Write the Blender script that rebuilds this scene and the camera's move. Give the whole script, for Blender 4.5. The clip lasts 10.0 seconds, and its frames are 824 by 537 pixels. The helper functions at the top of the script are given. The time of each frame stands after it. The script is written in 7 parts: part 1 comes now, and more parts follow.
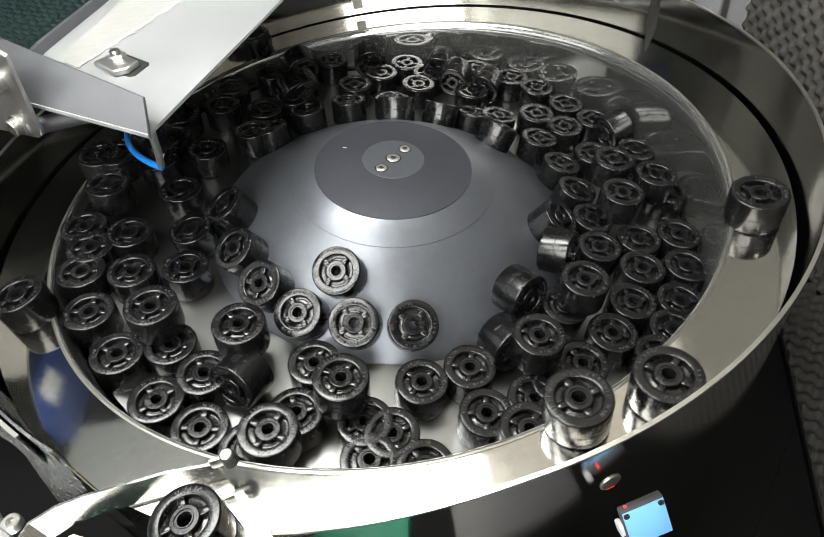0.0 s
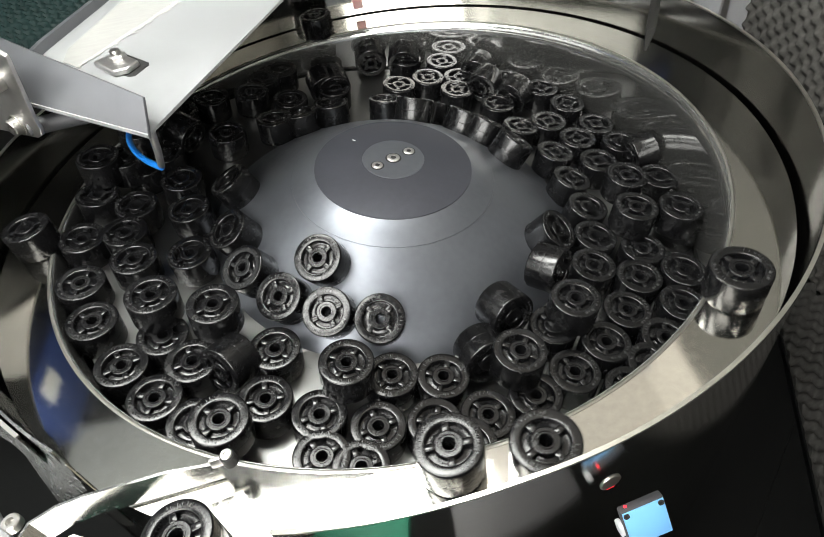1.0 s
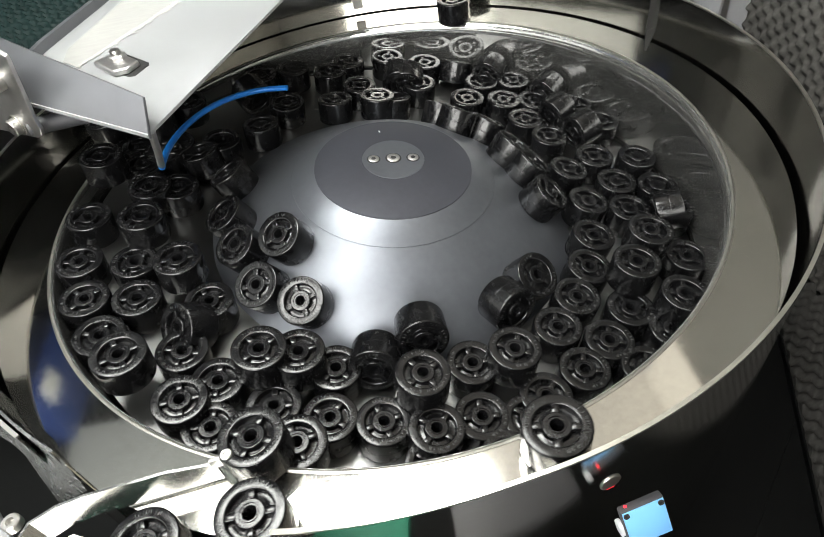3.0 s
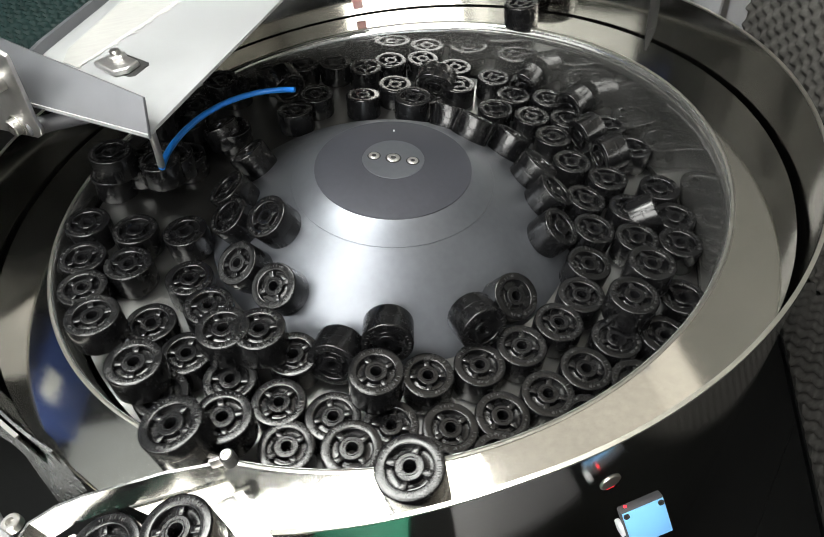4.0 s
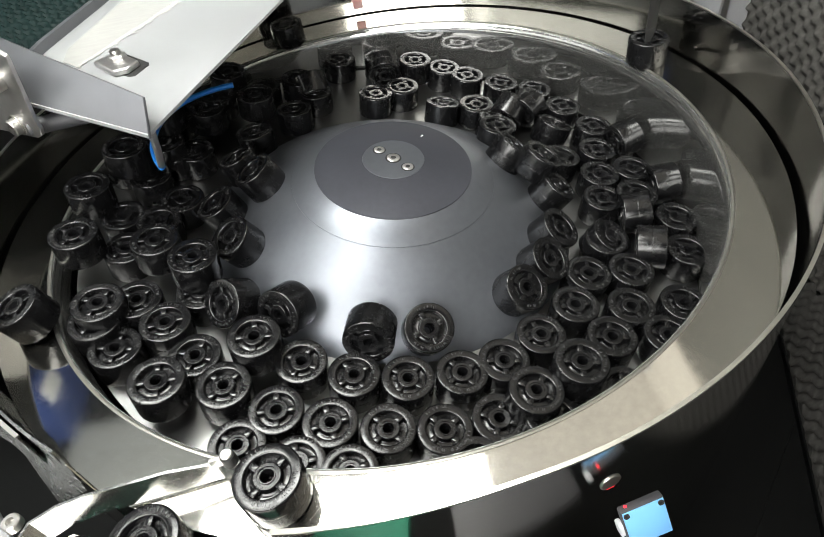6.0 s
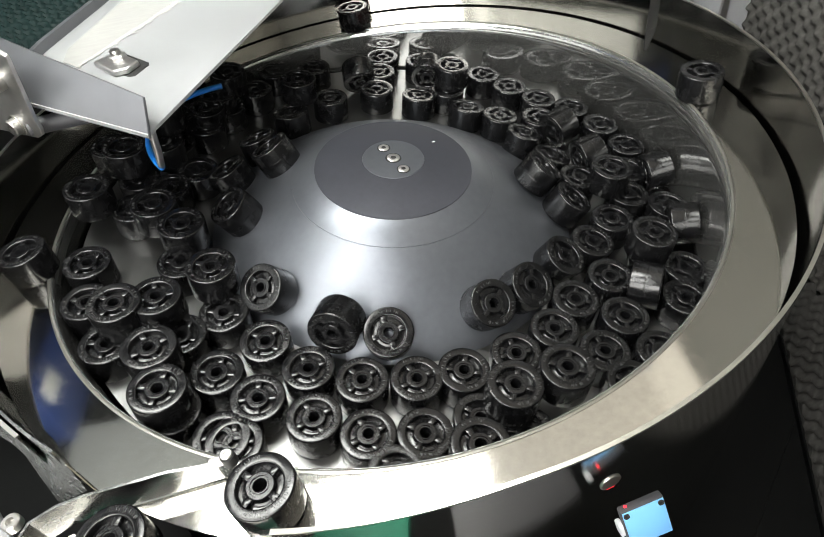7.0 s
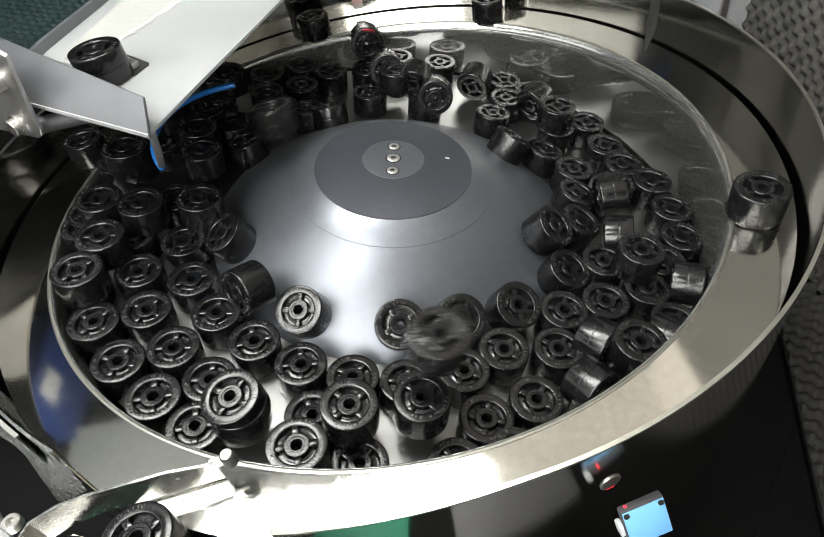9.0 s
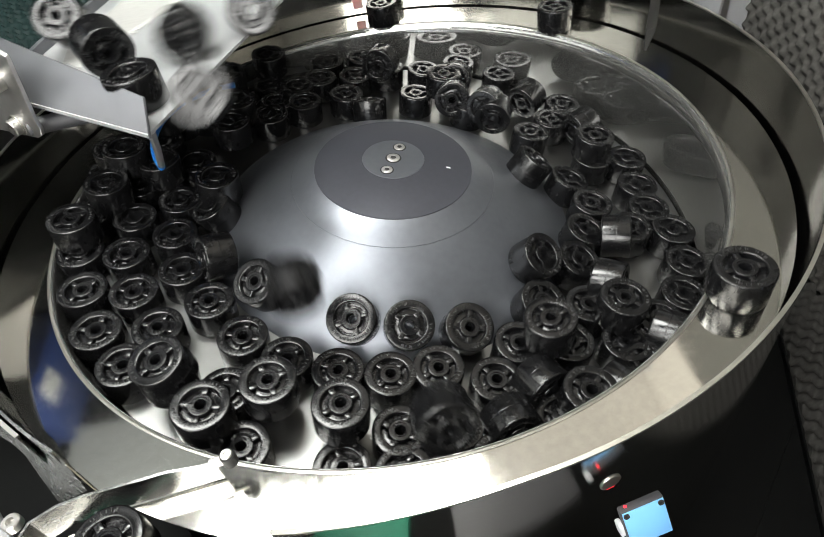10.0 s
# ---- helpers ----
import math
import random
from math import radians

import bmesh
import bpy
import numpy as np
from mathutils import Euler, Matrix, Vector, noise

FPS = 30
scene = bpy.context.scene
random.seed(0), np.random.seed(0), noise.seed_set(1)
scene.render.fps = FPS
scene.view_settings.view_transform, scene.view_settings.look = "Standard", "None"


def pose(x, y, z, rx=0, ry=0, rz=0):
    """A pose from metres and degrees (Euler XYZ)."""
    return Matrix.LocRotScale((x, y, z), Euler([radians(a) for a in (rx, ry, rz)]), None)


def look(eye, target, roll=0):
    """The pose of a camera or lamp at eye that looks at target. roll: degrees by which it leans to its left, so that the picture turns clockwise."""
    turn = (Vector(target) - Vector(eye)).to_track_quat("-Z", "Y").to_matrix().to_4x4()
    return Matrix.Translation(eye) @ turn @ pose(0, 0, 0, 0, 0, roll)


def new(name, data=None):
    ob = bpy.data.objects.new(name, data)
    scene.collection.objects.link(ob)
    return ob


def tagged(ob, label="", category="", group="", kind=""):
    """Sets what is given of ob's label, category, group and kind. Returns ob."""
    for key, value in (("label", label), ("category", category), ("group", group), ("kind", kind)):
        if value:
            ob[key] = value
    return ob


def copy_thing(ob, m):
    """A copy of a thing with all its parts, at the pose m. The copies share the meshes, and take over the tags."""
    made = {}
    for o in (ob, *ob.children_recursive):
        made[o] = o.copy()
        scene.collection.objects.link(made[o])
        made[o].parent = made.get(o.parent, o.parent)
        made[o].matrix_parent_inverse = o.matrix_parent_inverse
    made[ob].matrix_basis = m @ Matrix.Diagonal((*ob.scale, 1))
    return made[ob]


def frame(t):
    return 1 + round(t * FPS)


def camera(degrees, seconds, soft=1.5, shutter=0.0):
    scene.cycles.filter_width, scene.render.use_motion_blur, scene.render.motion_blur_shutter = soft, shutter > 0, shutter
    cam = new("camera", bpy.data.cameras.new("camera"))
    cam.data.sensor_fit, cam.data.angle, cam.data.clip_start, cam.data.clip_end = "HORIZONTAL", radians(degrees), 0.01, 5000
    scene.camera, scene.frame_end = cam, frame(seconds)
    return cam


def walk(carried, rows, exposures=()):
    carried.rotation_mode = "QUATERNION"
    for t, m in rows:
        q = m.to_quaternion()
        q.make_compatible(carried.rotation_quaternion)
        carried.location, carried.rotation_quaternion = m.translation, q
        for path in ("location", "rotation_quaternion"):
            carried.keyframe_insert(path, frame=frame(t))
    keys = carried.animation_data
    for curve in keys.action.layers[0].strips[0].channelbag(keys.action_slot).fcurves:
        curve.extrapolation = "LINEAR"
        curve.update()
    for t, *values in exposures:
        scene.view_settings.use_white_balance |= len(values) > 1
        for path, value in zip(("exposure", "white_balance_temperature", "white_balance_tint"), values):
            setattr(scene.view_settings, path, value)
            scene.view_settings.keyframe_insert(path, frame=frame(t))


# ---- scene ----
SECONDS = 10.0
cam = camera(68.46, SECONDS, soft=0.5, shutter=0.5)
EYE = (0.0, -0.5854, 0.4144)
VIEW = look(EYE, (0.0201, 0.1177, -0.2964), -10.19)
walk(cam, [(0, VIEW), (SECONDS, VIEW)])

# ---- light ----
world = bpy.data.worlds.new("room_air")
scene.world = world
world.use_nodes = True
world.node_tree.nodes["Background"].inputs[0].default_value = (0.75, 0.85, 1.0, 1)
world.node_tree.nodes["Background"].inputs[1].default_value = 0.02
scene.view_settings.exposure = 0.11


def panel_lamp(name, eye, target, sx, sy, power, colour):
    data = bpy.data.lights.new(name, "AREA")
    data.shape, data.size, data.size_y, data.energy, data.color = "RECTANGLE", sx, sy, power, colour
    ob = new(name, data)
    ob.matrix_world = look(eye, target)
    return ob


CEIL = Vector((-0.28, 0.06, 1.235))
panel_lamp("ceiling_light_lamp", CEIL, (CEIL.x, CEIL.y, 0), 0.80, 0.36, 14.2, (0.97, 1.0, 0.95))
FRONT = Vector((-0.54, -1.12, 0.82))
panel_lamp("front_light_lamp", FRONT, (0.0, 0.0, 0), 0.82, 0.66, 4.1, (0.965, 1.0, 0.975))
SIDE = Vector((-0.62, -0.56, 1.235))
panel_lamp("side_light_lamp", SIDE, (SIDE.x, SIDE.y, 0), 1.00, 0.34, 7.6, (0.97, 1.0, 0.97))
SLIT = Vector((-0.11, -1.36, 0.80))
panel_lamp("slit_light_lamp", SLIT, (SLIT.x, 0.0, SLIT.z), 0.22, 0.80, 2.8, (0.97, 1.0, 0.97))
BEAM_EYE, BEAM_END = Vector((0.1035, -0.396, 0.020)), Vector((0.018, 0.4317, 0.0235))
beam = bpy.data.lights.new("sensor_beam", "SPOT")
beam.energy, beam.color, beam.spot_size, beam.spot_blend, beam.shadow_soft_size = 14, (1.0, 0.02, 0.04), radians(2.2), 1.0, 0.001
new("sensor_beam", beam).matrix_world = look(BEAM_EYE, BEAM_END)


# ---- materials ----
def material(name, colour, rough=0.5, metal=0.0, grain=40.0, vary=0.15, bump=0.1, spec=0.5, stretch=(1, 1, 1), stain=0.0, coat=0.0):
    m = bpy.data.materials.new(name)
    m.use_nodes = True
    nt = m.node_tree
    b = nt.nodes["Principled BSDF"]
    L = nt.links.new
    co = nt.nodes.new("ShaderNodeTexCoord")
    mp = nt.nodes.new("ShaderNodeMapping")
    mp.inputs["Scale"].default_value = stretch
    L(co.outputs["Object"], mp.inputs["Vector"])
    n1 = nt.nodes.new("ShaderNodeTexNoise")
    n1.inputs["Scale"].default_value, n1.inputs["Detail"].default_value = grain, 6
    n2 = nt.nodes.new("ShaderNodeTexNoise")
    n2.inputs["Scale"].default_value, n2.inputs["Detail"].default_value = grain / 9, 3
    L(mp.outputs[0], n1.inputs["Vector"])
    L(co.outputs["Object"], n2.inputs["Vector"])
    mix = nt.nodes.new("ShaderNodeMath")
    mix.operation = "MULTIPLY_ADD"
    mix.inputs[1].default_value = 0.5
    half = nt.nodes.new("ShaderNodeMath")
    half.operation = "MULTIPLY"
    half.inputs[1].default_value = 0.5
    L(n2.outputs["Fac"], half.inputs[0])
    L(n1.outputs["Fac"], mix.inputs[0])
    L(half.outputs[0], mix.inputs[2])
    ramp = nt.nodes.new("ShaderNodeMapRange")
    ramp.inputs["From Min"].default_value, ramp.inputs["From Max"].default_value = 0.3, 0.7
    ramp.inputs["To Min"].default_value, ramp.inputs["To Max"].default_value = 1 - vary, 1 + vary
    L(mix.outputs[0], ramp.inputs["Value"])
    col = nt.nodes.new("ShaderNodeVectorMath")
    col.operation = "SCALE"
    col.inputs[0].default_value = colour
    L(ramp.outputs[0], col.inputs["Scale"])
    L(col.outputs[0], b.inputs["Base Color"])
    rr = nt.nodes.new("ShaderNodeMapRange")
    rr.inputs["From Min"].default_value, rr.inputs["From Max"].default_value = 0.3, 0.7
    rr.inputs["To Min"].default_value, rr.inputs["To Max"].default_value = rough * (1 - vary - stain), rough * (1 + vary + stain)
    L(mix.outputs[0], rr.inputs["Value"])
    L(rr.outputs[0], b.inputs["Roughness"])
    b.inputs["Metallic"].default_value = metal
    b.inputs["Specular IOR Level"].default_value = spec
    b.inputs["Coat Weight"].default_value = coat
    if bump:
        bp = nt.nodes.new("ShaderNodeBump")
        bp.inputs["Strength"].default_value, bp.inputs["Distance"].default_value = bump, 0.0008
        L(n1.outputs["Fac"], bp.inputs["Height"])
        L(bp.outputs[0], b.inputs["Normal"])
    return m


def glow(name, colour, strength):
    m = bpy.data.materials.new(name)
    m.use_nodes = True
    b = m.node_tree.nodes["Principled BSDF"]
    b.inputs["Base Color"].default_value = (*(0.3 * c for c in colour), 1)
    b.inputs["Emission Color"].default_value = (*colour, 1)
    b.inputs["Emission Strength"].default_value = strength
    return m


def worn(name, colour, gloss, dull, relief=0.15):
    """Moulded plastic: glossy where it is polished by rubbing, dull in blotches and scratches; each piece differs."""
    m = bpy.data.materials.new(name)
    m.use_nodes = True
    nt = m.node_tree
    L = nt.links.new
    b = nt.nodes["Principled BSDF"]
    b.inputs["Base Color"].default_value = (*colour, 1)
    co = nt.nodes.new("ShaderNodeTexCoord")
    info = nt.nodes.new("ShaderNodeObjectInfo")
    shift = nt.nodes.new("ShaderNodeVectorMath")
    shift.operation = "MULTIPLY_ADD"
    shift.inputs[1].default_value = (1, 1, 1)
    spread = nt.nodes.new("ShaderNodeVectorMath")
    spread.operation = "SCALE"
    spread.inputs[0].default_value = (3.1, 5.3, 7.7)
    L(info.outputs["Random"], spread.inputs["Scale"])
    L(co.outputs["Object"], shift.inputs[0])
    L(spread.outputs[0], shift.inputs[2])
    blotch = nt.nodes.new("ShaderNodeTexNoise")
    blotch.inputs["Scale"].default_value, blotch.inputs["Detail"].default_value = 75, 5
    blotch.inputs["Roughness"].default_value = 0.65
    L(shift.outputs[0], blotch.inputs["Vector"])
    long = nt.nodes.new("ShaderNodeMapping")
    long.inputs["Scale"].default_value = (1, 1, 0.12)
    L(shift.outputs[0], long.inputs["Vector"])
    scratch = nt.nodes.new("ShaderNodeTexNoise")
    scratch.inputs["Scale"].default_value, scratch.inputs["Detail"].default_value = 900, 3
    L(long.outputs[0], scratch.inputs["Vector"])
    mix = nt.nodes.new("ShaderNodeMath")
    mix.operation = "MULTIPLY_ADD"
    mix.inputs[1].default_value = 0.30
    L(scratch.outputs["Fac"], mix.inputs[0])
    L(blotch.outputs["Fac"], mix.inputs[2])
    rr = nt.nodes.new("ShaderNodeMapRange")
    rr.inputs["From Min"].default_value, rr.inputs["From Max"].default_value = 0.50, 0.85
    rr.inputs["To Min"].default_value, rr.inputs["To Max"].default_value = gloss, dull
    L(mix.outputs[0], rr.inputs["Value"])
    L(rr.outputs[0], b.inputs["Roughness"])
    bp = nt.nodes.new("ShaderNodeBump")
    bp.inputs["Strength"].default_value, bp.inputs["Distance"].default_value = relief, 0.0003
    L(mix.outputs[0], bp.inputs["Height"])
    L(bp.outputs[0], b.inputs["Normal"])
    return m


M_RUBBER = worn("black_moulded_nylon", (0.0042, 0.0042, 0.0046), 0.13, 0.33, 0.10)
M_HUB = worn("black_moulded_hub", (0.005, 0.005, 0.0055), 0.12, 0.32, 0.25)
M_LETTER = material("raised_black_letter", (0.045, 0.045, 0.045), 0.28, 0, 300, 0.2, 0.05)
M_RING = material("satin_steel_track", (0.60, 0.585, 0.54), 0.07, 1, 160, 0.10, 0.008, stain=0.45)
M_WALL = material("polished_steel_wall", (0.52, 0.52, 0.51), 0.055, 1, 30, 0.04, 0.0, stain=0.15)
M_GUARD = material("brushed_steel_guard", (0.52, 0.51, 0.48), 0.11, 1, 120, 0.12, 0.012, stretch=(1, 1, 6), stain=0.35)
M_SATIN = material("satin_guide_steel", (0.40, 0.40, 0.39), 0.25, 1, 120, 0.10, 0.02, stain=0.2)
M_BLADE = material("dark_blade_steel", (0.03, 0.03, 0.03), 0.5, 0.0, 120, 0.15, 0.02, spec=0.15)
M_EDGE = material("cut_steel_edge", (0.50, 0.49, 0.45), 0.35, 1, 200, 0.1, 0.03)
M_FLOOR = material("worn_steel_floor", (0.27, 0.27, 0.265), 0.32, 1, 90, 0.06, 0.01, stain=0.1)
M_CONE = material("grey_anodised_cone", (0.145, 0.154, 0.172), 0.37, 0.75, 120, 0.10, 0.02, stain=0.1)
M_CAP = material("matt_dark_cap", (0.046, 0.048, 0.058), 0.38, 0.4, 150, 0.10, 0.02)
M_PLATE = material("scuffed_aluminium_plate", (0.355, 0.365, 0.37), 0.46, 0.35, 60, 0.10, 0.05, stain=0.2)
# Satin finish, with the shade on the chute's upright sides put in darker
M_LIP = material("satin_shaded_lip", (0.165, 0.169, 0.182), 0.42, 0.6, 60, 0.10, 0.04, stain=0.2)
M_CHALK = material("chalky_scuffed_sheet", (0.315, 0.315, 0.30), 0.62, 0.05, 45, 0.16, 0.08, stretch=(1, 4, 1))
M_BEAD = material("chalky_weld_bead", (0.37, 0.37, 0.36), 0.8, 0, 300, 0.15, 0.4)
M_STEEL = material("plain_steel", (0.50, 0.49, 0.48), 0.42, 1, 150, 0.12, 0.03)
M_SCREW = material("bright_screw_steel", (0.50, 0.49, 0.47), 0.33, 1, 300, 0.1, 0.02)
M_DARK = material("dark_hollow_and_screw", (0.015, 0.015, 0.015), 0.6, 0, 200, 0.2, 0.05)
# The same foam twice: bed shade and wall light put into the colour
M_FOAM_SHADED = material("shaded_grey_foam", (0.038, 0.037, 0.035), 0.9, 0, 120, 0.3, 0.5, spec=0.1)
M_FOAM_LIT = material("lit_grey_foam", (0.062, 0.060, 0.056), 0.9, 0, 160, 0.45, 0.6, spec=0.1)
M_ROOM = material("matt_dark_lining", (0.010, 0.010, 0.0095), 0.95, 0, 30, 0.3, 0.4, spec=0.1)
M_PALE = material("pale_painted_panel", (0.48, 0.49, 0.51), 0.5, 0, 30, 0.05, 0.02)
M_FRONT = material("grey_panel_paint", (0.34, 0.34, 0.33), 0.6, 0, 30, 0.08, 0.02)
M_BACK = material("dark_back_panel", (0.04, 0.04, 0.038), 0.7, 0, 20, 0.1, 0.05)
M_COVER = material("grey_cover_paint", (0.22, 0.225, 0.225), 0.5, 0, 40, 0.1, 0.03)
M_GREEN = material("plain_green", (0.01, 0.16, 0.095), 0.6, 0, 60, 0.2, 0.1)
M_NET = material("dark_green_ribbed_belt", (0.0032, 0.0118, 0.0112), 0.6, 0, 200, 0.3, 0.4, spec=0.2)
M_BLUE = material("blue_air_hose", (0.01, 0.16, 0.55), 0.3, 0, 100, 0.08, 0.02)
M_SKY = material("pale_blue_sensor_face", (0.17, 0.43, 0.76), 0.4, 0, 60, 0.04, 0.01)
M_GREY = material("grey_sensor_case", (0.05, 0.05, 0.055), 0.5, 0, 100, 0.1, 0.05)
M_MACHINE = material("black_machine_bed", (0.004, 0.0043, 0.0043), 0.5, 0, 50, 0.3, 0.1, spec=0.12)
M_BEIGE = material("beige_reflection_panel", (0.115, 0.112, 0.10), 0.8, 0, 20, 0.1, 0.05)
M_WHITE = material("plain_matt_white", (0.85, 0.86, 0.85), 0.5, 0, 60, 0.05, 0.02)
M_BOX = material("dark_blue_enamel", (0.02, 0.05, 0.20), 0.4, 0, 40, 0.08, 0.02)
M_CREAM = material("cream_reflector", (0.80, 0.79, 0.75), 0.6, 0, 20, 0.08, 0.05)
M_LAMP = glow("lamp_diffuser", (1.0, 0.98, 0.94), 9.0)
M_DIM = glow("dim_glow_panel", (0.95, 1.0, 0.98), 0.30)
M_WARM_GLOW = glow("warm_reflection_glow", (1.0, 0.94, 0.83), 0.60)
M_SIDE_GLOW = glow("pale_side_glow", (0.98, 1.0, 0.98), 0.72)
M_SIDE_BRIGHT = glow("bright_side_glow", (0.98, 1.0, 0.98), 2.6)
M_RED = glow("red_led_and_glint", (1.0, 0.02, 0.03), 3.0)


# ---- mesh tools ----
def mesh_of(name, bm, mat, smooth=True, sharp=32):
    me = bpy.data.meshes.new(name)
    bmesh.ops.recalc_face_normals(bm, faces=bm.faces)
    bm.to_mesh(me)
    bm.free()
    me.materials.append(mat)
    if smooth:
        me.shade_smooth()
        me.set_sharp_from_angle(angle=radians(sharp))
    return me


def part(name, bm, mat, parent=None, label="", m=None, smooth=True):
    ob = new(name, mesh_of(name, bm, mat, smooth) if isinstance(bm, bmesh.types.BMesh) else bm)
    if parent:
        ob.parent = parent
    if m is not None:
        ob.matrix_basis = m
    return tagged(ob, label)


def lathe(profile, seg=64, a0=0.0, a1=360.0, closed=False):
    """Turns a profile of (r, z) about z; a closed profile gives a solid ring."""
    bm = bmesh.new()
    full = abs(a1 - a0) >= 359.9
    cols = seg if full else seg + 1
    rows = []
    for i in range(cols):
        a = radians(a0 + (a1 - a0) * i / seg)
        rows.append([bm.verts.new((r * math.cos(a), r * math.sin(a), z)) for r, z in profile])
    k = len(profile)
    for i in range(seg):
        p, q = rows[i], rows[(i + 1) % cols]
        for j in range(k if closed else k - 1):
            bm.faces.new((p[j], q[j], q[(j + 1) % k], p[(j + 1) % k]))
    if not full and closed:
        bm.faces.new(rows[0])
        bm.faces.new(rows[-1])
    bmesh.ops.remove_doubles(bm, verts=bm.verts, dist=1e-6)
    return bm


def box(sx, sy, sz, bevel=0.0, centre=(0, 0, 0), m=None):
    bm = bmesh.new()
    bmesh.ops.create_cube(bm, size=1, matrix=Matrix.Translation(centre) @ Matrix.Diagonal((sx, sy, sz, 1)))
    if bevel:
        bmesh.ops.bevel(bm, geom=bm.edges[:], offset=bevel, segments=2, affect="EDGES", profile=0.5)
    if m is not None:
        bm.transform(m)
    return bm


def prism(outline, z0, z1, bevel=0.0):
    """Extrudes a flat outline of (x, y) from z0 to z1."""
    bm = bmesh.new()
    face = bm.faces.new([bm.verts.new((x, y, z0)) for x, y in outline])
    top = bmesh.ops.extrude_face_region(bm, geom=[face])
    bmesh.ops.translate(bm, verts=[v for v in top["geom"] if isinstance(v, bmesh.types.BMVert)], vec=(0, 0, z1 - z0))
    if bevel:
        bmesh.ops.bevel(bm, geom=bm.edges[:], offset=bevel, segments=1, affect="EDGES")
    return bm


def ribbon(points, thick):
    """A sheet that follows points (x, y, z0, z1), of the given thickness."""
    bm = bmesh.new()
    cols = []
    n = len(points)
    for i, (x, y, z0, z1) in enumerate(points):
        xa, ya = points[max(i - 1, 0)][:2]
        xb, yb = points[min(i + 1, n - 1)][:2]
        d = Vector((xb - xa, yb - ya, 0)).normalized()
        s = Vector((-d.y, d.x, 0)) * thick / 2
        cols.append([bm.verts.new((x + k * s.x, y + k * s.y, z)) for k, z in ((-1, z0), (1, z0), (1, z1), (-1, z1))])
    for p, q in zip(cols, cols[1:]):
        for j in range(4):
            bm.faces.new((p[j], q[j], q[(j + 1) % 4], p[(j + 1) % 4]))
    bm.faces.new(cols[0])
    bm.faces.new(cols[-1])
    return bm


def tube(points, radius, seg=10):
    bm = bmesh.new()
    pts = [Vector(p) for p in points]
    rings = []
    for i, c in enumerate(pts):
        d = (pts[min(i + 1, len(pts) - 1)] - pts[max(i - 1, 0)]).normalized()
        s = d.cross(Vector((0.31, 0.2, 0.93))).normalized()
        u = d.cross(s)
        rings.append([bm.verts.new(c + radius * (math.cos(a) * s + math.sin(a) * u)) for a in (2 * math.pi * k / seg for k in range(seg))])
    for p, q in zip(rings, rings[1:]):
        for j in range(seg):
            bm.faces.new((p[j], q[j], q[(j + 1) % seg], p[(j + 1) % seg]))
    bm.faces.new(rings[0])
    bm.faces.new(rings[-1])
    return bm


def arc(r, a0, a1, n):
    return [(r * math.cos(radians(a0 + (a1 - a0) * i / n)), r * math.sin(radians(a0 + (a1 - a0) * i / n))) for i in range(n + 1)]


def bezier(p0, p1, p2, p3, n=16):
    P = [Vector(p) for p in (p0, p1, p2, p3)]
    out = []
    for i in range(n + 1):
        t = i / n
        out.append(P[0] * (1 - t) ** 3 + P[1] * 3 * t * (1 - t) ** 2 + P[2] * 3 * t * t * (1 - t) + P[3] * t ** 3)
    return out


# ---- the sound enclosure ----
R_IN, R_OUT, R_GUARD, Z_GUARD = 0.375, 0.428, 0.433, 0.0665
Z_BED = -0.42
ground = part("floor", box(2.2, 2.6, 0.04, 0, (-0.1, -0.1, Z_BED - 0.02)), M_MACHINE, smooth=False)
tagged(ground, "black steel bed of the machine enclosure", "floor", kind="structure")
# Walls out of view, added and toned for what the steel reflects
for nm, size, at in (("wall_left", (0.04, 2.6, 1.8), (-1.22, -0.1, 0.46)), ("wall_front", (2.2, 0.04, 1.8), (-0.1, -1.42, 0.46)), ("wall_back", (2.2, 0.04, 1.8), (-0.1, 0.92, 0.46))):
    w = part(nm, box(*size, 0, at), M_ROOM if nm != "wall_front" else M_FRONT, smooth=False)
    tagged(w, "grey front wall added out of view for reflections" if nm == "wall_front" else "dark wall added out of view for reflections", "wall", kind="structure")
# Unseen panel, dark so that the left track mirrors black
back_panel = part("wall_panel", box(0.98, 0.012, 1.60, 0.003, (0.20, 0.885, 0.40)), M_BACK, smooth=False)
tagged(back_panel, "dark panel added at the back for dark reflections", "wall", kind="structure")
# Unseen cream reflector, added to brighten the back track
left_panel = part("wall_panel", box(0.012, 1.60, 1.05, 0.003, (-1.19, -0.58, 0.62)), M_CREAM, smooth=False)
tagged(left_panel, "cream panel added at the left for bright reflections", "wall", kind="structure")
# Unseen white strips, added for white streaks mirrored in the track
for y, w in ((-1.12, 0.07), (-0.80, 0.05)):
    rail = part("frame_profile", box(0.04, w, 1.60, 0.004, (0, 0, 0.80)), M_WHITE, m=pose(-1.165, y, Z_BED))
    tagged(rail, "white strip added on the side wall for bright reflections", "frame profile", "frame profiles")
# Unseen ceiling, kept dark for the track's reflections
ceiling = part("ceiling", box(2.2, 2.6, 0.03, 0, (-0.1, -0.1, 1.27)), M_ROOM, smooth=False)
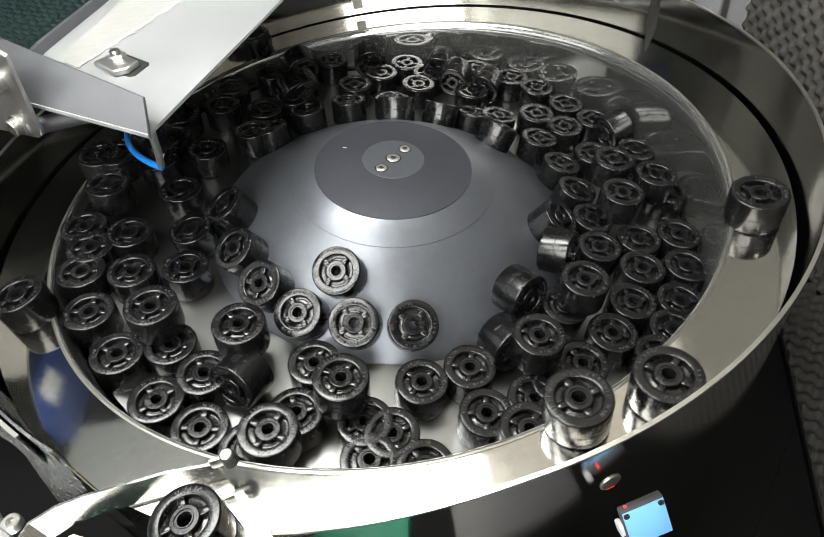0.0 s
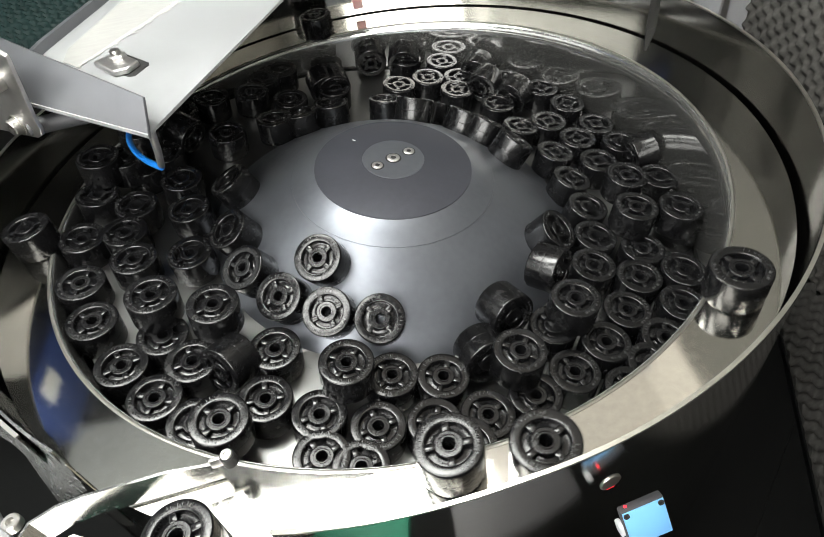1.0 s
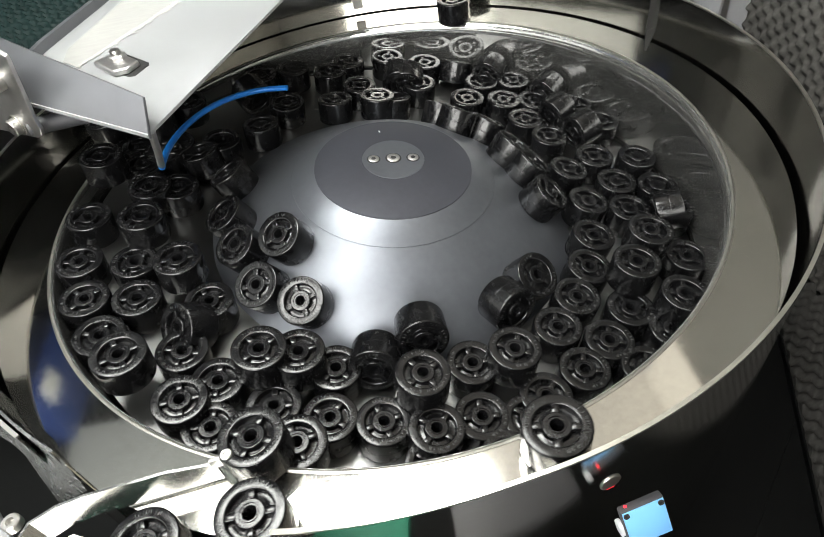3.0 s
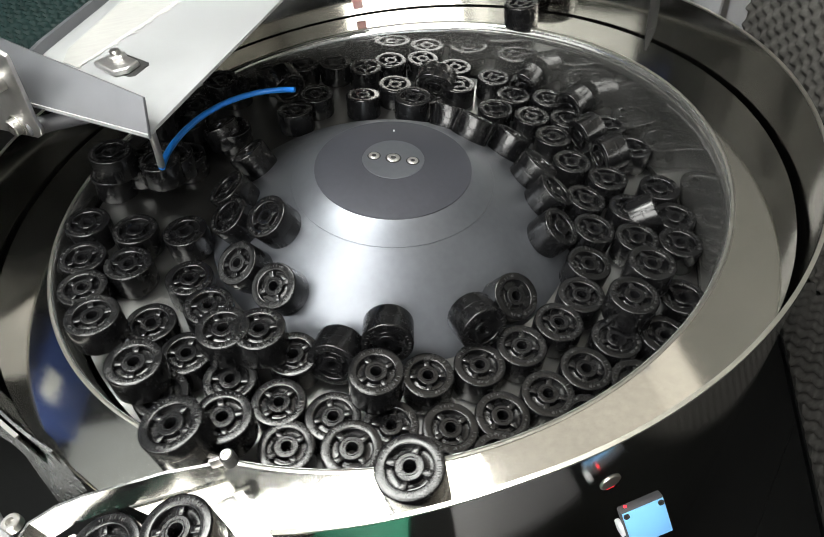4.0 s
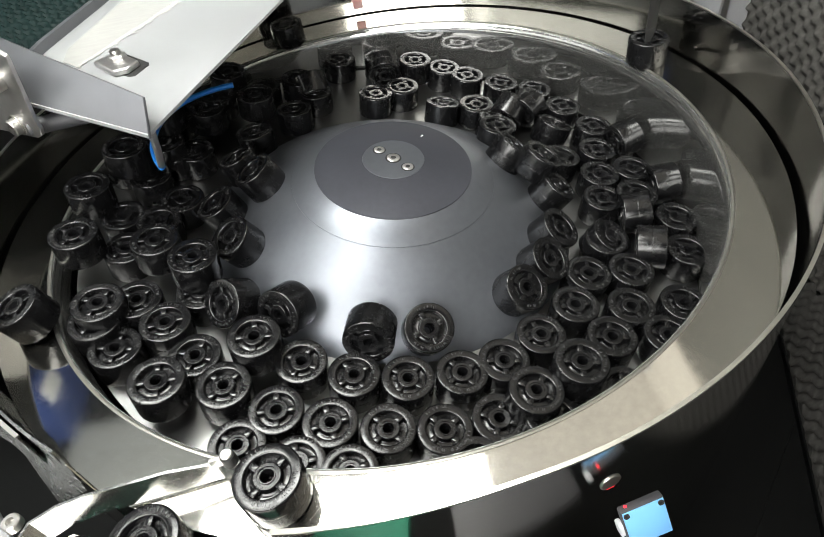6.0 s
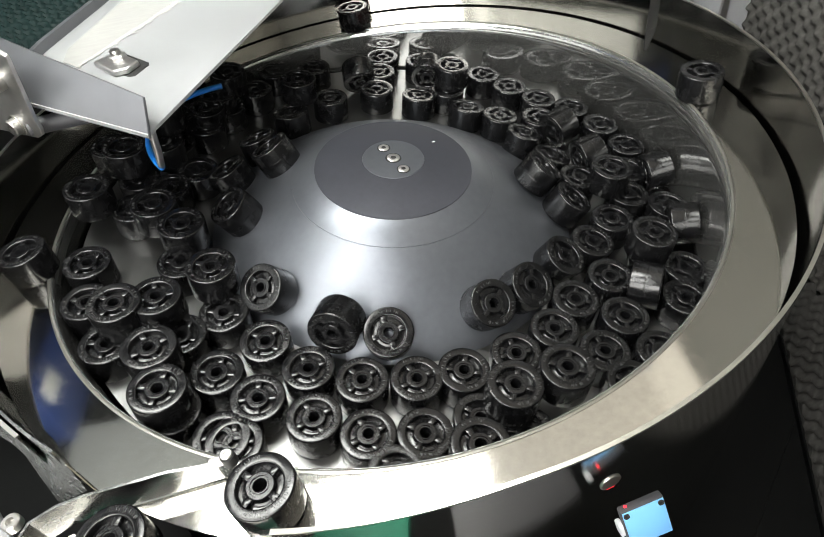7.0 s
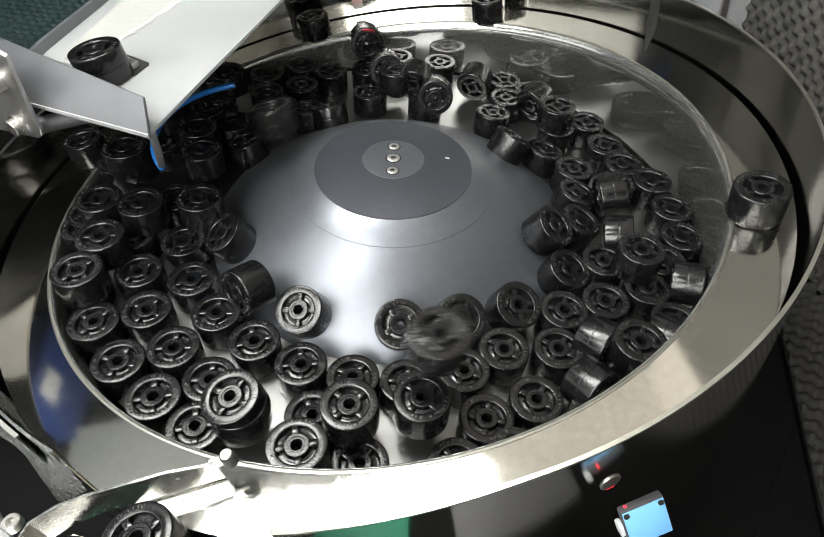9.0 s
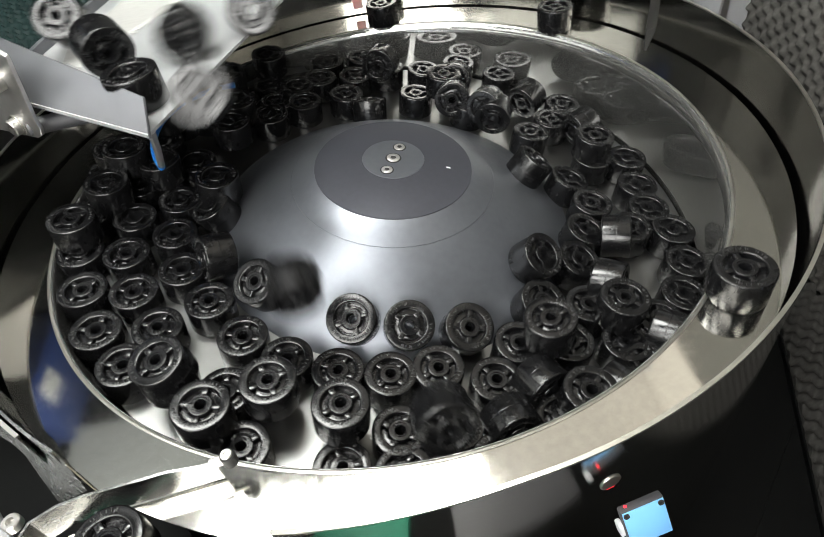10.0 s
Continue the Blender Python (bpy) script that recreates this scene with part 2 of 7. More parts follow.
tagged(ceiling, "dark ceiling added out of view for reflections", "ceiling", kind="structure")
for nm, at, sx, sy, mat in (
    ("ceiling_light", look(CEIL + Vector((0, 0, 0.017)), (CEIL.x, CEIL.y, 0)), 0.80, 0.36, M_LAMP),
    ("ceiling_light", look(FRONT * 1.0085, (0.0, 0.0, 0)), 0.82, 0.66, M_LAMP),
    ("ceiling_light", look(SIDE + Vector((0, 0, 0.017)), (SIDE.x, SIDE.y, 0)), 1.00, 0.34, M_LAMP),
    ("ceiling_light", look(SLIT + Vector((0, -0.012, 0)), (SLIT.x, 0.0, SLIT.z)), 0.22, 0.80, M_LAMP),
    # dim glowing panel added only to whiten the left track's reflection
    ("ceiling_light", look((-0.93, 0.46, 1.252), (-0.93, 0.46, 0)), 0.46, 0.34, M_DIM),
):
    lamp = new(nm)
    lamp.matrix_world = at
    tagged(lamp, "flat white light panel set out of view", "light", "ceiling lights")
    part("frame", box(sx + 0.02, sy + 0.02, 0.012, 0.002, (0, 0, 0.006)), M_STEEL, lamp)
    part("diffuser", box(sx, sy, 0.006, 0.001, (0, 0, -0.004)), mat, lamp)


# Two unseen glowing sheets, added to warm the right track's reflections
roof_glow = part("roof_glow", box(0.56, 1.70, 0.008, 0.002, (0.405, 0.02, 1.245)), M_WARM_GLOW, smooth=False)
tagged(roof_glow, "warm glowing sheet added overhead for beige track reflections", "roof sheet", kind="structure")
upper_glow = part("wall_sheet", box(0.008, 1.60, 0.28, 0.002, (0.680, 0.10, 1.090)), M_WARM_GLOW, smooth=False)
tagged(upper_glow, "warm glowing sheet added high on the right for beige track reflections", "wall sheet", kind="structure")
# Unseen glowing sheets, added so the back track reflects something bright
for y, w, mat, words in ((-0.13, 1.28, M_SIDE_GLOW, "pale glowing sheet added at the left for bright track reflections"), (-0.95, 0.24, M_SIDE_BRIGHT, "brighter glowing sheet added at the left for a white reflection")):
    side_sheet = part("side_pane", box(0.008, w, 0.62, 0.002, (-1.178, y, 0.80)), mat, smooth=False)
    tagged(side_sheet, words, "window", kind="structure")

# Unseen block, added for the blue and white mirrored in the left track
control_box = new("control_box")
control_box.location = (-1.15, 0.70, 1.05)
tagged(control_box, "blue block added on the wall for the blue track reflection", "control box")
part("case", box(0.10, 0.32, 0.26, 0.006), M_BOX, control_box)
part("white_patch", box(0.006, 0.09, 0.07, 0.001, (0.053, -0.08, -0.06)), M_WHITE, control_box, "white piece for the pale track reflections")
part("white_patch", box(0.006, 0.05, 0.10, 0.001, (0.053, 0.09, 0.05)), M_WHITE, control_box, "white piece for the pale track reflections")


def foam_wall():
    """Egg-crate foam: one sheet of raised bumps on the wall beside the bowl."""
    bm = bmesh.new()
    ny, nz, pitch = 76, 33, 0.021
    sub = 6
    grid = []
    for j in range(nz * sub + 1):
        row = []
        for i in range(ny * sub + 1):
            y, z = i * pitch / sub, j * pitch / sub
            h = 0.5 + 0.5 * math.cos(math.pi * y / pitch * 1.45) * math.cos(math.pi * z / pitch * 1.45)
            row.append(bm.verts.new((-0.0135 * h + 0.0030 * noise.noise((y * 60, z * 60, 0)), y, z)))
        grid.append(row)
    for a, b in zip(grid, grid[1:]):
        for i in range(len(a) - 1):
            bm.faces.new((a[i], a[i + 1], b[i + 1], b[i]))
    return bm


wall_right = part("wall_right", box(0.04, 2.6, 1.8, 0, (0.72, -0.1, 0.46)), M_ROOM, smooth=False)
tagged(wall_right, "enclosure wall behind the foam", "wall", kind="structure")
# Unseen beige panel, added for the tone mirrored by the right track
panel = part("wall_panel", box(0.012, 2.5, 0.95, 0.003, (0.692, -0.1, 0.76)), M_BEIGE, smooth=False)
tagged(panel, "beige panel added at the right for beige track reflections", "wall", kind="structure")
foam = part("foam_lining", mesh_of("foam_lining", foam_wall(), M_FOAM_LIT, True, 180), None, m=pose(0.685, -1.15, Z_BED))
tagged(foam, "grey egg-crate acoustic foam sheet on the wall, toned as lit", "acoustic foam", kind="structure")


def floor_foam():
    """A foam sheet on the bed beside the drive base, cut along a slanted line, with a thick pale cut edge."""
    bm = bmesh.new()
    ny, nx, pitch = 260, 90, 0.0145
    grid = []
    for j in range(ny + 1):
        y = -1.0 + 1.14 * j / ny
        x0 = 0.496 + (y + 0.258) * 0.4057
        row = [bm.verts.new((x0, y, 0.0)), bm.verts.new((x0, y, 0.010))]
        for i in range(1, nx + 1):
            x = x0 + (0.668 - x0) * i / nx
            h = 0.5 + 0.5 * math.cos(math.pi * x / pitch) * math.cos(math.pi * y / pitch)
            row.append(bm.verts.new((x, y, 0.010 + 0.014 * h + 0.002 * noise.noise((x * 60, y * 60, 4)))))
        grid.append(row)
    for a, b in zip(grid, grid[1:]):
        for i in range(len(a) - 1):
            bm.faces.new((a[i], a[i + 1], b[i + 1], b[i]))
    return bm


bed_foam = part("foam_lining", mesh_of("foam_lining", floor_foam(), M_FOAM_SHADED, True, 60), None, m=pose(0, 0, Z_BED))
tagged(bed_foam, "egg-crate foam sheet on the machine bed, toned as shaded", "acoustic foam", kind="structure")
strip = part("bed_strip", box(0.004, 0.60, 0.012, 0.001, (0, 0, 0.006)), M_MACHINE, m=pose(0.466, -0.332, Z_BED, 0, 0, -22))
tagged(strip, "black metal edge strip along the foam sheet", "edge strip", kind="structure")
seam = part("bed_seam", box(0.003, 0.30, 0.002, 0, (0, 0, 0.001)), M_MACHINE, m=pose(0.412, -0.313, Z_BED, 0, 0, -45))
tagged(seam, "black seam strip on the machine bed", "seam", kind="structure")
post = new("door_post")
post.location = (0.60, 0.40, Z_BED)
tagged(post, "pale grey painted aluminium door post", "post")
part("profile", box(0.16, 0.06, 1.6, 0.004, (0, 0, 0.8)), M_PALE, post)
part("groove_strip", box(0.012, 0.008, 1.58, 0.001, (-0.035, -0.032, 0.8)), M_STEEL, post, "grey metal strip")
part("groove_strip", box(0.012, 0.008, 1.58, 0.001, (0.03, -0.032, 0.8)), M_STEEL, post, "grey metal strip")

# ---- bowl: fixed guard ----
guard = new("bowl_guard")
tagged(guard, "polished stainless steel outer guard of the bowl feeder", "bowl guard")
G1 = 229.0


def guard_top(a):
    """Height of the guard's upper edge at a degrees: it falls away towards the exit."""
    return Z_GUARD - 0.034 * max(0.0, min(1.0, (-84.0 - a) / 26.0)) ** 1.2


def hoop(r0, r1, low, high, a0, a1, seg):
    """A bent strip between two radii whose lower and upper edges follow functions of the angle."""
    bm = bmesh.new()
    cols = []
    for i in range(seg + 1):
        a = a0 + (a1 - a0) * i / seg
        c, q = math.cos(radians(a)), math.sin(radians(a))
        cols.append([bm.verts.new((r * c, r * q, z)) for r, z in ((r0, low(a)), (r0, high(a)), (r1, high(a)), (r1, low(a)))])
    for p, q in zip(cols, cols[1:]):
        for j in range(4):
            bm.faces.new((p[j], q[j], q[(j + 1) % 4], p[(j + 1) % 4]))
    bm.faces.new(cols[0])
    bm.faces.new(cols[-1])
    return bm


G0 = -105.0
part("shell", hoop(R_GUARD, R_GUARD + 0.0018, lambda a: -0.30, guard_top, G0, G1, 200), M_GUARD, guard)
part("rolled_edge", hoop(R_GUARD - 0.0006, R_GUARD + 0.0024, lambda a: guard_top(a) - 0.0005, lambda a: guard_top(a) + 0.0012, G0, G1, 200), M_EDGE, guard, "bright cut upper edge")
base = new("feeder_base")
base.location = (0, 0, Z_BED)
tagged(base, "dark cylindrical drive base under the bowl", "machine base")
part("drum", lathe([(0.0, 0.0), (0.40, 0.0), (0.40, 0.13), (0.30, 0.20), (0.0, 0.20)], 72), M_MACHINE, base)

# ---- bowl: turning ring with its drum ----
ring = new("track_ring")
tagged(ring, "turning satin stainless steel track ring of the bowl", "track ring")
part("track", lathe([(R_IN, -0.003), (R_IN, 0.0), (R_OUT, 0.0), (R_OUT, -0.003)], 200, closed=True), M_RING, ring)
part("inner_edge", lathe([(R_IN - 0.0022, -0.003), (R_IN - 0.0022, 0.0006), (R_IN - 0.0004, 0.0012), (R_IN + 0.0012, 0.0006), (R_IN + 0.0012, 0.0002)], 200), M_EDGE, ring, "bright worn inner edge")

# ---- bowl: tilted turning disc with the cone ----
DISC = Matrix(((0.98917, 0.00651, 0.14665, 0.0043), (0.0, 0.99902, -0.04433, -0.0052), (-0.1468, 0.04385, 0.98819, -0.0777), (0, 0, 0, 1)))
FLOOR_R = 0.3665
disc = new("feed_disc")
disc.matrix_world = DISC
tagged(disc, "turning tilted disc with dark grey central cone", "feed disc")
part("cone", lathe([(0.2185, 0.0002), (0.2175, 0.0014), (0.1185, 0.0657), (0.1180, 0.0655)], 160), M_CONE, disc, "smooth grey anodised cone")
part("collar", lathe([(0.1182, 0.0652), (0.1181, 0.0662), (0.1176, 0.0666), (0.0915, 0.0800), (0.0905, 0.0804)], 160), M_CONE, disc, "turned grey collar round the cap")
part("paint_mark", box(0.0050, 0.0016, 0.0003, 0.0001), M_WHITE, disc, "tiny white paint mark", pose(-0.0529, 0.0349, 0.0862, 0, 10, 147))
part("cap", lathe([(0.0912, 0.0796), (0.0906, 0.0812), (0.0357, 0.0908), (0.0352, 0.0908)], 140), M_CAP, disc, "matt dark grey cap")
part("boss", lathe([(0.0356, 0.0906), (0.0352, 0.0916), (0.0, 0.0922)], 100), M_CONE, disc, "raised centre boss")
part("floor_plate", lathe([(0.0, -0.004), (FLOOR_R, -0.004), (FLOOR_R, 0.0), (0.0, 0.0)], 160), M_FLOOR, disc, "worn bright steel floor")


def bowl_wall():
    """An upright wall below the inner edge of the level ring, cut off just under the tilted floor."""
    bm = bmesh.new()
    n, k = 240, 6
    flat = DISC.to_3x3() @ Vector((0, 0, 1))
    at = DISC.translation
    rows = []
    for i in range(n):
        a = 2 * math.pi * i / n
        x, y = math.cos(a), math.sin(a)
        r0, r1 = 0.3705, R_IN - 0.0022
        z = at.z - (flat.x * (x * r0 - at.x) + flat.y * (y * r0 - at.y)) / flat.z - 0.012
        rows.append([bm.verts.new((x * (r0 + (r1 - r0) * t), y * (r0 + (r1 - r0) * t), z + (-0.0005 - z) * t)) for t in (j / k for j in range(k + 1))])
    for i in range(n):
        p, q = rows[i], rows[(i + 1) % n]
        for j in range(k):
            bm.faces.new((p[j], q[j], q[j + 1], p[j + 1]))
    return bm


def add_haze(m, share, rough):
    """Polishing haze: a second, wider gloss over the same metal."""
    nt = m.node_tree
    b = nt.nodes["Principled BSDF"]
    out = nt.nodes["Material Output"]
    wide = nt.nodes.new("ShaderNodeBsdfPrincipled")
    wide.inputs["Base Color"].default_value = (0.62, 0.62, 0.60, 1)
    wide.inputs["Metallic"].default_value, wide.inputs["Roughness"].default_value = 1.0, rough
    mix = nt.nodes.new("ShaderNodeMixShader")
    mix.inputs[0].default_value = share
    nt.links.new(b.outputs[0], mix.inputs[1])
    nt.links.new(wide.outputs[0], mix.inputs[2])
    nt.links.new(mix.outputs[0], out.inputs["Surface"])


M_PATCH = material("grey_beam_patch", (0.42, 0.41, 0.39), 0.4, 0, 200, 0.1, 0.05)
add_haze(M_WALL, 0.22, 0.50)
add_haze(M_RING, 0.04, 0.30)
wall_sheet = part("bowl_wall", bowl_wall(), M_WALL)
tagged(wall_sheet, "mirror-polished steel wall of the feeder bowl", "bowl wall", kind="structure")
solid = wall_sheet.modifiers.new("thickness", "SOLIDIFY")
solid.thickness, solid.offset = 0.0012, -1


def screw_mesh(r):
    return lathe([(r, 0.0), (r, 0.0006), (r * 0.85, 0.0011), (r * 0.45, 0.0011), (r * 0.40, 0.0002), (0.0, 0.0002)], 24)


for d, r in ((-0.0225, 0.0062), (0.0, 0.0074), (0.0225, 0.0062)):
    a = radians(46)
    sm = pose(d * math.cos(a), d * math.sin(a), 0.0922 - 0.0006 * abs(d) / 0.0352)
    # Flat dark discs paint the shade of the recess and the socket
    sunk = part("recess_shade", lathe([(r * 1.25, 0.00015), (r, 0.00025), (0, 0.00025)], 24), M_DARK, disc, "dark disc for the shaded screw recess", sm)
    part("screw_head", screw_mesh(r), M_STEEL, disc, "bright socket screw head", sm @ pose(0, 0, 0.0003))
    part("socket", lathe([(r * 0.50, 0.0008), (0, 0.0008)], 6), M_DARK, disc, "dark disc for the shaded screw hollow", sm @ pose(0, 0, 0.0003))

# ---- exit guides at the front ----
pin_guide = new("exit_guide")
tagged(pin_guide, "bent polished steel guide blade with a clamp pin", "guide blade")
edge = [(-0.158, -0.354), (-0.190, -0.357), (-0.225, -0.360), (-0.250, -0.362), (-0.268, -0.366), (-0.284, -0.374), (-0.292, -0.392)]
part("blade", ribbon([(x, y, 0.003, 0.031 if i else 0.024) for i, (x, y) in enumerate(edge)], 0.0022), M_SATIN, pin_guide)
part("clamp", lathe([(0, 0), (0.0055, 0.0), (0.0055, 0.010), (0.0048, 0.011), (0, 0.011)], 20), M_BLADE, pin_guide, "round steel clamp", pose(-0.147, -0.354, 0.022))
part("clamp_screw", screw_mesh(0.0044), M_SCREW, pin_guide, "bright socket screw", pose(-0.147, -0.354, 0.0332))
part("clamp_arm", box(0.014, 0.003, 0.010, 0.0008), M_STEEL, pin_guide, "", pose(-0.154, -0.354, 0.026, 0, 0, 8))
part("end_screw", lathe([(0, 0), (0.0065, 0), (0.0065, 0.006), (0.0055, 0.007), (0.003, 0.007), (0.003, 0.003), (0, 0.003)], 20), M_SCREW, pin_guide, "bright socket screw", pose(-0.297, -0.371, 0.026))

side = new("side_guide")
tagged(side, "curved steel guard end beside the exit", "guard end")
part("sheet", ribbon([(x, y, -0.06, 0.067) for x, y in arc(0.4295, -146, -126.5, 14)], 0.002), M_SATIN, side)
part("bevel_end", ribbon([(*arc(0.4295, -126.5, -124.0, 1)[0], -0.06, 0.067), (-0.266, -0.343, -0.06, 0.0)], 0.002), M_GUARD, side)

flare = bmesh.new()
up = [flare.verts.new(v) for v in ((-0.3068, -0.2968, 0.067), (-0.2751, -0.3258, 0.067), (-0.2515, -0.3487, 0.060), (-0.2537, -0.3523, 0.020))]
low = [flare.verts.new(v) for v in ((-0.3560, -0.2740, 0.010), (-0.3380, -0.2870, 0.005), (-0.3283, -0.2960, 0.0), (-0.3073, -0.3289, -0.030))]
for k in range(3):
    flare.faces.new((up[k], up[k + 1], low[k + 1], low[k]))
bmesh.ops.solidify(flare, geom=flare.faces[:], thickness=0.002)
part("flared_sheet", flare, M_SATIN, side, "flared bright sheet end")
cover = part("machine_cover", box(0.15, 0.16, 0.010, 0.003), M_COVER, m=pose(-0.470, -0.330, -0.090, 0, 0, 38))
tagged(cover, "flat grey sheet metal cover beside the exit", "machine cover")

outlet = new("outlet_track")
tagged(outlet, "bright steel outlet plate with a milled slot", "outlet plate")
part("plate", prism([(-0.20, -0.405), (-0.27, -0.372), (-0.36, -0.40), (-0.42, -0.52), (-0.16, -0.52), (-0.10, -0.44)], -0.004, -0.0008, 0.0004), M_RING, outlet)

# Unseen slab, added so that the guard mirrors green
belt = part("green_slab", box(0.34, 0.22, 0.01, 0.003), M_GREEN, m=pose(-0.205, -0.60, -0.15, 0, 0, 8))
tagged(belt, "green slab added out of view for the green guard reflection", "conveyor belt")

# Another unseen slab, for the grey part of the guard's reflection
grey_part = part("grey_slab", box(0.15, 0.24, 0.012, 0.003), M_GREY, m=pose(0.085, -0.60, -0.16, 0, 0, 4))
tagged(grey_part, "grey slab added out of view for the grey guard reflection", "table")

# ---- sensor ----
sensor = new("photo_sensor")
SX, SY = Vector((0.974, 0.126, 0.156)).normalized(), Vector((-0.03, 0.42, 0.905))
SZ = SX.cross(SY).normalized()
SY = SZ.cross(SX)
sensor.matrix_world = Matrix.Translation((0.1275, -0.4445, -0.0052)) @ Matrix((SX, SY, SZ)).transposed().to_4x4()
tagged(sensor, "small light sensor with a pale blue face", "sensor")
part("case", box(0.0305, 0.031, 0.007, 0.0014, (0, 0, -0.0037)), M_GREY, sensor)
part("face", box(0.0290, 0.0296, 0.0010, 0.0003, (0, 0, 0.0002)), M_SKY, sensor, "pale blue label face")
for sx in (-1, 1):
    part("screw", lathe([(0, 0.0), (0.0021, 0), (0.0021, 0.0008), (0.0012, 0.0008), (0.0012, 0.0002), (0, 0.0002)], 16), M_DARK, sensor, "black socket screw", pose(sx * 0.0121, 0.0125, 0.0007))
part("cable_gland", box(0.004, 0.010, 0.008, 0.0012, (-0.0165, -0.004, -0.008)), M_PALE, sensor, "white cable gland")
part("led", lathe([(0.0012, 0), (0.0009, 0.0006), (0, 0.0008)], 12), M_RED, sensor, "small red light", pose(-0.010, 0.0157, -0.004, -90))


def on_guard(a, z, out=0.0):
    """A frame on the guard's outer face, z axis outwards."""
    r = R_GUARD + 0.0018 + out
    return Matrix.Translation((r * math.cos(radians(a)), r * math.sin(radians(a)), z)) @ Matrix.Rotation(radians(a), 4, "Z") @ Matrix.Rotation(radians(90), 4, "Y")


# The guard's hole isn't cut: a bright disc shows its lit inside
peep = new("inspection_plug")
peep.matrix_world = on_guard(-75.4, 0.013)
tagged(peep, "bright disc for the lit hole in the bowl guard", "plug")
part("hole_disc", lathe([(0.0, 0.0012), (0.0072, 0.0012), (0.0078, 0.0008), (0.0080, 0.0)], 32), M_EDGE, peep)
# Glowing bar stands in for red beam light on the hole's edge
part("red_glint", box(0.0016, 0.006, 0.0006, 0.0002, (0.0088, 0.001, 0.0004)), M_RED, peep, "glowing bar for the sensor beam's red light")

# Matt piece added so the beam leaves its red spot on the guard
catch_patch = new("sensor_reflector")
catch_patch.matrix_world = Matrix.Translation(BEAM_END) @ Matrix.Rotation(math.atan2(BEAM_END.y, BEAM_END.x), 4, "Z") @ Matrix.Rotation(radians(-90), 4, "Y")
tagged(catch_patch, "small matt piece added on the bowl guard to catch the red beam", "reflector")
part("catch_patch", box(0.026, 0.016, 0.0008, 0.0003), M_PATCH, catch_patch)

deflector = new("deflector_blade")
tagged(deflector, "dark pointed steel deflector blade over the track", "blade")
part("blade", box(0.0015, 0.015, 0.15, 0.0004, (0, 0, 0.115)), M_BLADE, deflector)
part("point", prism([(-0.0075, 0.040), (0.0075, 0.040), (0.0075, 0.036), (-0.003, 0.012), (-0.0060, 0.012)], -0.00075, 0.00075), M_BLADE, deflector, "", Matrix(((0, 0, 1, 0), (1, 0, 0, 0), (0, 1, 0, 0.0), (0, 0, 0, 1))))
deflector.matrix_world = pose(0.366, 0.107, 0.008, 0, 0, 16 - 90)

# ---- hopper chute over the bowl ----
chute = new("hopper_chute")
tagged(chute, "scuffed bright aluminium feed chute with a front lip", "chute")
TIP, U, V = Vector((-0.188, -0.110, 0.155)), Vector((0.43, 0.903, 0)), Vector((-0.783, 0.622, 0))


def on_chute(u, v, z=0.0):
    return TIP + U * u + V * v + Vector((0, 0, z))


def slab(a, z0, z1, bevel=0.0):
    return prism([(on_chute(u, v).x, on_chute(u, v).y) for u, v in a], z0, z1, bevel)


part("tray", prism([(-0.188, -0.110), (0.02, 0.327), (-0.02, 0.50), (-0.21, 0.47), (-0.293, 0.242), (-0.338, 0.116), (-0.40, 0.06), (-0.358, 0.025)], 0.152, 0.155), M_PLATE, chute)
# Added black sheet keeps the tray's shaded underside dark in reflections
part("underside_shade", prism([(-0.190, -0.100), (0.014, 0.325), (-0.024, 0.495), (-0.206, 0.464), (-0.289, 0.240), (-0.334, 0.114), (-0.392, 0.060), (-0.354, 0.030)], 0.1485, 0.1516), M_ROOM, chute, "black sheet that puts shade under the tray")
lip = bmesh.new()
outer = [Vector(v) for v in ((-0.188, -0.110, 0.151), (-0.1812, -0.0990, 0.1835), (-0.3580, 0.0855, 0.1870), (-0.42, 0.150, 0.1885), (-0.455, 0.101, 0.151))]
push = Vector((0.0016, 0.0018, -0.0012))
lo, hi = [lip.verts.new(v) for v in outer], [lip.verts.new(v + push) for v in outer]
lip.faces.new(lo), lip.faces.new(hi[::-1])
for i in range(5):
    lip.faces.new((lo[i], lo[(i + 1) % 5], hi[(i + 1) % 5], hi[i]))
bmesh.ops.bevel(lip, geom=lip.edges[:], offset=0.0005, segments=2, affect="EDGES", profile=0.5)
part("feed_shelf", slab([(0.50, 0.18), (0.72, 0.18), (0.72, 0.40), (0.50, 0.40)], 0.150, 0.1548), M_PLATE, chute, "plain sheet behind the tray")
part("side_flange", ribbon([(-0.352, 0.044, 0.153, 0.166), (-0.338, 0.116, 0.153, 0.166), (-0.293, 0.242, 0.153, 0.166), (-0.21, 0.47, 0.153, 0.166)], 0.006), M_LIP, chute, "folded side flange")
part("front_lip", lip, M_LIP, chute, "grey folded lip toned as shaded")
part("second_sheet", prism([(-0.288, 0.0555), (-0.2025, 0.188), (-0.07, 0.40), (-0.20, 0.45), (-0.309, 0.106), (-0.306, 0.074)], 0.1552, 0.1562), M_CHALK, chute, "chalky paler overlapping sheet")
bead = bmesh.new()
brnd = random.Random(8)
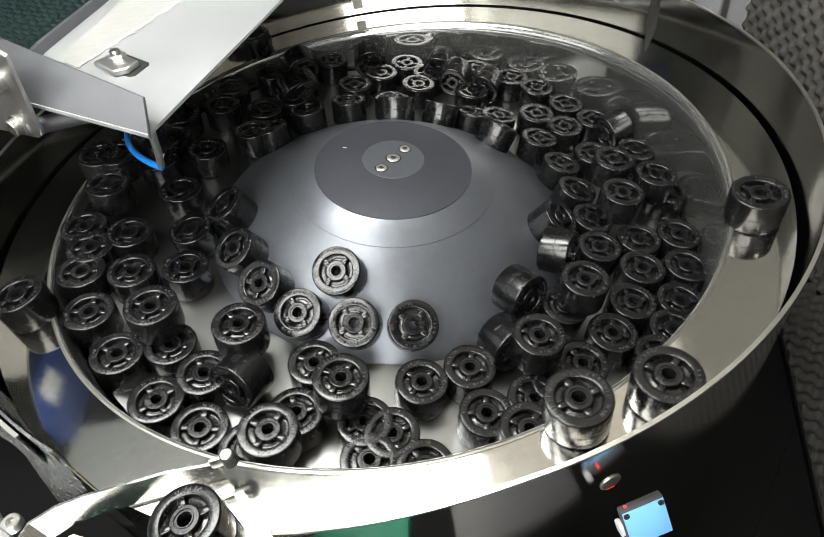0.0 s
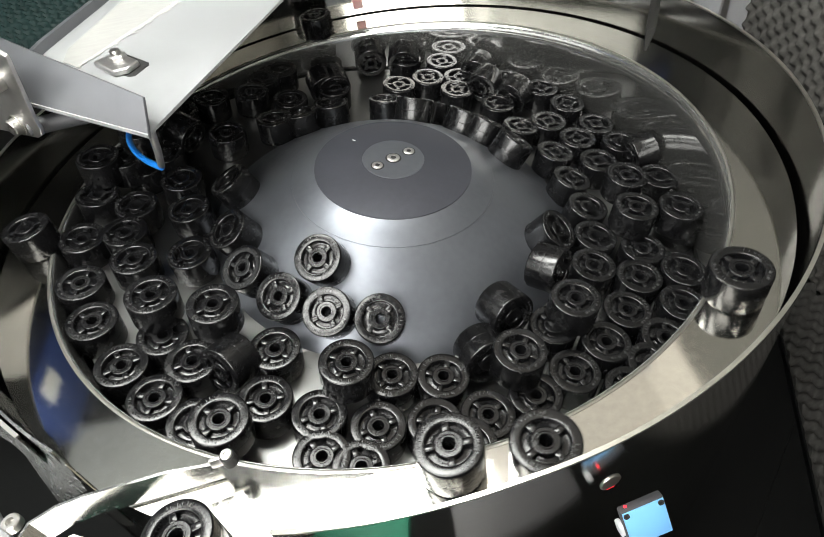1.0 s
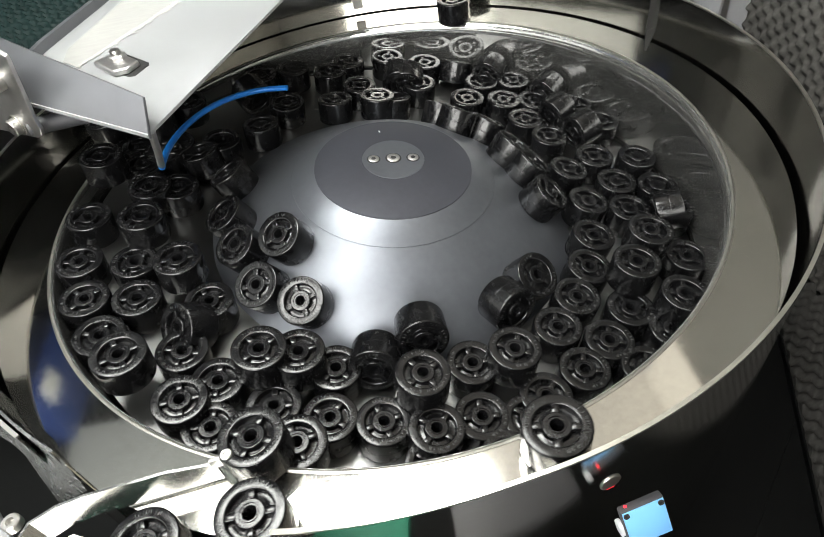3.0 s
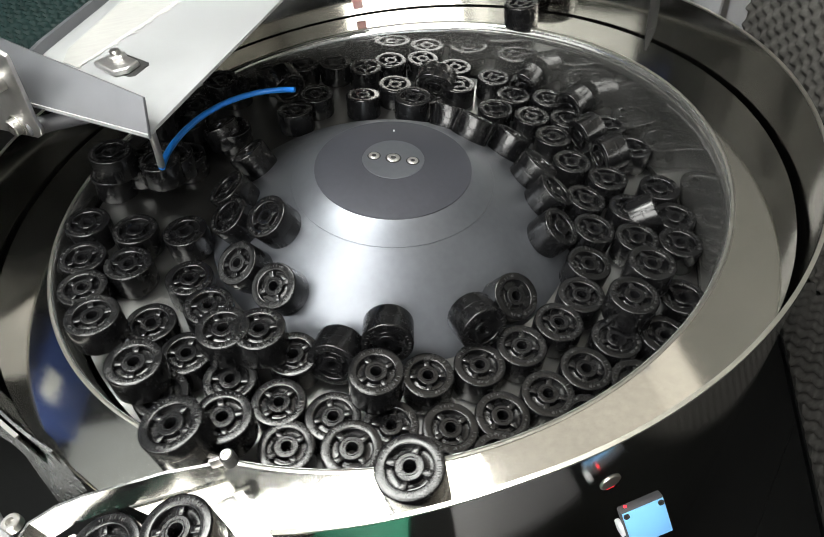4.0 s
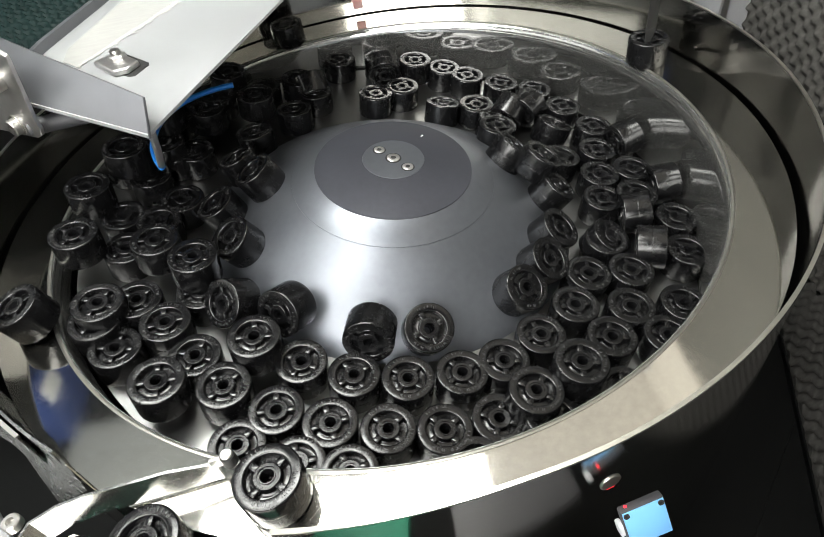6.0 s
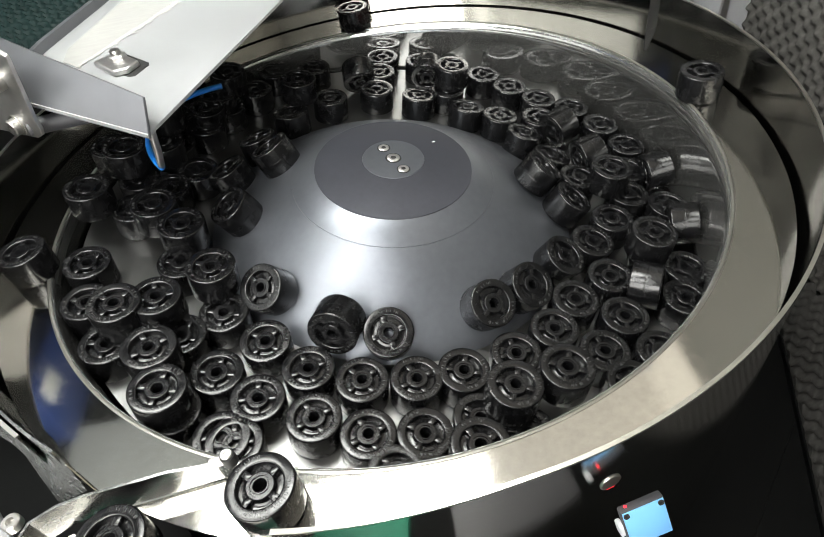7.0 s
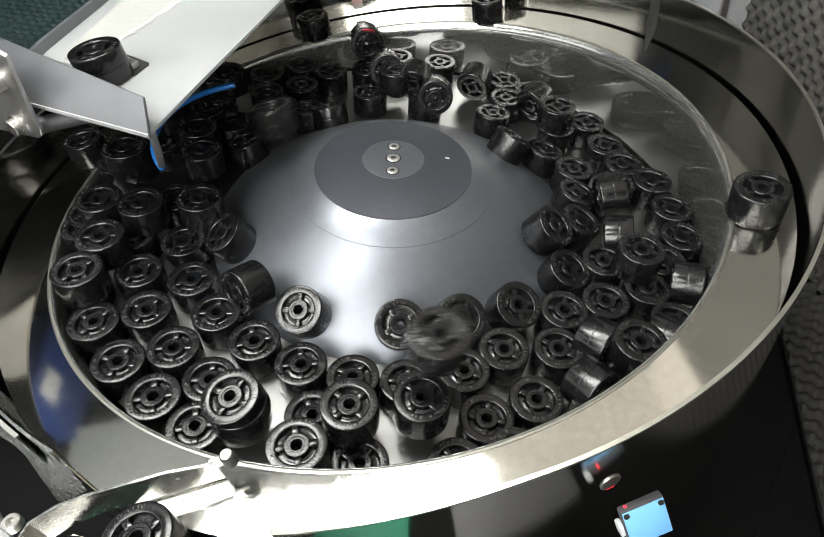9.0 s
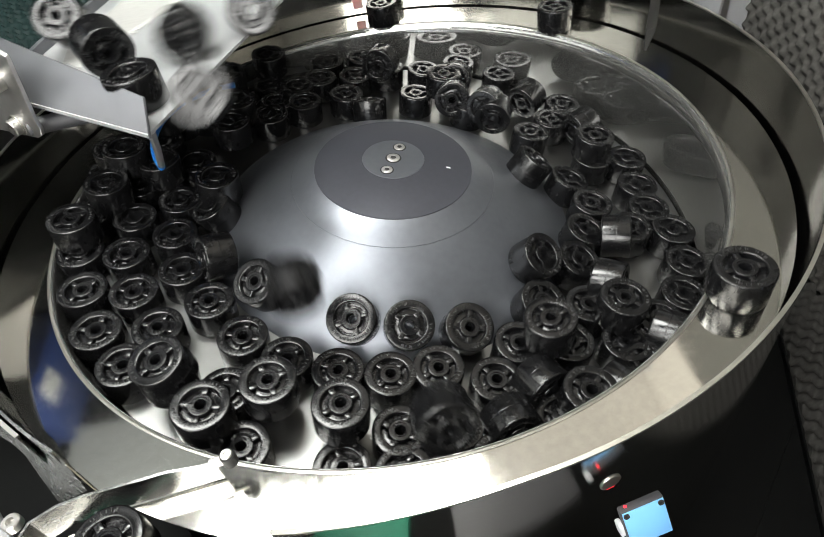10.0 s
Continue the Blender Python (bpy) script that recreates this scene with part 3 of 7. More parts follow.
for k in range(620):
    t = k / 620
    jitter = abs(brnd.gauss(0, 0.0048)) * (0.4 + t) - 0.001
    bmesh.ops.create_icosphere(bead, subdivisions=1, radius=brnd.uniform(0.0008, 0.0030), matrix=Matrix.Translation((-0.288 + 0.13 * t + jitter, 0.0555 + 0.2015 * t - jitter * 0.6, 0.1558)) @ Matrix.Diagonal((1, 1, 0.16, 1)))
tagged(part("weld_bead", bead, M_BEAD, chute, "rough whitish weld bead"), kind="stuff")
# No opening is cut: a dark sheet gives the slot its shade
part("slot_shade", prism([(-0.2685, 0.0555), (-0.262, 0.067), (-0.2515, 0.0765), (-0.245, 0.0735), (-0.2085, 0.0335), (-0.2075, 0.027), (-0.2185, 0.0085), (-0.2255, 0.0095), (-0.263, 0.047)], 0.15505, 0.1553), M_DARK, chute, "dark sheet for the shaded slot in the tray")

clip = new("clamp_clip")
clip.matrix_world = pose(-0.239, 0.036, 0.1553, 0, 0, -46) @ Matrix.Diagonal((1.3, 1.2, 0.85, 1))
tagged(clip, "steel wedge clip bolted in the tray slot", "clip")
part("wedge", prism([(-0.020, -0.010), (0.012, -0.013), (0.019, -0.004), (0.016, 0.010), (-0.016, 0.012)], 0.0, 0.0075, 0.0012), M_STEEL, clip)
part("stud", lathe([(0, 0), (0.0042, 0), (0.0042, 0.013), (0.0036, 0.0142), (0, 0.0142)], 20), M_SCREW, clip, "threaded stud", pose(-0.004, 0.004, 0.004))
part("nut", lathe([(0.0042, 0), (0.0076, 0), (0.0076, 0.0045), (0.0068, 0.0055), (0.0042, 0.0055)], 6, closed=True), M_STEEL, clip, "hexagon nut", pose(-0.004, 0.004, 0.0074))


def on_lip(v, z, out=0.012):
    q = TIP + V * v - Vector((0.622, 0.783, 0)) * out
    return Vector((q.x, q.y, z))


bracket = new("chute_bracket")
bracket.matrix_world = Matrix(((-0.783, 0, -0.622, on_lip(0, 0).x), (0.622, 0, -0.783, on_lip(0, 0).y), (0, 1, 0, 0), (0, 0, 0, 1)))
tagged(bracket, "bolted steel bracket that carries the chute", "bracket")
part("cheek", prism([(0.125, 0.215), (0.145, 0.225), (0.30, 0.22), (0.30, 0.115), (0.225, 0.120), (0.162, 0.125), (0.152, 0.130), (0.147, 0.138), (0.147, 0.148)], -0.002, 0.002, 0.0006), M_STEEL, bracket)
part("bolt_head", lathe([(0, 0), (0.0085, 0), (0.0085, 0.007), (0.0075, 0.008), (0.0035, 0.008), (0.0035, 0.003), (0, 0.003)], 24), M_SCREW, bracket, "socket cap bolt", pose(0.186, 0.135, 0.002))
part("washer", lathe([(0.003, 0), (0.011, 0), (0.011, 0.0012), (0.003, 0.0012)], 28), M_EDGE, bracket, "flat washer", pose(0.186, 0.135, 0.0018))
part("upper_bolt", lathe([(0, 0), (0.0085, 0), (0.0085, 0.007), (0.0075, 0.008), (0, 0.008)], 24), M_SCREW, bracket, "socket cap bolt", pose(0.162, 0.187, 0.002))
part("tie_rod", tube([(0.172, 0.134, 0.0), (0.135, 0.128, -0.05), (0.11, 0.124, -0.09)], 0.0085, 16), M_GREY, bracket, "round tie rod")

nozzle = new("air_nozzle")
tagged(nozzle, "thin steel air nozzle under the chute", "nozzle")
part("pipe", tube([(-0.188, -0.098, 0.152), (-0.199, -0.077, 0.119), (-0.2125, -0.051, 0.088)], 0.0036, 14), M_STEEL, nozzle)
part("tip", tube([(-0.2125, -0.051, 0.088), (-0.215, -0.046, 0.082)], 0.0028, 12), M_BLUE, nozzle, "blue plastic tip")

HOSE = Matrix.Translation((-0.215, -0.046, 0.082))
hose = new("air_hose")
hose.matrix_world = HOSE
tagged(hose, "bright blue plastic air hose under the chute", "air hose")
part("hose_tube", tube(bezier((0, 0, 0), (-0.004, 0.075, -0.005), (0.045, 0.185, -0.02), (0.133, 0.150, -0.022), 24), 0.0034, 12), M_BLUE, hose)



def ribbed_belt():
    """A belt with close wavy ribs across it."""
    bm = bmesh.new()
    nx, ny = 150, 420
    grid = []
    for j in range(ny + 1):
        y = -0.35 + 0.7 * j / ny
        row = []
        for i in range(nx + 1):
            x = -0.25 + 0.5 * i / nx
            row.append(bm.verts.new((x, y, 0.0038 * math.sin(2 * math.pi * (y + 0.0024 * math.sin(x * 300 + 2 * noise.noise((x * 30, y * 30, 0)))) / 0.0120) + 0.0012 * noise.noise((x * 90, y * 90, 3)))))
        grid.append(row)
    for p, q in zip(grid, grid[1:]):
        for i in range(nx):
            bm.faces.new((p[i], p[i + 1], q[i + 1], q[i]))
    return bm


net = part("feed_belt", mesh_of("feed_belt", ribbed_belt(), M_NET, True, 180), None, m=pose(-0.545, 0.40, 0.125, 0, 0, -35))
tagged(net, "dark green ribbed feed belt", "conveyor belt")


# ---- caster wheels ----
WR, WT = 0.025, 0.032


def wheel_meshes():
    h = WT / 2
    half = [(0.0162, 0.0100), (0.0163, h - 0.0024), (0.0165, h - 0.0012), (0.0169, h - 0.0004), (0.0174, h - 0.0001), (0.0180, h), (0.0236, h), (0.0240, h - 0.0001), (0.0245, h - 0.0004), (0.02485, h - 0.0010), (0.0250, h - 0.0018), (0.0250, 0.0007), (0.0250, 0.0004), (0.02490, 0.0002), (0.02490, 0.0)]
    prof = half + [(r, -z) for r, z in reversed(half[:-1])]
    tyre = mesh_of("tyre", lathe(prof, 52), M_RUBBER, True, 50)
    hub = [(0.0164, 0.0102), (0.0158, 0.0101), (0.0112, 0.0101), (0.0107, 0.0105), (0.0104, h - 0.0020), (0.0103, h - 0.0015), (0.0101, h - 0.0009), (0.0097, h - 0.0006), (0.0094, h - 0.0006), (0.0072, h - 0.0006), (0.0070, h - 0.0014), (0.0062, h - 0.0014), (0.0060, h - 0.0006), (0.0052, h - 0.0006), (0.0049, h - 0.0012), (0.0048, 0.0)]
    core = mesh_of("hub", lathe(hub + [(r, -z) for r, z in reversed(hub[:-1])], 40), M_HUB, True, 45)
    rib = mesh_of("rib", box(0.0074, 0.0056, 0.0298, 0.0009, (0.0135, 0, 0)), M_HUB)
    bm = bmesh.new()
    rnd = random.Random(4)
    for k in range(17):
        a = radians(-55 + 11.0 * k) if k < 11 else radians(155 + 10.0 * (k - 11))
        w = rnd.uniform(0.0014, 0.0020)
        for s in (1, -1):
            for off in (-0.45, 0.45):
                if rnd.random() < 0.8:
                    bmesh.ops.create_cube(bm, size=1, matrix=Matrix.Rotation(a, 4, "Z") @ Matrix.Translation((0.0207 + rnd.uniform(-0.0004, 0.0004), off * w, s * h)) @ Matrix.Diagonal((rnd.uniform(0.0018, 0.0028), 0.0006, 0.0008, 1)))
    bars = mesh_of("lettering", bm, M_LETTER, False)
    return tyre, core, rib, bars


def make_wheel():
    tyre, core, rib, bars = wheel_meshes()
    w = new("caster_wheel")
    part("tyre", tyre, None, w)
    part("hub", core, None, w)
    for k in range(4):
        part("rib", rib, None, w, "", pose(0, 0, 0, 0, 0, 90 * k + 18))
    tagged(part("lettering", bars, None, w, "row of tiny raised marks"), kind="stuff")
    return tagged(w, "black moulded nylon caster wheel with spoked hub", "caster wheel", "caster wheels in the bowl")


def disc_pose(t_row):
    """A wheel on the disc: radius and height in mm and turn in degrees in the disc's own space, the lean off the disc's axis and the spin."""
    r, a, h, lean, spin = t_row
    ca, sa = math.cos(radians(a)), math.sin(radians(a))
    m = Matrix.Translation((r * ca / 1000, r * sa / 1000, h / 1000)) @ Matrix.Rotation(radians(a), 4, "Z") @ Matrix.Rotation(radians(lean), 4, "Y") @ Matrix.Rotation(radians(spin), 4, "Z")
    return DISC @ m


first_wheel = make_wheel()
wheels = [first_wheel] + [copy_thing(first_wheel, pose(0, 0, 0)) for k in range(113)]


def ride(w, spin, rows):
    """Rows of seconds, then radius (mm), turn (degrees), height (mm) and lean (degrees) in the disc's space."""
    walk(w, [(t, disc_pose((r, a, h, lean, spin))) for t, r, a, h, lean in rows])


def circle(w, spin, rows):
    """Rows of seconds, radius (mm) and turn (degrees) on the track ring, and the lean outwards (degrees) where it tips."""
    keys = []
    for t, r, a, *lean in rows:
        tip = radians(lean[0] if lean else 0)
        lift = 0.0163 * math.cos(tip) + WR * math.sin(tip)
        keys.append((t, pose(r * math.cos(radians(a)) / 1000, r * math.sin(radians(a)) / 1000, lift, 0, 0, a) @ Matrix.Rotation(tip, 4, "Y") @ pose(0, 0, 0, 0, 0, spin)))
    walk(w, keys)


def tumble(w, rows):
    """Rows of seconds, place (mm) and turn (degrees) of a wheel that slides down the chute and drops."""
    walk(w, [(t, pose(x / 1000, y / 1000, z / 1000, rx, ry, rz)) for t, x, y, z, rx, ry, rz in rows])


rim_wheels = [copy_thing(first_wheel, pose(0, 0, 0)) for k in range(7)]
dropped = [copy_thing(first_wheel, pose(0, 0, 0)) for k in range(15)]
for w in rim_wheels:
    tagged(w, "black moulded caster wheel riding on the steel track ring", group="caster wheels on the track")
for w in dropped:
    tagged(w, "black caster wheel dropping from the chute", group="caster wheels from the chute")



def motions():
    turn = 16.2
    steps = [SECONDS * k / 10 for k in range(11)]
    walk(ring, [(t, pose(0, 0, 0, 0, 0, -turn * t)) for t in steps])
    swing = ((0, 45), (1, 44), (1.5, 32), (2.0, 16), (2.5, 8), (3.2, 2), (3.8, 0), (4.5, 0), (5.0, 6), (5.5, 18), (6.3, 28), (7, 30), (7.5, 26), (10, 25))
    walk(hose, [(t, HOSE @ pose(0, 0, 0, 0, 0, a)) for t, a in swing])
    walk(disc, [(t, DISC @ pose(0, 0, 0, 0, 0, -turn * t)) for t in steps])
    ride(wheels[0], 61, [(0,338,-115.0,48,0),(0.5,340,-120.9,48,0),(1,344,-122.0,48,0),(1.5,345,-124.4,48,0),(2,346,-129.0,48,0),(2.5,347,-137.4,48,0),(3.25,347,-143.5,48,0),(4,347,-151.3,48,0),(4.5,346,-159.8,48,0),(5,347,-168.8,48,0),(5.5,348,-177.8,48,0),(6.25,349,-187.8,48,0),(7,349,-197.2,48,0),(7.5,349,-205.2,48,0),(8,349,-213.2,48,0),(8.5,349,-221.2,48,0),(9,349,-229.2,48,0),(9.5,349,-237.2,48,0),(10,349,-245.2,48,0)])
    ride(wheels[1], 16, [(0,301,-114.2,16,0),(0.5,302,-120.6,16,0),(1,298,-120.2,16,0),(1.5,297,-121.1,16,0),(2,299,-125.6,16,0),(2.5,298,-134.4,16,0),(3.25,301,-141.6,16,0),(4,305,-149.2,16,0),(4.5,306,-157.9,16,0),(5,309,-166.8,16,0),(5.5,315,-175.2,16,0),(6.25,316,-184.8,16,0),(7,316,-194.2,16,0),(7.5,316,-202.2,16,0),(8,316,-210.2,16,0),(8.5,316,-218.2,16,0),(9,316,-226.2,16,0),(9.5,316,-234.2,16,0),(10,316,-242.2,16,0)])
    ride(wheels[2], 8, [(0,346,-126.4,16,0),(0.5,346,-132.7,16,0),(1,347,-135.5,16,0),(1.5,349,-141.1,16,0),(2,349,-145.9,16,0),(2.5,351,-154.9,16,0),(3.25,351,-163.2,16,0),(4,351,-171.1,16,0),(4.5,351,-178.6,16,0),(5,351,-186.1,16,0),(5.5,351,-193.6,16,0),(6.25,351,-203.0,16,0),(7,351,-212.3,16,0),(7.5,351,-220.3,16,0),(8,351,-228.3,16,0),(8.5,351,-236.3,16,0),(9,351,-244.3,16,0),(9.5,351,-252.3,16,0),(10,351,-260.3,16,0)])
    ride(wheels[3], 62, [(0,347,-135.1,16,0),(0.5,348,-141.3,16,0),(1,348,-144.2,16,0),(1.5,349,-150.1,16,0),(2,351,-154.6,16,0),(2.5,353,-164.1,16,0),(3.25,353,-172.5,16,0),(4,353,-180.4,16,0),(4.5,353,-187.9,16,0),(5,353,-195.4,16,0),(5.5,353,-202.9,16,0),(6.25,353,-212.3,16,0),(7,353,-221.6,16,0),(7.5,353,-229.6,16,0),(8,353,-237.6,16,0),(8.5,353,-245.6,16,0),(9,353,-253.6,16,0),(9.5,353,-261.6,16,0),(10,353,-269.6,16,0)])
    ride(wheels[4], 27, [(0,345,-118.4,16,0),(0.5,345,-125.0,16,0),(1,345,-127.5,16,0),(1.5,347,-132.6,16,0),(2,348,-137.0,16,0),(2.5,349,-146.0,16,0),(3.25,350,-154.3,16,0),(4,352,-163.7,16,0),(4.5,354,-172.2,16,0),(5,356,-181.0,16,0),(5.5,356,-189.7,16,0),(6.25,337,-214.9,16,0),(7,321,-238.0,16,0),(7.5,321,-246.1,16,0),(8,320,-254.0,16,0),(8.5,318,-262.2,16,0),(9,318,-270.2,16,0),(9.5,318,-278.2,16,0),(10,318,-286.2,16,0)])
    ride(wheels[5], 30, [(0,334,-101.0,16,0),(0.5,337,-106.3,16,0),(1,336,-107.8,16,0),(1.5,337,-113.4,16,0),(2,334,-118.1,16,0),(2.5,335,-127.3,16,0),(3.25,339,-132.1,34,0),(4,343,-139.0,48,0),(4.5,341,-147.7,48,0),(5,342,-156.8,48,0),(5.5,348,-165.1,48,0),(6.25,348,-174.7,48,0),(7,348,-184.1,48,0),(7.5,348,-192.1,48,0),(8,348,-200.1,48,0),(8.5,348,-208.1,48,0),(9,348,-216.1,48,0),(9.5,348,-224.1,48,0),(10,348,-232.1,48,0)])
    ride(wheels[6], 7, [(0,309,-97.8,16,0),(0.5,306,-101.8,16,0),(1,303,-100.0,16,0),(1.5,308,-101.4,16,0),(2,305,-106.0,16,0),(2.5,303,-113.6,16,0),(3.25,299,-120.1,16,0),(4,295,-128.1,16,0),(4.5,295,-136.7,16,0),(5,295,-145.6,16,0),(5.5,296,-154.1,16,0),(6.25,309,-155.0,30,0),(7,326,-151.9,48,0),(7.5,322,-158.3,48,0),(8,325,-166.7,48,0),(8.5,327,-174.4,48,0),(9,330,-180.8,48,0),(9.5,341,-188.5,48,0),(10,345,-196.8,48,0)])
    ride(wheels[7], 15, [(0,299,-102.3,16,0),(0.5,299,-108.8,16,0),(1,298,-110.2,16,0),(1.5,305,-111.0,16,0),(2,305,-115.9,16,0),(2.5,303,-124.5,16,0),(3.25,301,-131.6,16,0),(4,299,-138.7,16,0),(4.5,300,-147.3,16,0),(5,301,-156.4,16,0),(5.5,304,-164.8,16,0),(6.25,306,-174.7,16,0),(7,306,-184.1,16,0),(7.5,306,-192.1,16,0),(8,306,-200.1,16,0),(8.5,306,-208.1,16,0),(9,306,-216.1,16,0),(9.5,306,-224.1,16,0),(10,306,-232.1,16,0)])
    ride(wheels[8], 53, [(0,277,-107.0,48,0),(0.5,278,-110.0,48,0),(1,261,-106.7,48,0),(1.5,270,-106.0,48,0),(2,275,-110.3,48,0),(2.5,272,-118.7,48,0),(3.25,271,-125.9,48,0),(4,270,-133.1,48,0),(4.5,269,-141.4,48,0),(5,269,-150.4,48,0),(5.5,270,-158.1,48,0),(6.25,270,-168.3,48,0),(7,270,-177.7,48,0),(7.5,270,-185.7,48,0),(8,270,-193.7,48,0),(8.5,270,-201.7,48,0),(9,270,-209.7,48,0),(9.5,270,-217.7,48,0),(10,270,-225.7,48,0)])
    ride(wheels[9], 27, [(0,259,-91.7,16,0),(0.5,257,-97.3,16,0),(1,250,-97.8,16,0),(1.5,253,-101.2,20,0),(2,253,-105.6,26,0),(2.5,253,-113.1,32,0),(3.25,254,-119.4,41,0),(4,253,-126.9,48,0),(4.5,250,-134.2,48,0),(5,246,-141.9,48,0),(5.5,243,-149.0,48,0),(6.25,241,-159.1,48,0),(7,241,-168.5,48,0),(7.5,241,-176.5,48,0),(8,241,-184.5,48,0),(8.5,241,-192.5,48,0),(9,241,-200.5,48,0),(9.5,241,-208.5,48,0),(10,241,-216.5,48,0)])
    ride(wheels[10], 44, [(0,252,-80.8,16,0),(0.5,252,-86.3,16,0),(1,256,-87.0,16,0),(1.5,249,-91.9,16,1),(2,250,-97.2,16,0),(2.5,248,-105.3,16,1),(3.25,247,-112.0,16,2),(4,245,-120.4,16,3),(4.5,244,-128.4,16,3),(5,243,-137.1,16,5),(5.5,244,-144.8,16,4),(6.25,249,-154.5,16,2),(7,253,-162.9,16,0),(7.5,258,-167.2,16,0),(8,264,-175.5,16,0),(8.5,270,-184.4,16,0),(9,263,-187.8,16,0),(9.5,263,-195.8,16,0),(10,263,-203.8,16,0)])
    ride(wheels[11], 65, [(0,247,-115.1,16,2),(0.5,250,-120.9,16,0),(1,247,-124.9,16,2),(1.5,247,-128.4,16,2),(2,246,-133.4,16,2),(2.5,245,-142.6,16,3),(3.25,248,-148.7,16,1),(4,251,-156.6,16,0),(4.5,250,-165.1,16,0),(5,253,-174.1,16,0),(5.5,252,-181.3,16,0),(6.25,252,-190.6,16,0),(7,252,-200,16,0),(7.5,252,-208,16,0),(8,252,-216,16,0),(8.5,252,-224,16,0),(9,262,-239.5,16,0),(9.5,297,-240.8,16,0),(10,297,-248.8,16,0)])
    ride(wheels[12], 47, [(0,303,-133.0,16,0),(0.5,305,-137.0,16,0),(1,301,-136.5,16,0),(1.5,303,-137.5,16,0),(2,306,-141.7,16,0),(2.5,305,-151.0,16,0),(3.25,305,-158.8,16,0),(4,305,-166.7,16,0),(4.5,305,-174.2,16,0),(5,305,-181.7,16,0),(5.5,305,-189.2,16,0),(6.25,305,-198.6,16,0),(7,305,-208.0,16,0),(7.5,305,-216.0,16,0),(8,305,-224.0,16,0),(8.5,305,-232.0,16,0),(9,305,-240.0,16,0),(9.5,305,-248.0,16,0),(10,305,-256.0,16,0)])
    ride(wheels[13], 30, [(0,289,-126.4,30,78),(0.5,284,-130.5,30,78),(1,281,-130.4,30,78),(1.5,285,-131.3,30,78),(2,291,-135.1,30,78),(2.5,293,-144.5,30,78),(3.25,269,-143.3,22,33),(4,251,-146.1,16,0),(4.5,255,-154.8,16,0),(5,260,-164.2,16,0),(5.5,269,-172.3,16,0),(6.25,274,-182.5,16,0),(7,274,-191.9,16,0),(7.5,274,-199.9,16,0),(8,274,-207.9,16,0),(8.5,274,-215.9,16,0),(9,274,-223.9,16,0),(9.5,274,-231.9,16,0),(10,274,-239.9,16,0)])
    ride(wheels[14], 18, [(0,303,-142.5,16,0),(0.5,308,-145.9,16,0),(1,303,-145.2,16,0),(1.5,298,-146.1,16,0),(2,297,-151.6,16,0),(2.5,298,-161.2,16,0),(3.25,298,-169.0,16,0),(4,298,-176.9,16,0),(4.5,298,-184.4,16,0),(5,298,-191.9,16,0),(5.5,298,-199.4,16,0),(6.25,298,-208.8,16,0),(7,298,-218.2,16,0),(7.5,298,-226.2,16,0),(8,298,-234.2,16,0),(8.5,298,-242.2,16,0),(9,298,-250.2,16,0),(9.5,298,-258.2,16,0),(10,298,-266.2,16,0)])
    ride(wheels[15], 9, [(0,345,-146.8,16,0),(0.5,350,-152.3,16,0),(1,351,-155.4,16,0),(1.5,352,-161.7,16,0),(2,352,-166.6,16,0),(2.5,354,-175.4,16,0),(3.25,354,-184.8,16,0),(4,354,-195.2,16,0),(4.5,354,-204.3,16,0),(5,354,-213.4,16,0),(5.5,354,-222.6,16,0),(6.25,354,-234.4,16,0),(7,354,-246.3,16,0),(7.5,354,-255.0,16,0),(8,353,-262.8,16,0),(8.5,353,-270.7,16,0),(9,353,-278.7,16,0),(9.5,353,-286.7,16,0),(10,353,-294.7,16,0)])
    ride(wheels[16], 41, [(0,351,-157.8,16,0),(0.5,353,-162.0,16,0),(1,353,-164.8,16,0),(1.5,354,-170.9,16,0),(2,355,-175.6,16,0),(2.5,355,-184.4,16,0),(3.25,356,-214.7,16,0),(4,355,-245.6,16,0),(4.5,354,-253.1,16,0),(5,353,-260.5,16,0),(5.5,352,-268.4,16,0),(6.25,347,-276.8,16,0),(7,342,-285.1,16,0),(7.5,339,-292.4,16,0),(8,337,-300.2,16,0),(8.5,332,-308.5,16,0),(9,331,-316.7,16,0),(9.5,331,-324.7,16,0),(10,331,-332.7,16,0)])
    ride(wheels[17], 62, [(0,352,-167.7,16,0),(0.5,352,-174.2,16,0),(1,354,-176.2,16,0),(1.5,355,-181.5,16,0),(2,356,-184.7,16,0),(2.5,356,-199.7,16,0),(3.25,356,-217.5,16,0),(4,356,-235.2,16,0),(4.5,355,-242.6,16,0),(5,355,-250.4,16,0),(5.5,353,-257.7,16,0),(6.25,352,-266.2,16,0),(7,351,-274.9,16,0),(7.5,344,-284.3,16,0),(8,339,-292.7,16,0),(8.5,334,-301.0,16,0),(9,333,-308.6,16,0),(9.5,330,-317.5,16,0),(10,333,-326.1,16,0)])
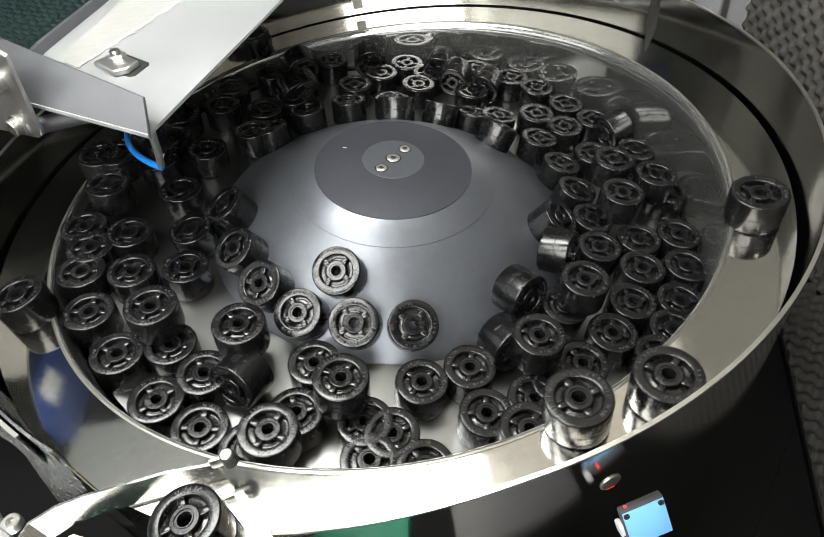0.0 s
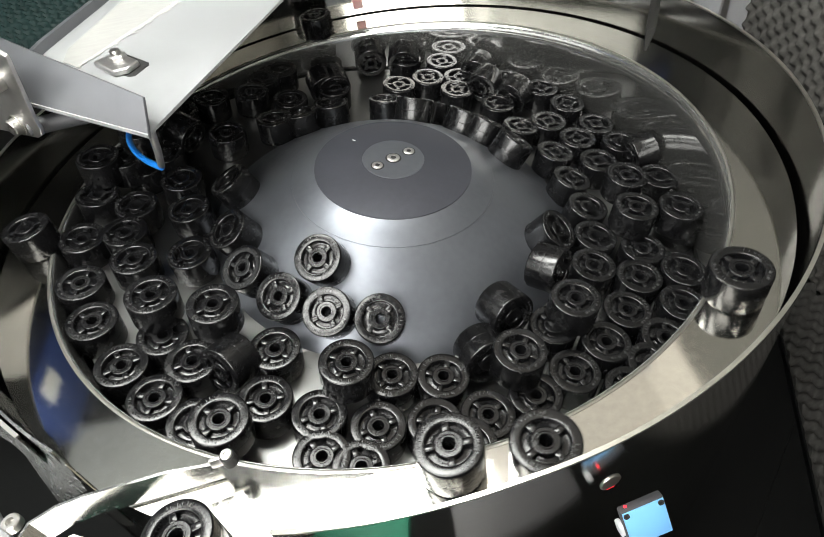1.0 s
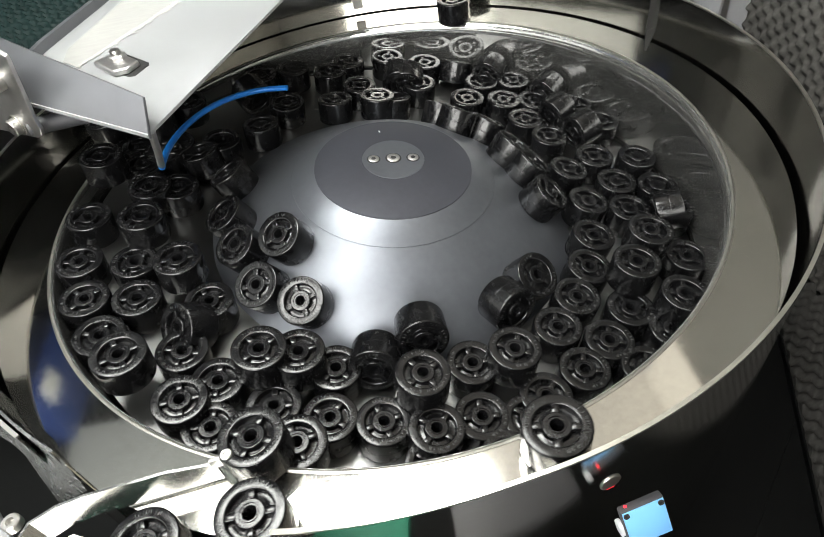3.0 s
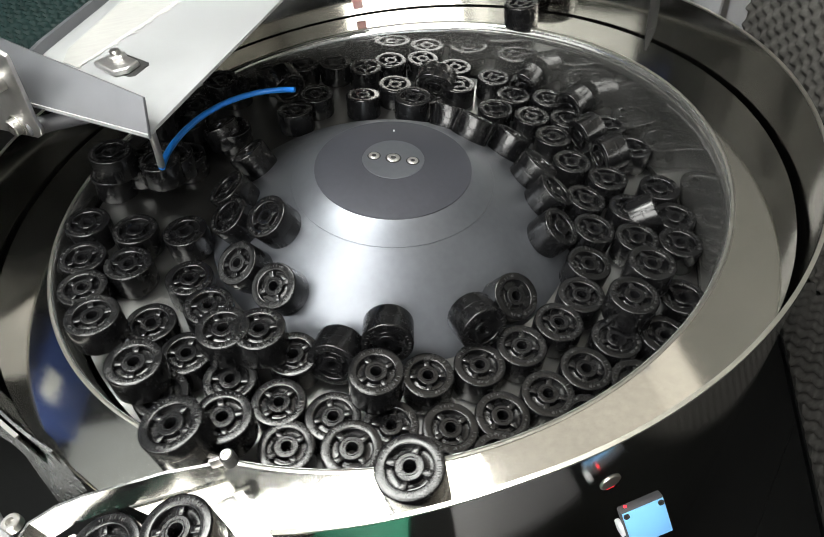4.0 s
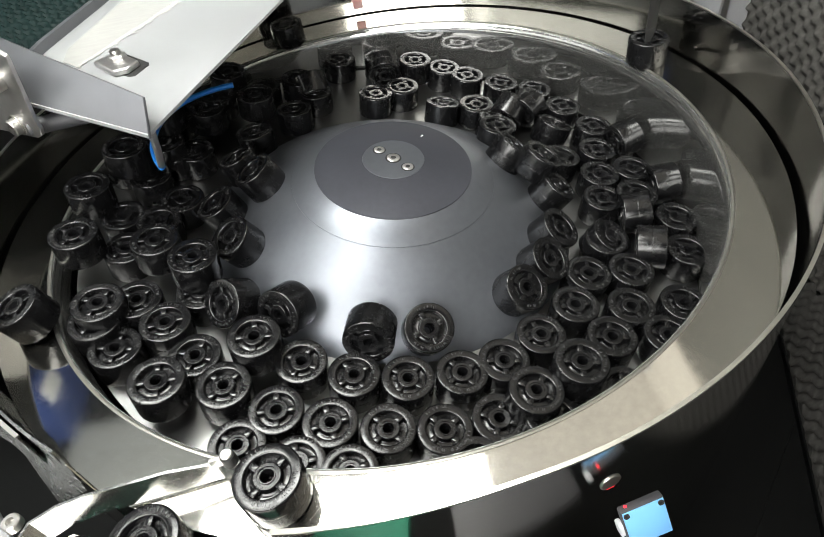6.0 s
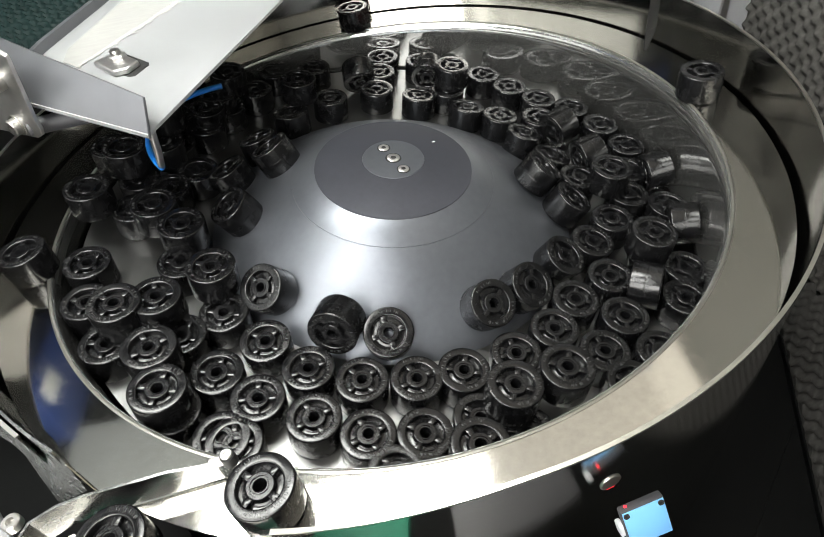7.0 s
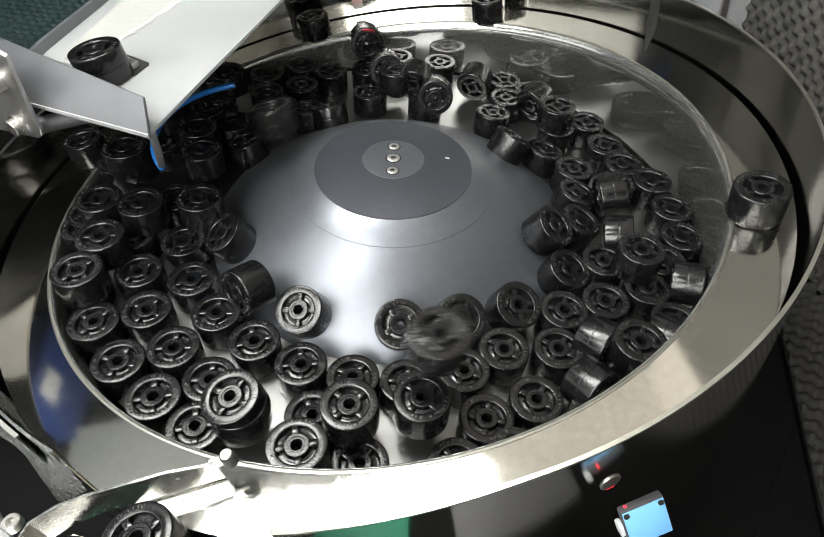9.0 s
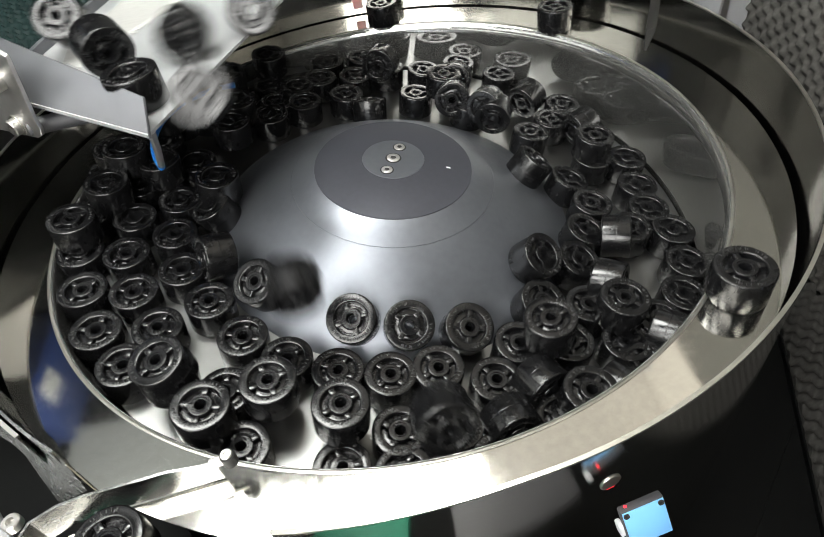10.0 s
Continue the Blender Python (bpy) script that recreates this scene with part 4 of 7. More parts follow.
    ride(wheels[18], 1, [(0,303,-164.5,16,0),(0.5,306,-168.3,16,0),(1,299,-167.9,16,0),(1.5,303,-168.4,16,0),(2,300,-174.5,19,0),(2.5,296,-183.6,22,0),(3.25,290,-192.4,27,0),(4,285,-201.2,31,0),(4.5,281,-209.3,34,0),(5,277,-217.4,37,0),(5.5,273,-225.5,40,0),(6.25,268,-235.8,45,0),(7,261,-246.3,48,0),(7.5,256,-254.0,48,0),(8,256,-262.1,48,0),(8.5,255,-270.3,48,0),(9,255,-278.3,48,0),(9.5,255,-286.3,48,0),(10,255,-294.3,48,0)])
    ride(wheels[19], 16, [(0,300,-147.5,48,0),(0.5,302,-150.8,48,0),(1,294,-150.0,48,0),(1.5,283,-151.1,48,0),(2,277,-155.7,48,0),(2.5,277,-165.0,48,0),(3.25,284,-179.6,44,0),(4,290,-196.6,38,0),(4.5,294,-210.2,34,0),(5,298,-223.8,30,0),(5.5,301,-237.5,26,0),(6.25,307,-256.0,20,0),(7,305,-273.4,16,0),(7.5,295,-283.7,16,0),(8,291,-296.4,16,0),(8.5,289,-305.2,16,0),(9,289,-313.2,16,0),(9.5,289,-321.2,16,0),(10,289,-329.2,16,0)])
    ride(wheels[20], 5, [(0,250,-160.8,16,0),(0.5,251,-166.1,16,0),(1,240,-165.2,16,6),(1.5,243,-168.5,16,4),(2,247,-176.0,16,2),(2.5,257,-185.6,16,0),(3.25,268,-195.3,16,0),(4,283,-205.5,16,0),(4.5,292,-214.6,16,0),(5,301,-223.6,16,0),(5.5,311,-232.7,16,0),(6.25,325,-244.4,16,0),(7,339,-256.1,16,0),(7.5,349,-265.6,16,0),(8,350,-274.3,16,0),(8.5,346,-282.1,16,0),(9,346,-290.1,16,0),(9.5,346,-298.1,16,0),(10,346,-306.1,16,0)])
    ride(wheels[21], 58, [(0,258,-131.3,48,0),(0.5,258,-137.8,48,0),(1,257,-139.5,48,0),(1.5,260,-141.0,48,0),(2,264,-143.7,48,0),(2.5,264,-152.5,48,0),(3.25,249,-162.1,32,3),(4,242,-173.9,16,5),(4.5,250,-181.9,16,0),(5,261,-190.8,16,0),(5.5,263,-198.7,16,0),(6.25,286,-212.7,16,0),(7,309,-227.7,16,0),(7.5,318,-236.7,16,0),(8,321,-244.3,16,0),(8.5,320,-252.0,16,0),(9,320,-260.0,16,0),(9.5,320,-268.0,16,0),(10,320,-276.0,16,0)])
    ride(wheels[22], 0, [(0,191,-157.0,36,33),(0.5,190,-162.6,37,33),(1,189,-165.3,38,33),(1.5,191,-170.3,37,33),(2,189,-177.1,38,33),(2.5,194,-188.2,35,33),(3.25,197,-199.6,33,33),(4,188,-207.7,38,33),(4.5,203,-217.6,28,29),(5,226,-227.7,17,15),(5.5,235,-235.3,16,9),(6.25,243,-245.3,16,5),(7,245,-255.5,16,3),(7.5,244,-263.6,16,4),(8,243,-271.5,16,4),(8.5,240,-281.0,16,6),(9,240,-289.0,16,6),(9.5,240,-297.0,16,6),(10,240,-305.0,16,6)])
    ride(wheels[23], 4, [(0,195,-139.9,34,33),(0.5,198,-145.9,32,32),(1,195,-148.3,34,33),(1.5,194,-152.6,35,33),(2,191,-158.0,37,33),(2.5,193,-167.8,35,33),(3.25,190,-176.6,37,33),(4,188,-186.5,38,33),(4.5,205,-195.6,28,28),(5,220,-207.0,18,18),(5.5,230,-216.3,16,12),(6.25,233,-228.1,16,11),(7,236,-239.9,16,9),(7.5,239,-247.1,16,7),(8,245,-254.0,16,3),(8.5,246,-261.5,16,3),(9,246,-269.5,16,3),(9.5,246,-277.5,16,3),(10,246,-285.5,16,3)])
    ride(wheels[24], 36, [(0,201,-124.5,30,30),(0.5,203,-130.1,29,29),(1,195,-132.0,34,33),(1.5,194,-136.0,34,33),(2,191,-141.7,36,33),(2.5,191,-150.9,37,33),(3.25,186,-160.3,40,33),(4,185,-171.1,40,33),(4.5,191,-179.3,36,33),(5,198,-189.0,32,32),(5.5,201,-199.1,30,30),(6.25,209,-210.8,24,25),(7,209,-220.1,24,25),(7.5,209,-228.1,24,25),(8,209,-236.1,24,25),(8.5,209,-244.1,24,25),(9,209,-252.1,24,25),(9.5,209,-260.1,24,25),(10,209,-268.1,24,25)])
    ride(wheels[25], 51, [(0,157,-117.6,58,33),(0.5,159,-123.7,57,33),(1,152,-125.8,62,33),(1.5,155,-126.1,60,33),(2,154,-131.3,61,33),(2.5,153,-140.4,61,33),(3.25,151,-147.4,63,33),(4,150,-156.6,63,33),(4.5,154,-165.2,61,33),(5,155,-174.2,60,33),(5.5,158,-181.1,58,33),(6.25,153,-192.7,61,33),(7,148,-203.5,64,33),(7.5,161,-213.5,55,33),(8,183,-225.8,41,33),(8.5,220,-237.6,18,18),(9,234,-246.0,16,10),(9.5,244,-253.1,16,3),(10,249,-261.4,16,0)])
    ride(wheels[26], 27, [(0,196,-108.4,33,33),(0.5,199,-114.6,31,32),(1,192,-116.6,36,33),(1.5,201,-120.7,30,30),(2,198,-126.2,32,32),(2.5,197,-135.2,32,33),(3.25,197,-142.6,33,33),(4,196,-151.2,33,33),(4.5,198,-158.7,32,32),(5,201,-168.0,30,30),(5.5,202,-173.2,30,30),(6.25,203,-186.8,29,29),(7,207,-200.4,26,27),(7.5,226,-208.4,17,15),(8,238,-215.9,16,8),(8.5,247,-223.5,16,2),(9,253,-230.9,16,0),(9.5,253,-238.9,16,0),(10,253,-246.9,16,0)])
    ride(wheels[27], 31, [(0,196,-92.0,33,33),(0.5,194,-98.6,34,33),(1,191,-101.3,37,33),(1.5,192,-106.0,36,33),(2,192,-111.0,36,33),(2.5,191,-119.5,37,33),(3.25,190,-127.3,37,33),(4,190,-135.1,37,33),(4.5,190,-142.3,37,33),(5,190,-151.1,37,33),(5.5,192,-155.5,36,33),(6.25,187,-165.8,39,33),(7,183,-175.8,42,33),(7.5,185,-184.9,40,33),(8,196,-195.0,33,33),(8.5,206,-208.8,26,27),(9,228,-218.6,16,14),(9.5,240,-226.4,16,6),(10,251,-234.0,16,0)])
    ride(wheels[28], 2, [(0,235,-174.6,16,9),(0.5,239,-180.0,16,6),(1,240,-183.1,16,6),(1.5,254,-184.9,16,0),(2,255,-191.2,16,0),(2.5,260,-200.8,17,7),(3.25,267,-210.3,19,17),(4,274,-219.7,21,26),(4.5,279,-228.3,22,33),(5,284,-236.9,23,40),(5.5,288,-245.4,24,46),(6.25,295,-256.4,26,56),(7,303,-267.4,28,66),(7.5,307,-276.5,29,73),(8,312,-285.3,30,78),(8.5,308,-293.8,30,78),(9,308,-301.8,30,78),(9.5,308,-309.8,30,78),(10,308,-317.8,30,78)])
    ride(wheels[29], 68, [(0,259,168.8,16,0),(0.5,267,164.6,16,0),(1,265,164.5,16,0),(1.5,258,161.0,16,0),(2,249,155.5,16,1),(2.5,254,148.8,16,1),(3.25,260,143.6,16,0),(4,266,138.4,16,0),(4.5,268,130.5,16,0),(5,272,123.7,16,0),(5.5,276,116.5,16,0),(6.25,266,102.6,16,0),(7,255,88.0,16,0),(7.5,247,77.9,16,2),(8,245,66.5,16,3),(8.5,240,53.8,16,6),(9,240,45.8,16,6),(9.5,240,37.8,16,6),(10,240,29.8,16,6)])
    ride(wheels[30], 38, [(0,189,-177.9,38,33),(0.5,193,-185.4,35,33),(1,191,-191.6,36,33),(1.5,197,-201.7,32,33),(2,212,-213.6,23,23),(2.5,235,-221.9,16,9),(3.25,240,-232.2,16,6),(4,238,-241.8,16,7),(4.5,238,-249.7,16,7),(5,240,-256.9,16,6),(5.5,243,-264.2,16,4),(6.25,243,-275.4,16,4),(7,239,-286.8,16,7),(7.5,229,-297.2,16,13),(8,225,-308.7,17,15),(8.5,179,-327.4,43,33),(9,179,-335.4,43,33),(9.5,179,-343.4,43,33),(10,179,-351.4,43,33)])
    ride(wheels[31], 19, [(0,239,-69.8,30,78),(0.5,240,-75.7,30,78),(1,241,-76.5,30,78),(1.5,235,-82.0,30,78),(2,236,-88.1,30,78),(2.5,234,-97.1,30,78),(3.25,233,-103.0,30,78),(4,233,-110.9,30,78),(4.5,231,-119.8,30,78),(5,232,-129.2,30,78),(5.5,234,-137.8,30,78),(6.25,231,-142.9,40,33),(7,232,-150.0,48,0),(7.5,230,-155.4,48,0),(8,229,-163.8,48,0),(8.5,230,-173.7,48,0),(9,221,-178.1,48,0),(9.5,208,-184.3,48,0),(10,206,-188.4,48,0)])
    ride(wheels[32], 18, [(0,265,-66.8,48,0),(0.5,273,-71.6,48,0),(1,271,-72.4,48,0),(1.5,269,-76.3,48,0),(2,271,-80.8,48,0),(2.5,270,-87.4,48,0),(3.25,270,-94.0,48,0),(4,268,-100.8,48,0),(4.5,267,-107.4,48,0),(5,265,-114.4,48,0),(5.5,262,-121.1,48,0),(6.25,253,-131.4,32,2),(7,244,-141.7,16,4),(7.5,253,-148.7,16,0),(8,255,-157.5,16,0),(8.5,254,-166.3,16,0),(9,245,-170.3,16,3),(9.5,251,-178.4,16,0),(10,255,-186.9,16,0)])
    ride(wheels[33], 7, [(0,304,-72.4,16,0),(0.5,304,-78.9,16,0),(1,304,-81.4,16,0),(1.5,300,-82.3,16,0),(2,299,-87.0,16,0),(2.5,298,-94.9,16,0),(3.25,298,-100.6,16,0),(4,298,-107.8,16,0),(4.5,297,-115.8,16,0),(5,296,-124.0,16,0),(5.5,296,-131.7,16,0),(6.25,294,-138.7,16,0),(7,290,-143.0,16,0),(7.5,293,-152.8,16,0),(8,297,-161.3,16,0),(8.5,300,-168.9,16,0),(9,300,-175.2,16,0),(9.5,306,-183.4,16,0),(10,311,-192.1,16,0)])
    ride(wheels[34], 30, [(0,301,-66.8,16,0),(0.5,301,-73.3,16,0),(1,302,-71.9,16,0),(1.5,300,-72.8,16,0),(2,301,-77.4,16,0),(2.5,299,-85.4,16,0),(3.25,321,-93.2,32,0),(4,341,-103.1,48,0),(4.5,341,-110.9,48,0),(5,339,-119.0,48,0),(5.5,337,-127.1,48,0),(6.25,343,-139.0,32,0),(7,349,-149.7,16,0),(7.5,351,-158.1,16,0),(8,353,-166.6,16,0),(8.5,354,-175.2,16,0),(9,354,-183.0,16,0),(9.5,354,-191.0,16,0),(10,354,-199.0,16,0)])
    ride(wheels[35], 62, [(0,299,-60.1,16,0),(0.5,303,-63.9,16,0),(1,301,-62.7,16,0),(1.5,303,-63.5,16,0),(2,304,-68.2,16,0),(2.5,303,-76.0,16,0),(3.25,303,-85.9,16,0),(4,302,-97.9,16,0),(4.5,301,-105.6,16,0),(5,300,-113.4,16,0),(5.5,300,-121.1,16,0),(6.25,312,-130.4,32,0),(7,325,-139.8,48,0),(7.5,322,-147.2,48,0),(8,324,-155.3,48,0),(8.5,326,-163.0,48,0),(9,323,-169.9,48,0),(9.5,325,-177.1,48,0),(10,329,-185.7,48,0)])
    ride(wheels[36], 11, [(0,298,-50.0,16,0),(0.5,304,-54.1,16,0),(1,299,-52.8,16,0),(1.5,306,-53.9,16,0),(2,306,-58.7,16,0),(2.5,306,-66.5,16,0),(3.25,307,-71.8,16,0),(4,309,-79.2,16,0),(4.5,309,-86.6,16,0),(5,309,-94.1,16,0),(5.5,307,-101.3,16,0),(6.25,303,-111.4,16,0),(7,300,-121.5,16,0),(7.5,298,-130.1,16,0),(8,299,-138.2,16,0),(8.5,297,-146.6,16,0),(9,302,-152.9,16,0),(9.5,304,-161.0,16,0),(10,306,-169.9,16,0)])
    ride(wheels[37], 67, [(0,242,-50.4,16,5),(0.5,250,-56.5,16,0),(1,251,-57.4,16,0),(1.5,248,-61.9,16,1),(2,248,-67.1,16,1),(2.5,245,-74.9,16,3),(3.25,250,-81.9,16,1),(4,253,-90.2,16,0),(4.5,253,-97.5,16,0),(5,252,-105.3,16,0),(5.5,252,-112.5,16,0),(6.25,248,-120.3,16,2),(7,244,-128.0,16,3),(7.5,248,-135.6,16,1),(8,250,-143.8,16,0),(8.5,250,-152.8,16,0),(9,249,-156.1,16,1),(9.5,252,-164.6,16,0),(10,254,-173.6,16,0)])
    ride(wheels[38], 65, [(0,207,-59.2,47,78),(0.5,210,-65.5,44,78),(1,213,-66.2,43,78),(1.5,211,-70.8,43,78),(2,212,-76.6,43,78),(2.5,211,-85.1,44,78),(3.25,211,-92.0,44,78),(4,212,-98.9,43,78),(4.5,211,-106.8,43,78),(5,211,-115.4,44,78),(5.5,212,-122.8,43,78),(6.25,204,-130.5,39,58),(7,197,-138.2,35,38),(7.5,199,-145.7,31,32),(8,201,-154.1,30,30),(8.5,202,-163.1,29,30),(9,196,-166.1,33,33),(9.5,196,-171.9,33,33),(10,209,-181.9,25,25)])
    ride(wheels[39], 55, [(0,207,-37.4,47,78),(0.5,207,-44.0,46,78),(1,208,-45.1,45,78),(1.5,213,-48.0,42,78),(2,211,-51.8,44,78),(2.5,209,-60.1,45,78),(3.25,210,-66.4,44,78),(4,213,-74.9,43,78),(4.5,213,-82.8,42,78),(5,212,-91.4,43,78),(5.5,212,-98.5,43,78),(6.25,210,-105.6,44,78),(7,209,-112.6,45,78),(7.5,218,-121.2,39,78),(8,210,-128.4,44,78),(8.5,212,-137.8,43,78),(9,213,-141.3,43,78),(9.5,216,-150.1,41,78),(10,217,-158.2,40,78)])
    ride(wheels[40], 3, [(0,191,-21.6,36,33),(0.5,189,-27.3,38,33),(1,191,-28.1,36,33),(1.5,193,-31.2,35,33),(2,194,-36.3,35,33),(2.5,195,-44.5,34,32),(3.25,197,-51.8,33,32),(4,199,-60.2,31,32),(4.5,200,-67.8,31,31),(5,200,-75.6,31,31),(5.5,200,-82.4,31,31),(6.25,201,-90.6,30,30),(7,202,-98.8,29,30),(7.5,200,-104.8,31,31),(8,200,-112.5,31,31),(8.5,199,-121.1,31,31),(9,198,-124.7,31,31),(9.5,196,-133.1,31,31),(10,196,-142,31,31)])
    ride(wheels[41], 27, [(0,250,-46.6,48,0),(0.5,254,-52.4,48,0),(1,256,-53.2,48,0),(1.5,264,-57.3,48,0),(2,266,-62.3,48,0),(2.5,268,-69.1,48,0),(3.25,259,-72.9,30,0),(4,253,-78.6,16,0),(4.5,253,-86.2,16,0),(5,252,-93.7,16,0),(5.5,252,-100.7,16,0),(6.25,253,-108.2,16,0),(7,255,-115.7,16,0),(7.5,250,-123.1,16,0),(8,250,-131.0,16,0),(8.5,250,-139.4,16,0),(9,250,-143.0,16,0),(9.5,252,-151.3,16,0),(10,254,-160.3,16,0)])
    ride(wheels[42], 29, [(0,298,-40.1,16,0),(0.5,298,-44.3,16,0),(1,297,-42.8,16,0),(1.5,301,-44.0,16,0),(2,302,-48.8,16,0),(2.5,304,-56.8,16,0),(3.25,304,-62.3,16,0),(4,306,-69.9,16,0),(4.5,306,-77.5,16,0),(5,306,-85.0,16,0),(5.5,306,-92.1,16,0),(6.25,304,-101.5,16,0),(7,302,-110.9,16,0),(7.5,302,-119.2,16,0),(8,301,-127.2,16,0),(8.5,301,-135.2,16,0),(9,303,-141.5,16,0),(9.5,305,-149.8,16,0),(10,306,-158.6,16,0)])
    ride(wheels[43], 33, [(0,248,-26.1,16,1),(0.5,242,-32.3,16,5),(1,246,-33.6,16,3),(1.5,252,-38.6,16,0),(2,255,-44.1,16,0),(2.5,256,-51.9,16,0),(3.25,253,-59.1,16,0),(4,251,-67.5,16,0),(4.5,253,-75,16,0),(5,253,-82.6,16,0),(5.5,253,-89.5,16,0),(6.25,255,-96.7,16,0),(7,257,-104,16,0),(7.5,254,-110.8,16,0),(8,252,-118.4,16,0),(8.5,251,-126.7,16,0),(9,250,-130.2,16,0),(9.5,247,-138.1,16,0),(10,247,-147.2,16,0)])
    ride(wheels[44], 7, [(0,239,-14.7,16,6),(0.5,238,-20.8,16,7),(1,241,-22.3,16,5),(1.5,239,-27.4,16,7),(2,244,-33.4,16,3),(2.5,244,-41.4,16,4),(3.25,248,-47.7,16,2),(4,252,-55.8,16,0),(4.5,253,-63.3,16,0),(5,254,-71.0,16,0),(5.5,256,-77.8,16,0),(6.25,255,-85.2,16,0),(7,255,-92.6,16,0),(7.5,257,-99.3,16,0),(8,256,-106.7,16,0),(8.5,254,-114.5,16,0),(9,253,-117.7,16,0),(9.5,252,-125.2,16,0),(10,252,-133.2,16,0)])
    ride(wheels[45], 16, [(0,297,-29.6,16,0),(0.5,293,-33.8,16,0),(1,296,-32.5,16,0),(1.5,294,-33.9,16,0),(2,296,-38.8,16,0),(2.5,298,-46.9,16,0),(3.25,301,-53.8,16,0),(4,305,-60.6,16,0),(4.5,307,-68.3,16,0),(5,307,-75.9,16,0),(5.5,308,-83.0,16,0),(6.25,310,-92.2,16,0),(7,311,-101.5,16,0),(7.5,308,-109.6,16,0),(8,308,-117.1,16,0),(8.5,306,-124.9,16,0),(9,305,-131.1,16,0),(9.5,303,-138.9,16,0),(10,302,-147.6,16,0)])
    ride(wheels[46], 14, [(0,339,-17.3,16,0),(0.5,340,-24.2,16,0),(1,341,-27.2,16,0),(1.5,344,-32.0,16,0),(2,344,-37.2,16,0),(2.5,343,-45.2,16,0),(3.25,343,-56.1,16,0),(4,344,-67.1,16,0),(4.5,344,-76.6,16,0),(5,344,-86.2,16,0),(5.5,344,-95.7,16,0),(6.25,345,-108.1,16,0),(7,345,-120.6,16,0),(7.5,345,-121.5,16,0),(8,346,-129.4,16,0),(8.5,347,-137.4,16,0),(9,348,-145.3,16,0),(9.5,351,-154.1,16,0),(10,352,-163.1,16,0)])
    ride(wheels[47], 31, [(0,344,-25.8,16,0),(0.5,344,-32.8,16,0),(1,345,-35.7,16,0),(1.5,343,-40.5,16,0),(2,346,-61.2,16,0),(2.5,344,-83.4,16,0),(3.25,336,-95,16,0),(4,334,-113.3,16,0),(4.5,335,-122.5,16,0),(5,337,-131.7,16,0),(5.5,340,-141,16,0),(6.25,346,-151.1,16,0),(7,351,-160,16,0),(7.5,352,-168.4,16,0),(8,355,-176.8,16,0),(8.5,356,-185.5,16,0),(9,355,-179.5,16,0),(9.5,356,-187.5,16,0),(10,359,-195.4,16,0)])
    ride(wheels[48], 9, [(0,342,-35.2,16,0),(0.5,343,-42.1,16,0),(1,342,-44.8,16,0),(1.5,340,-49.4,16,0),(2,333,-56.1,16,0),(2.5,327,-68.0,16,0),(3.25,317,-78.0,16,0),(4,309,-88.2,16,0),(4.5,310,-95.7,16,0),(5,309,-103.3,16,0),(5.5,308,-110.6,16,0),(6.25,302,-120.9,16,0),(7,296,-131.1,16,0),(7.5,297,-141.0,16,0),(8,297,-149.3,16,0),(8.5,299,-157.4,16,0),(9,296,-163.9,16,0),(9.5,297,-172.0,16,0),(10,301,-180.9,16,0)])
    ride(wheels[49], 38, [(0,292,-20.5,16,0),(0.5,292,-24.8,16,0),(1,296,-23.5,16,0),(1.5,292,-24.8,16,0),(2,295,-29.8,16,0),(2.5,297,-38,16,0),(3.25,300,-43.3,16,0),(4,304,-50.8,16,0),(4.5,305,-58.6,16,0),(5,307,-66.2,16,0),(5.5,310,-73.4,16,0),(6.25,310,-83.1,16,0),(7,311,-92.4,16,0),(7.5,312,-100.2,16,0),(8,311,-107.5,16,0),(8.5,310,-115.3,32,0),(9,326,-121.1,48,0),(9.5,328,-127.7,48,0),(10,329,-134.9,48,0)])
    ride(wheels[50], 47, [(0,229,-1.7,16,13),(0.5,235,-8.4,16,9),(1,235,-9.9,16,9),(1.5,232,-14.9,16,11),(2,237,-21.6,16,8),(2.5,238,-29.7,16,7),(3.25,244,-36.4,16,4),(4,250,-44.9,16,0),(4.5,252,-52.7,16,0),(5,255,-60.4,16,0),(5.5,257,-67.6,16,0),(6.25,256,-75.5,16,0),(7,254,-82.3,16,0),(7.5,255,-88,16,0),(8,255,-95.2,16,0),(8.5,253,-102.7,16,0),(9,255,-106,16,0),(9.5,254,-113.3,16,0),(10,252,-121.2,16,0)])
    ride(wheels[51], 16, [(0,269,-11.9,48,0),(0.5,273,-17,48,0),(1,281,-17,48,0),(1.5,279,-17.9,48,0),(2,280,-22.7,48,0),(2.5,281,-30.8,48,0),(3.25,290,-36.7,48,0),(4,298,-44.6,48,0),(4.5,300,-52.5,48,0),(5,302,-60.4,48,0),(5.5,306,-67.5,48,0),(6.25,307,-75.9,30,0),(7,305,-82.8,16,0),(7.5,305,-90.6,16,0),(8,305,-98,16,0),(8.5,302,-105.4,16,0),(9,300,-111.3,16,0),(9.5,307,-119.3,16,0),(10,307,-127.3,16,0)])
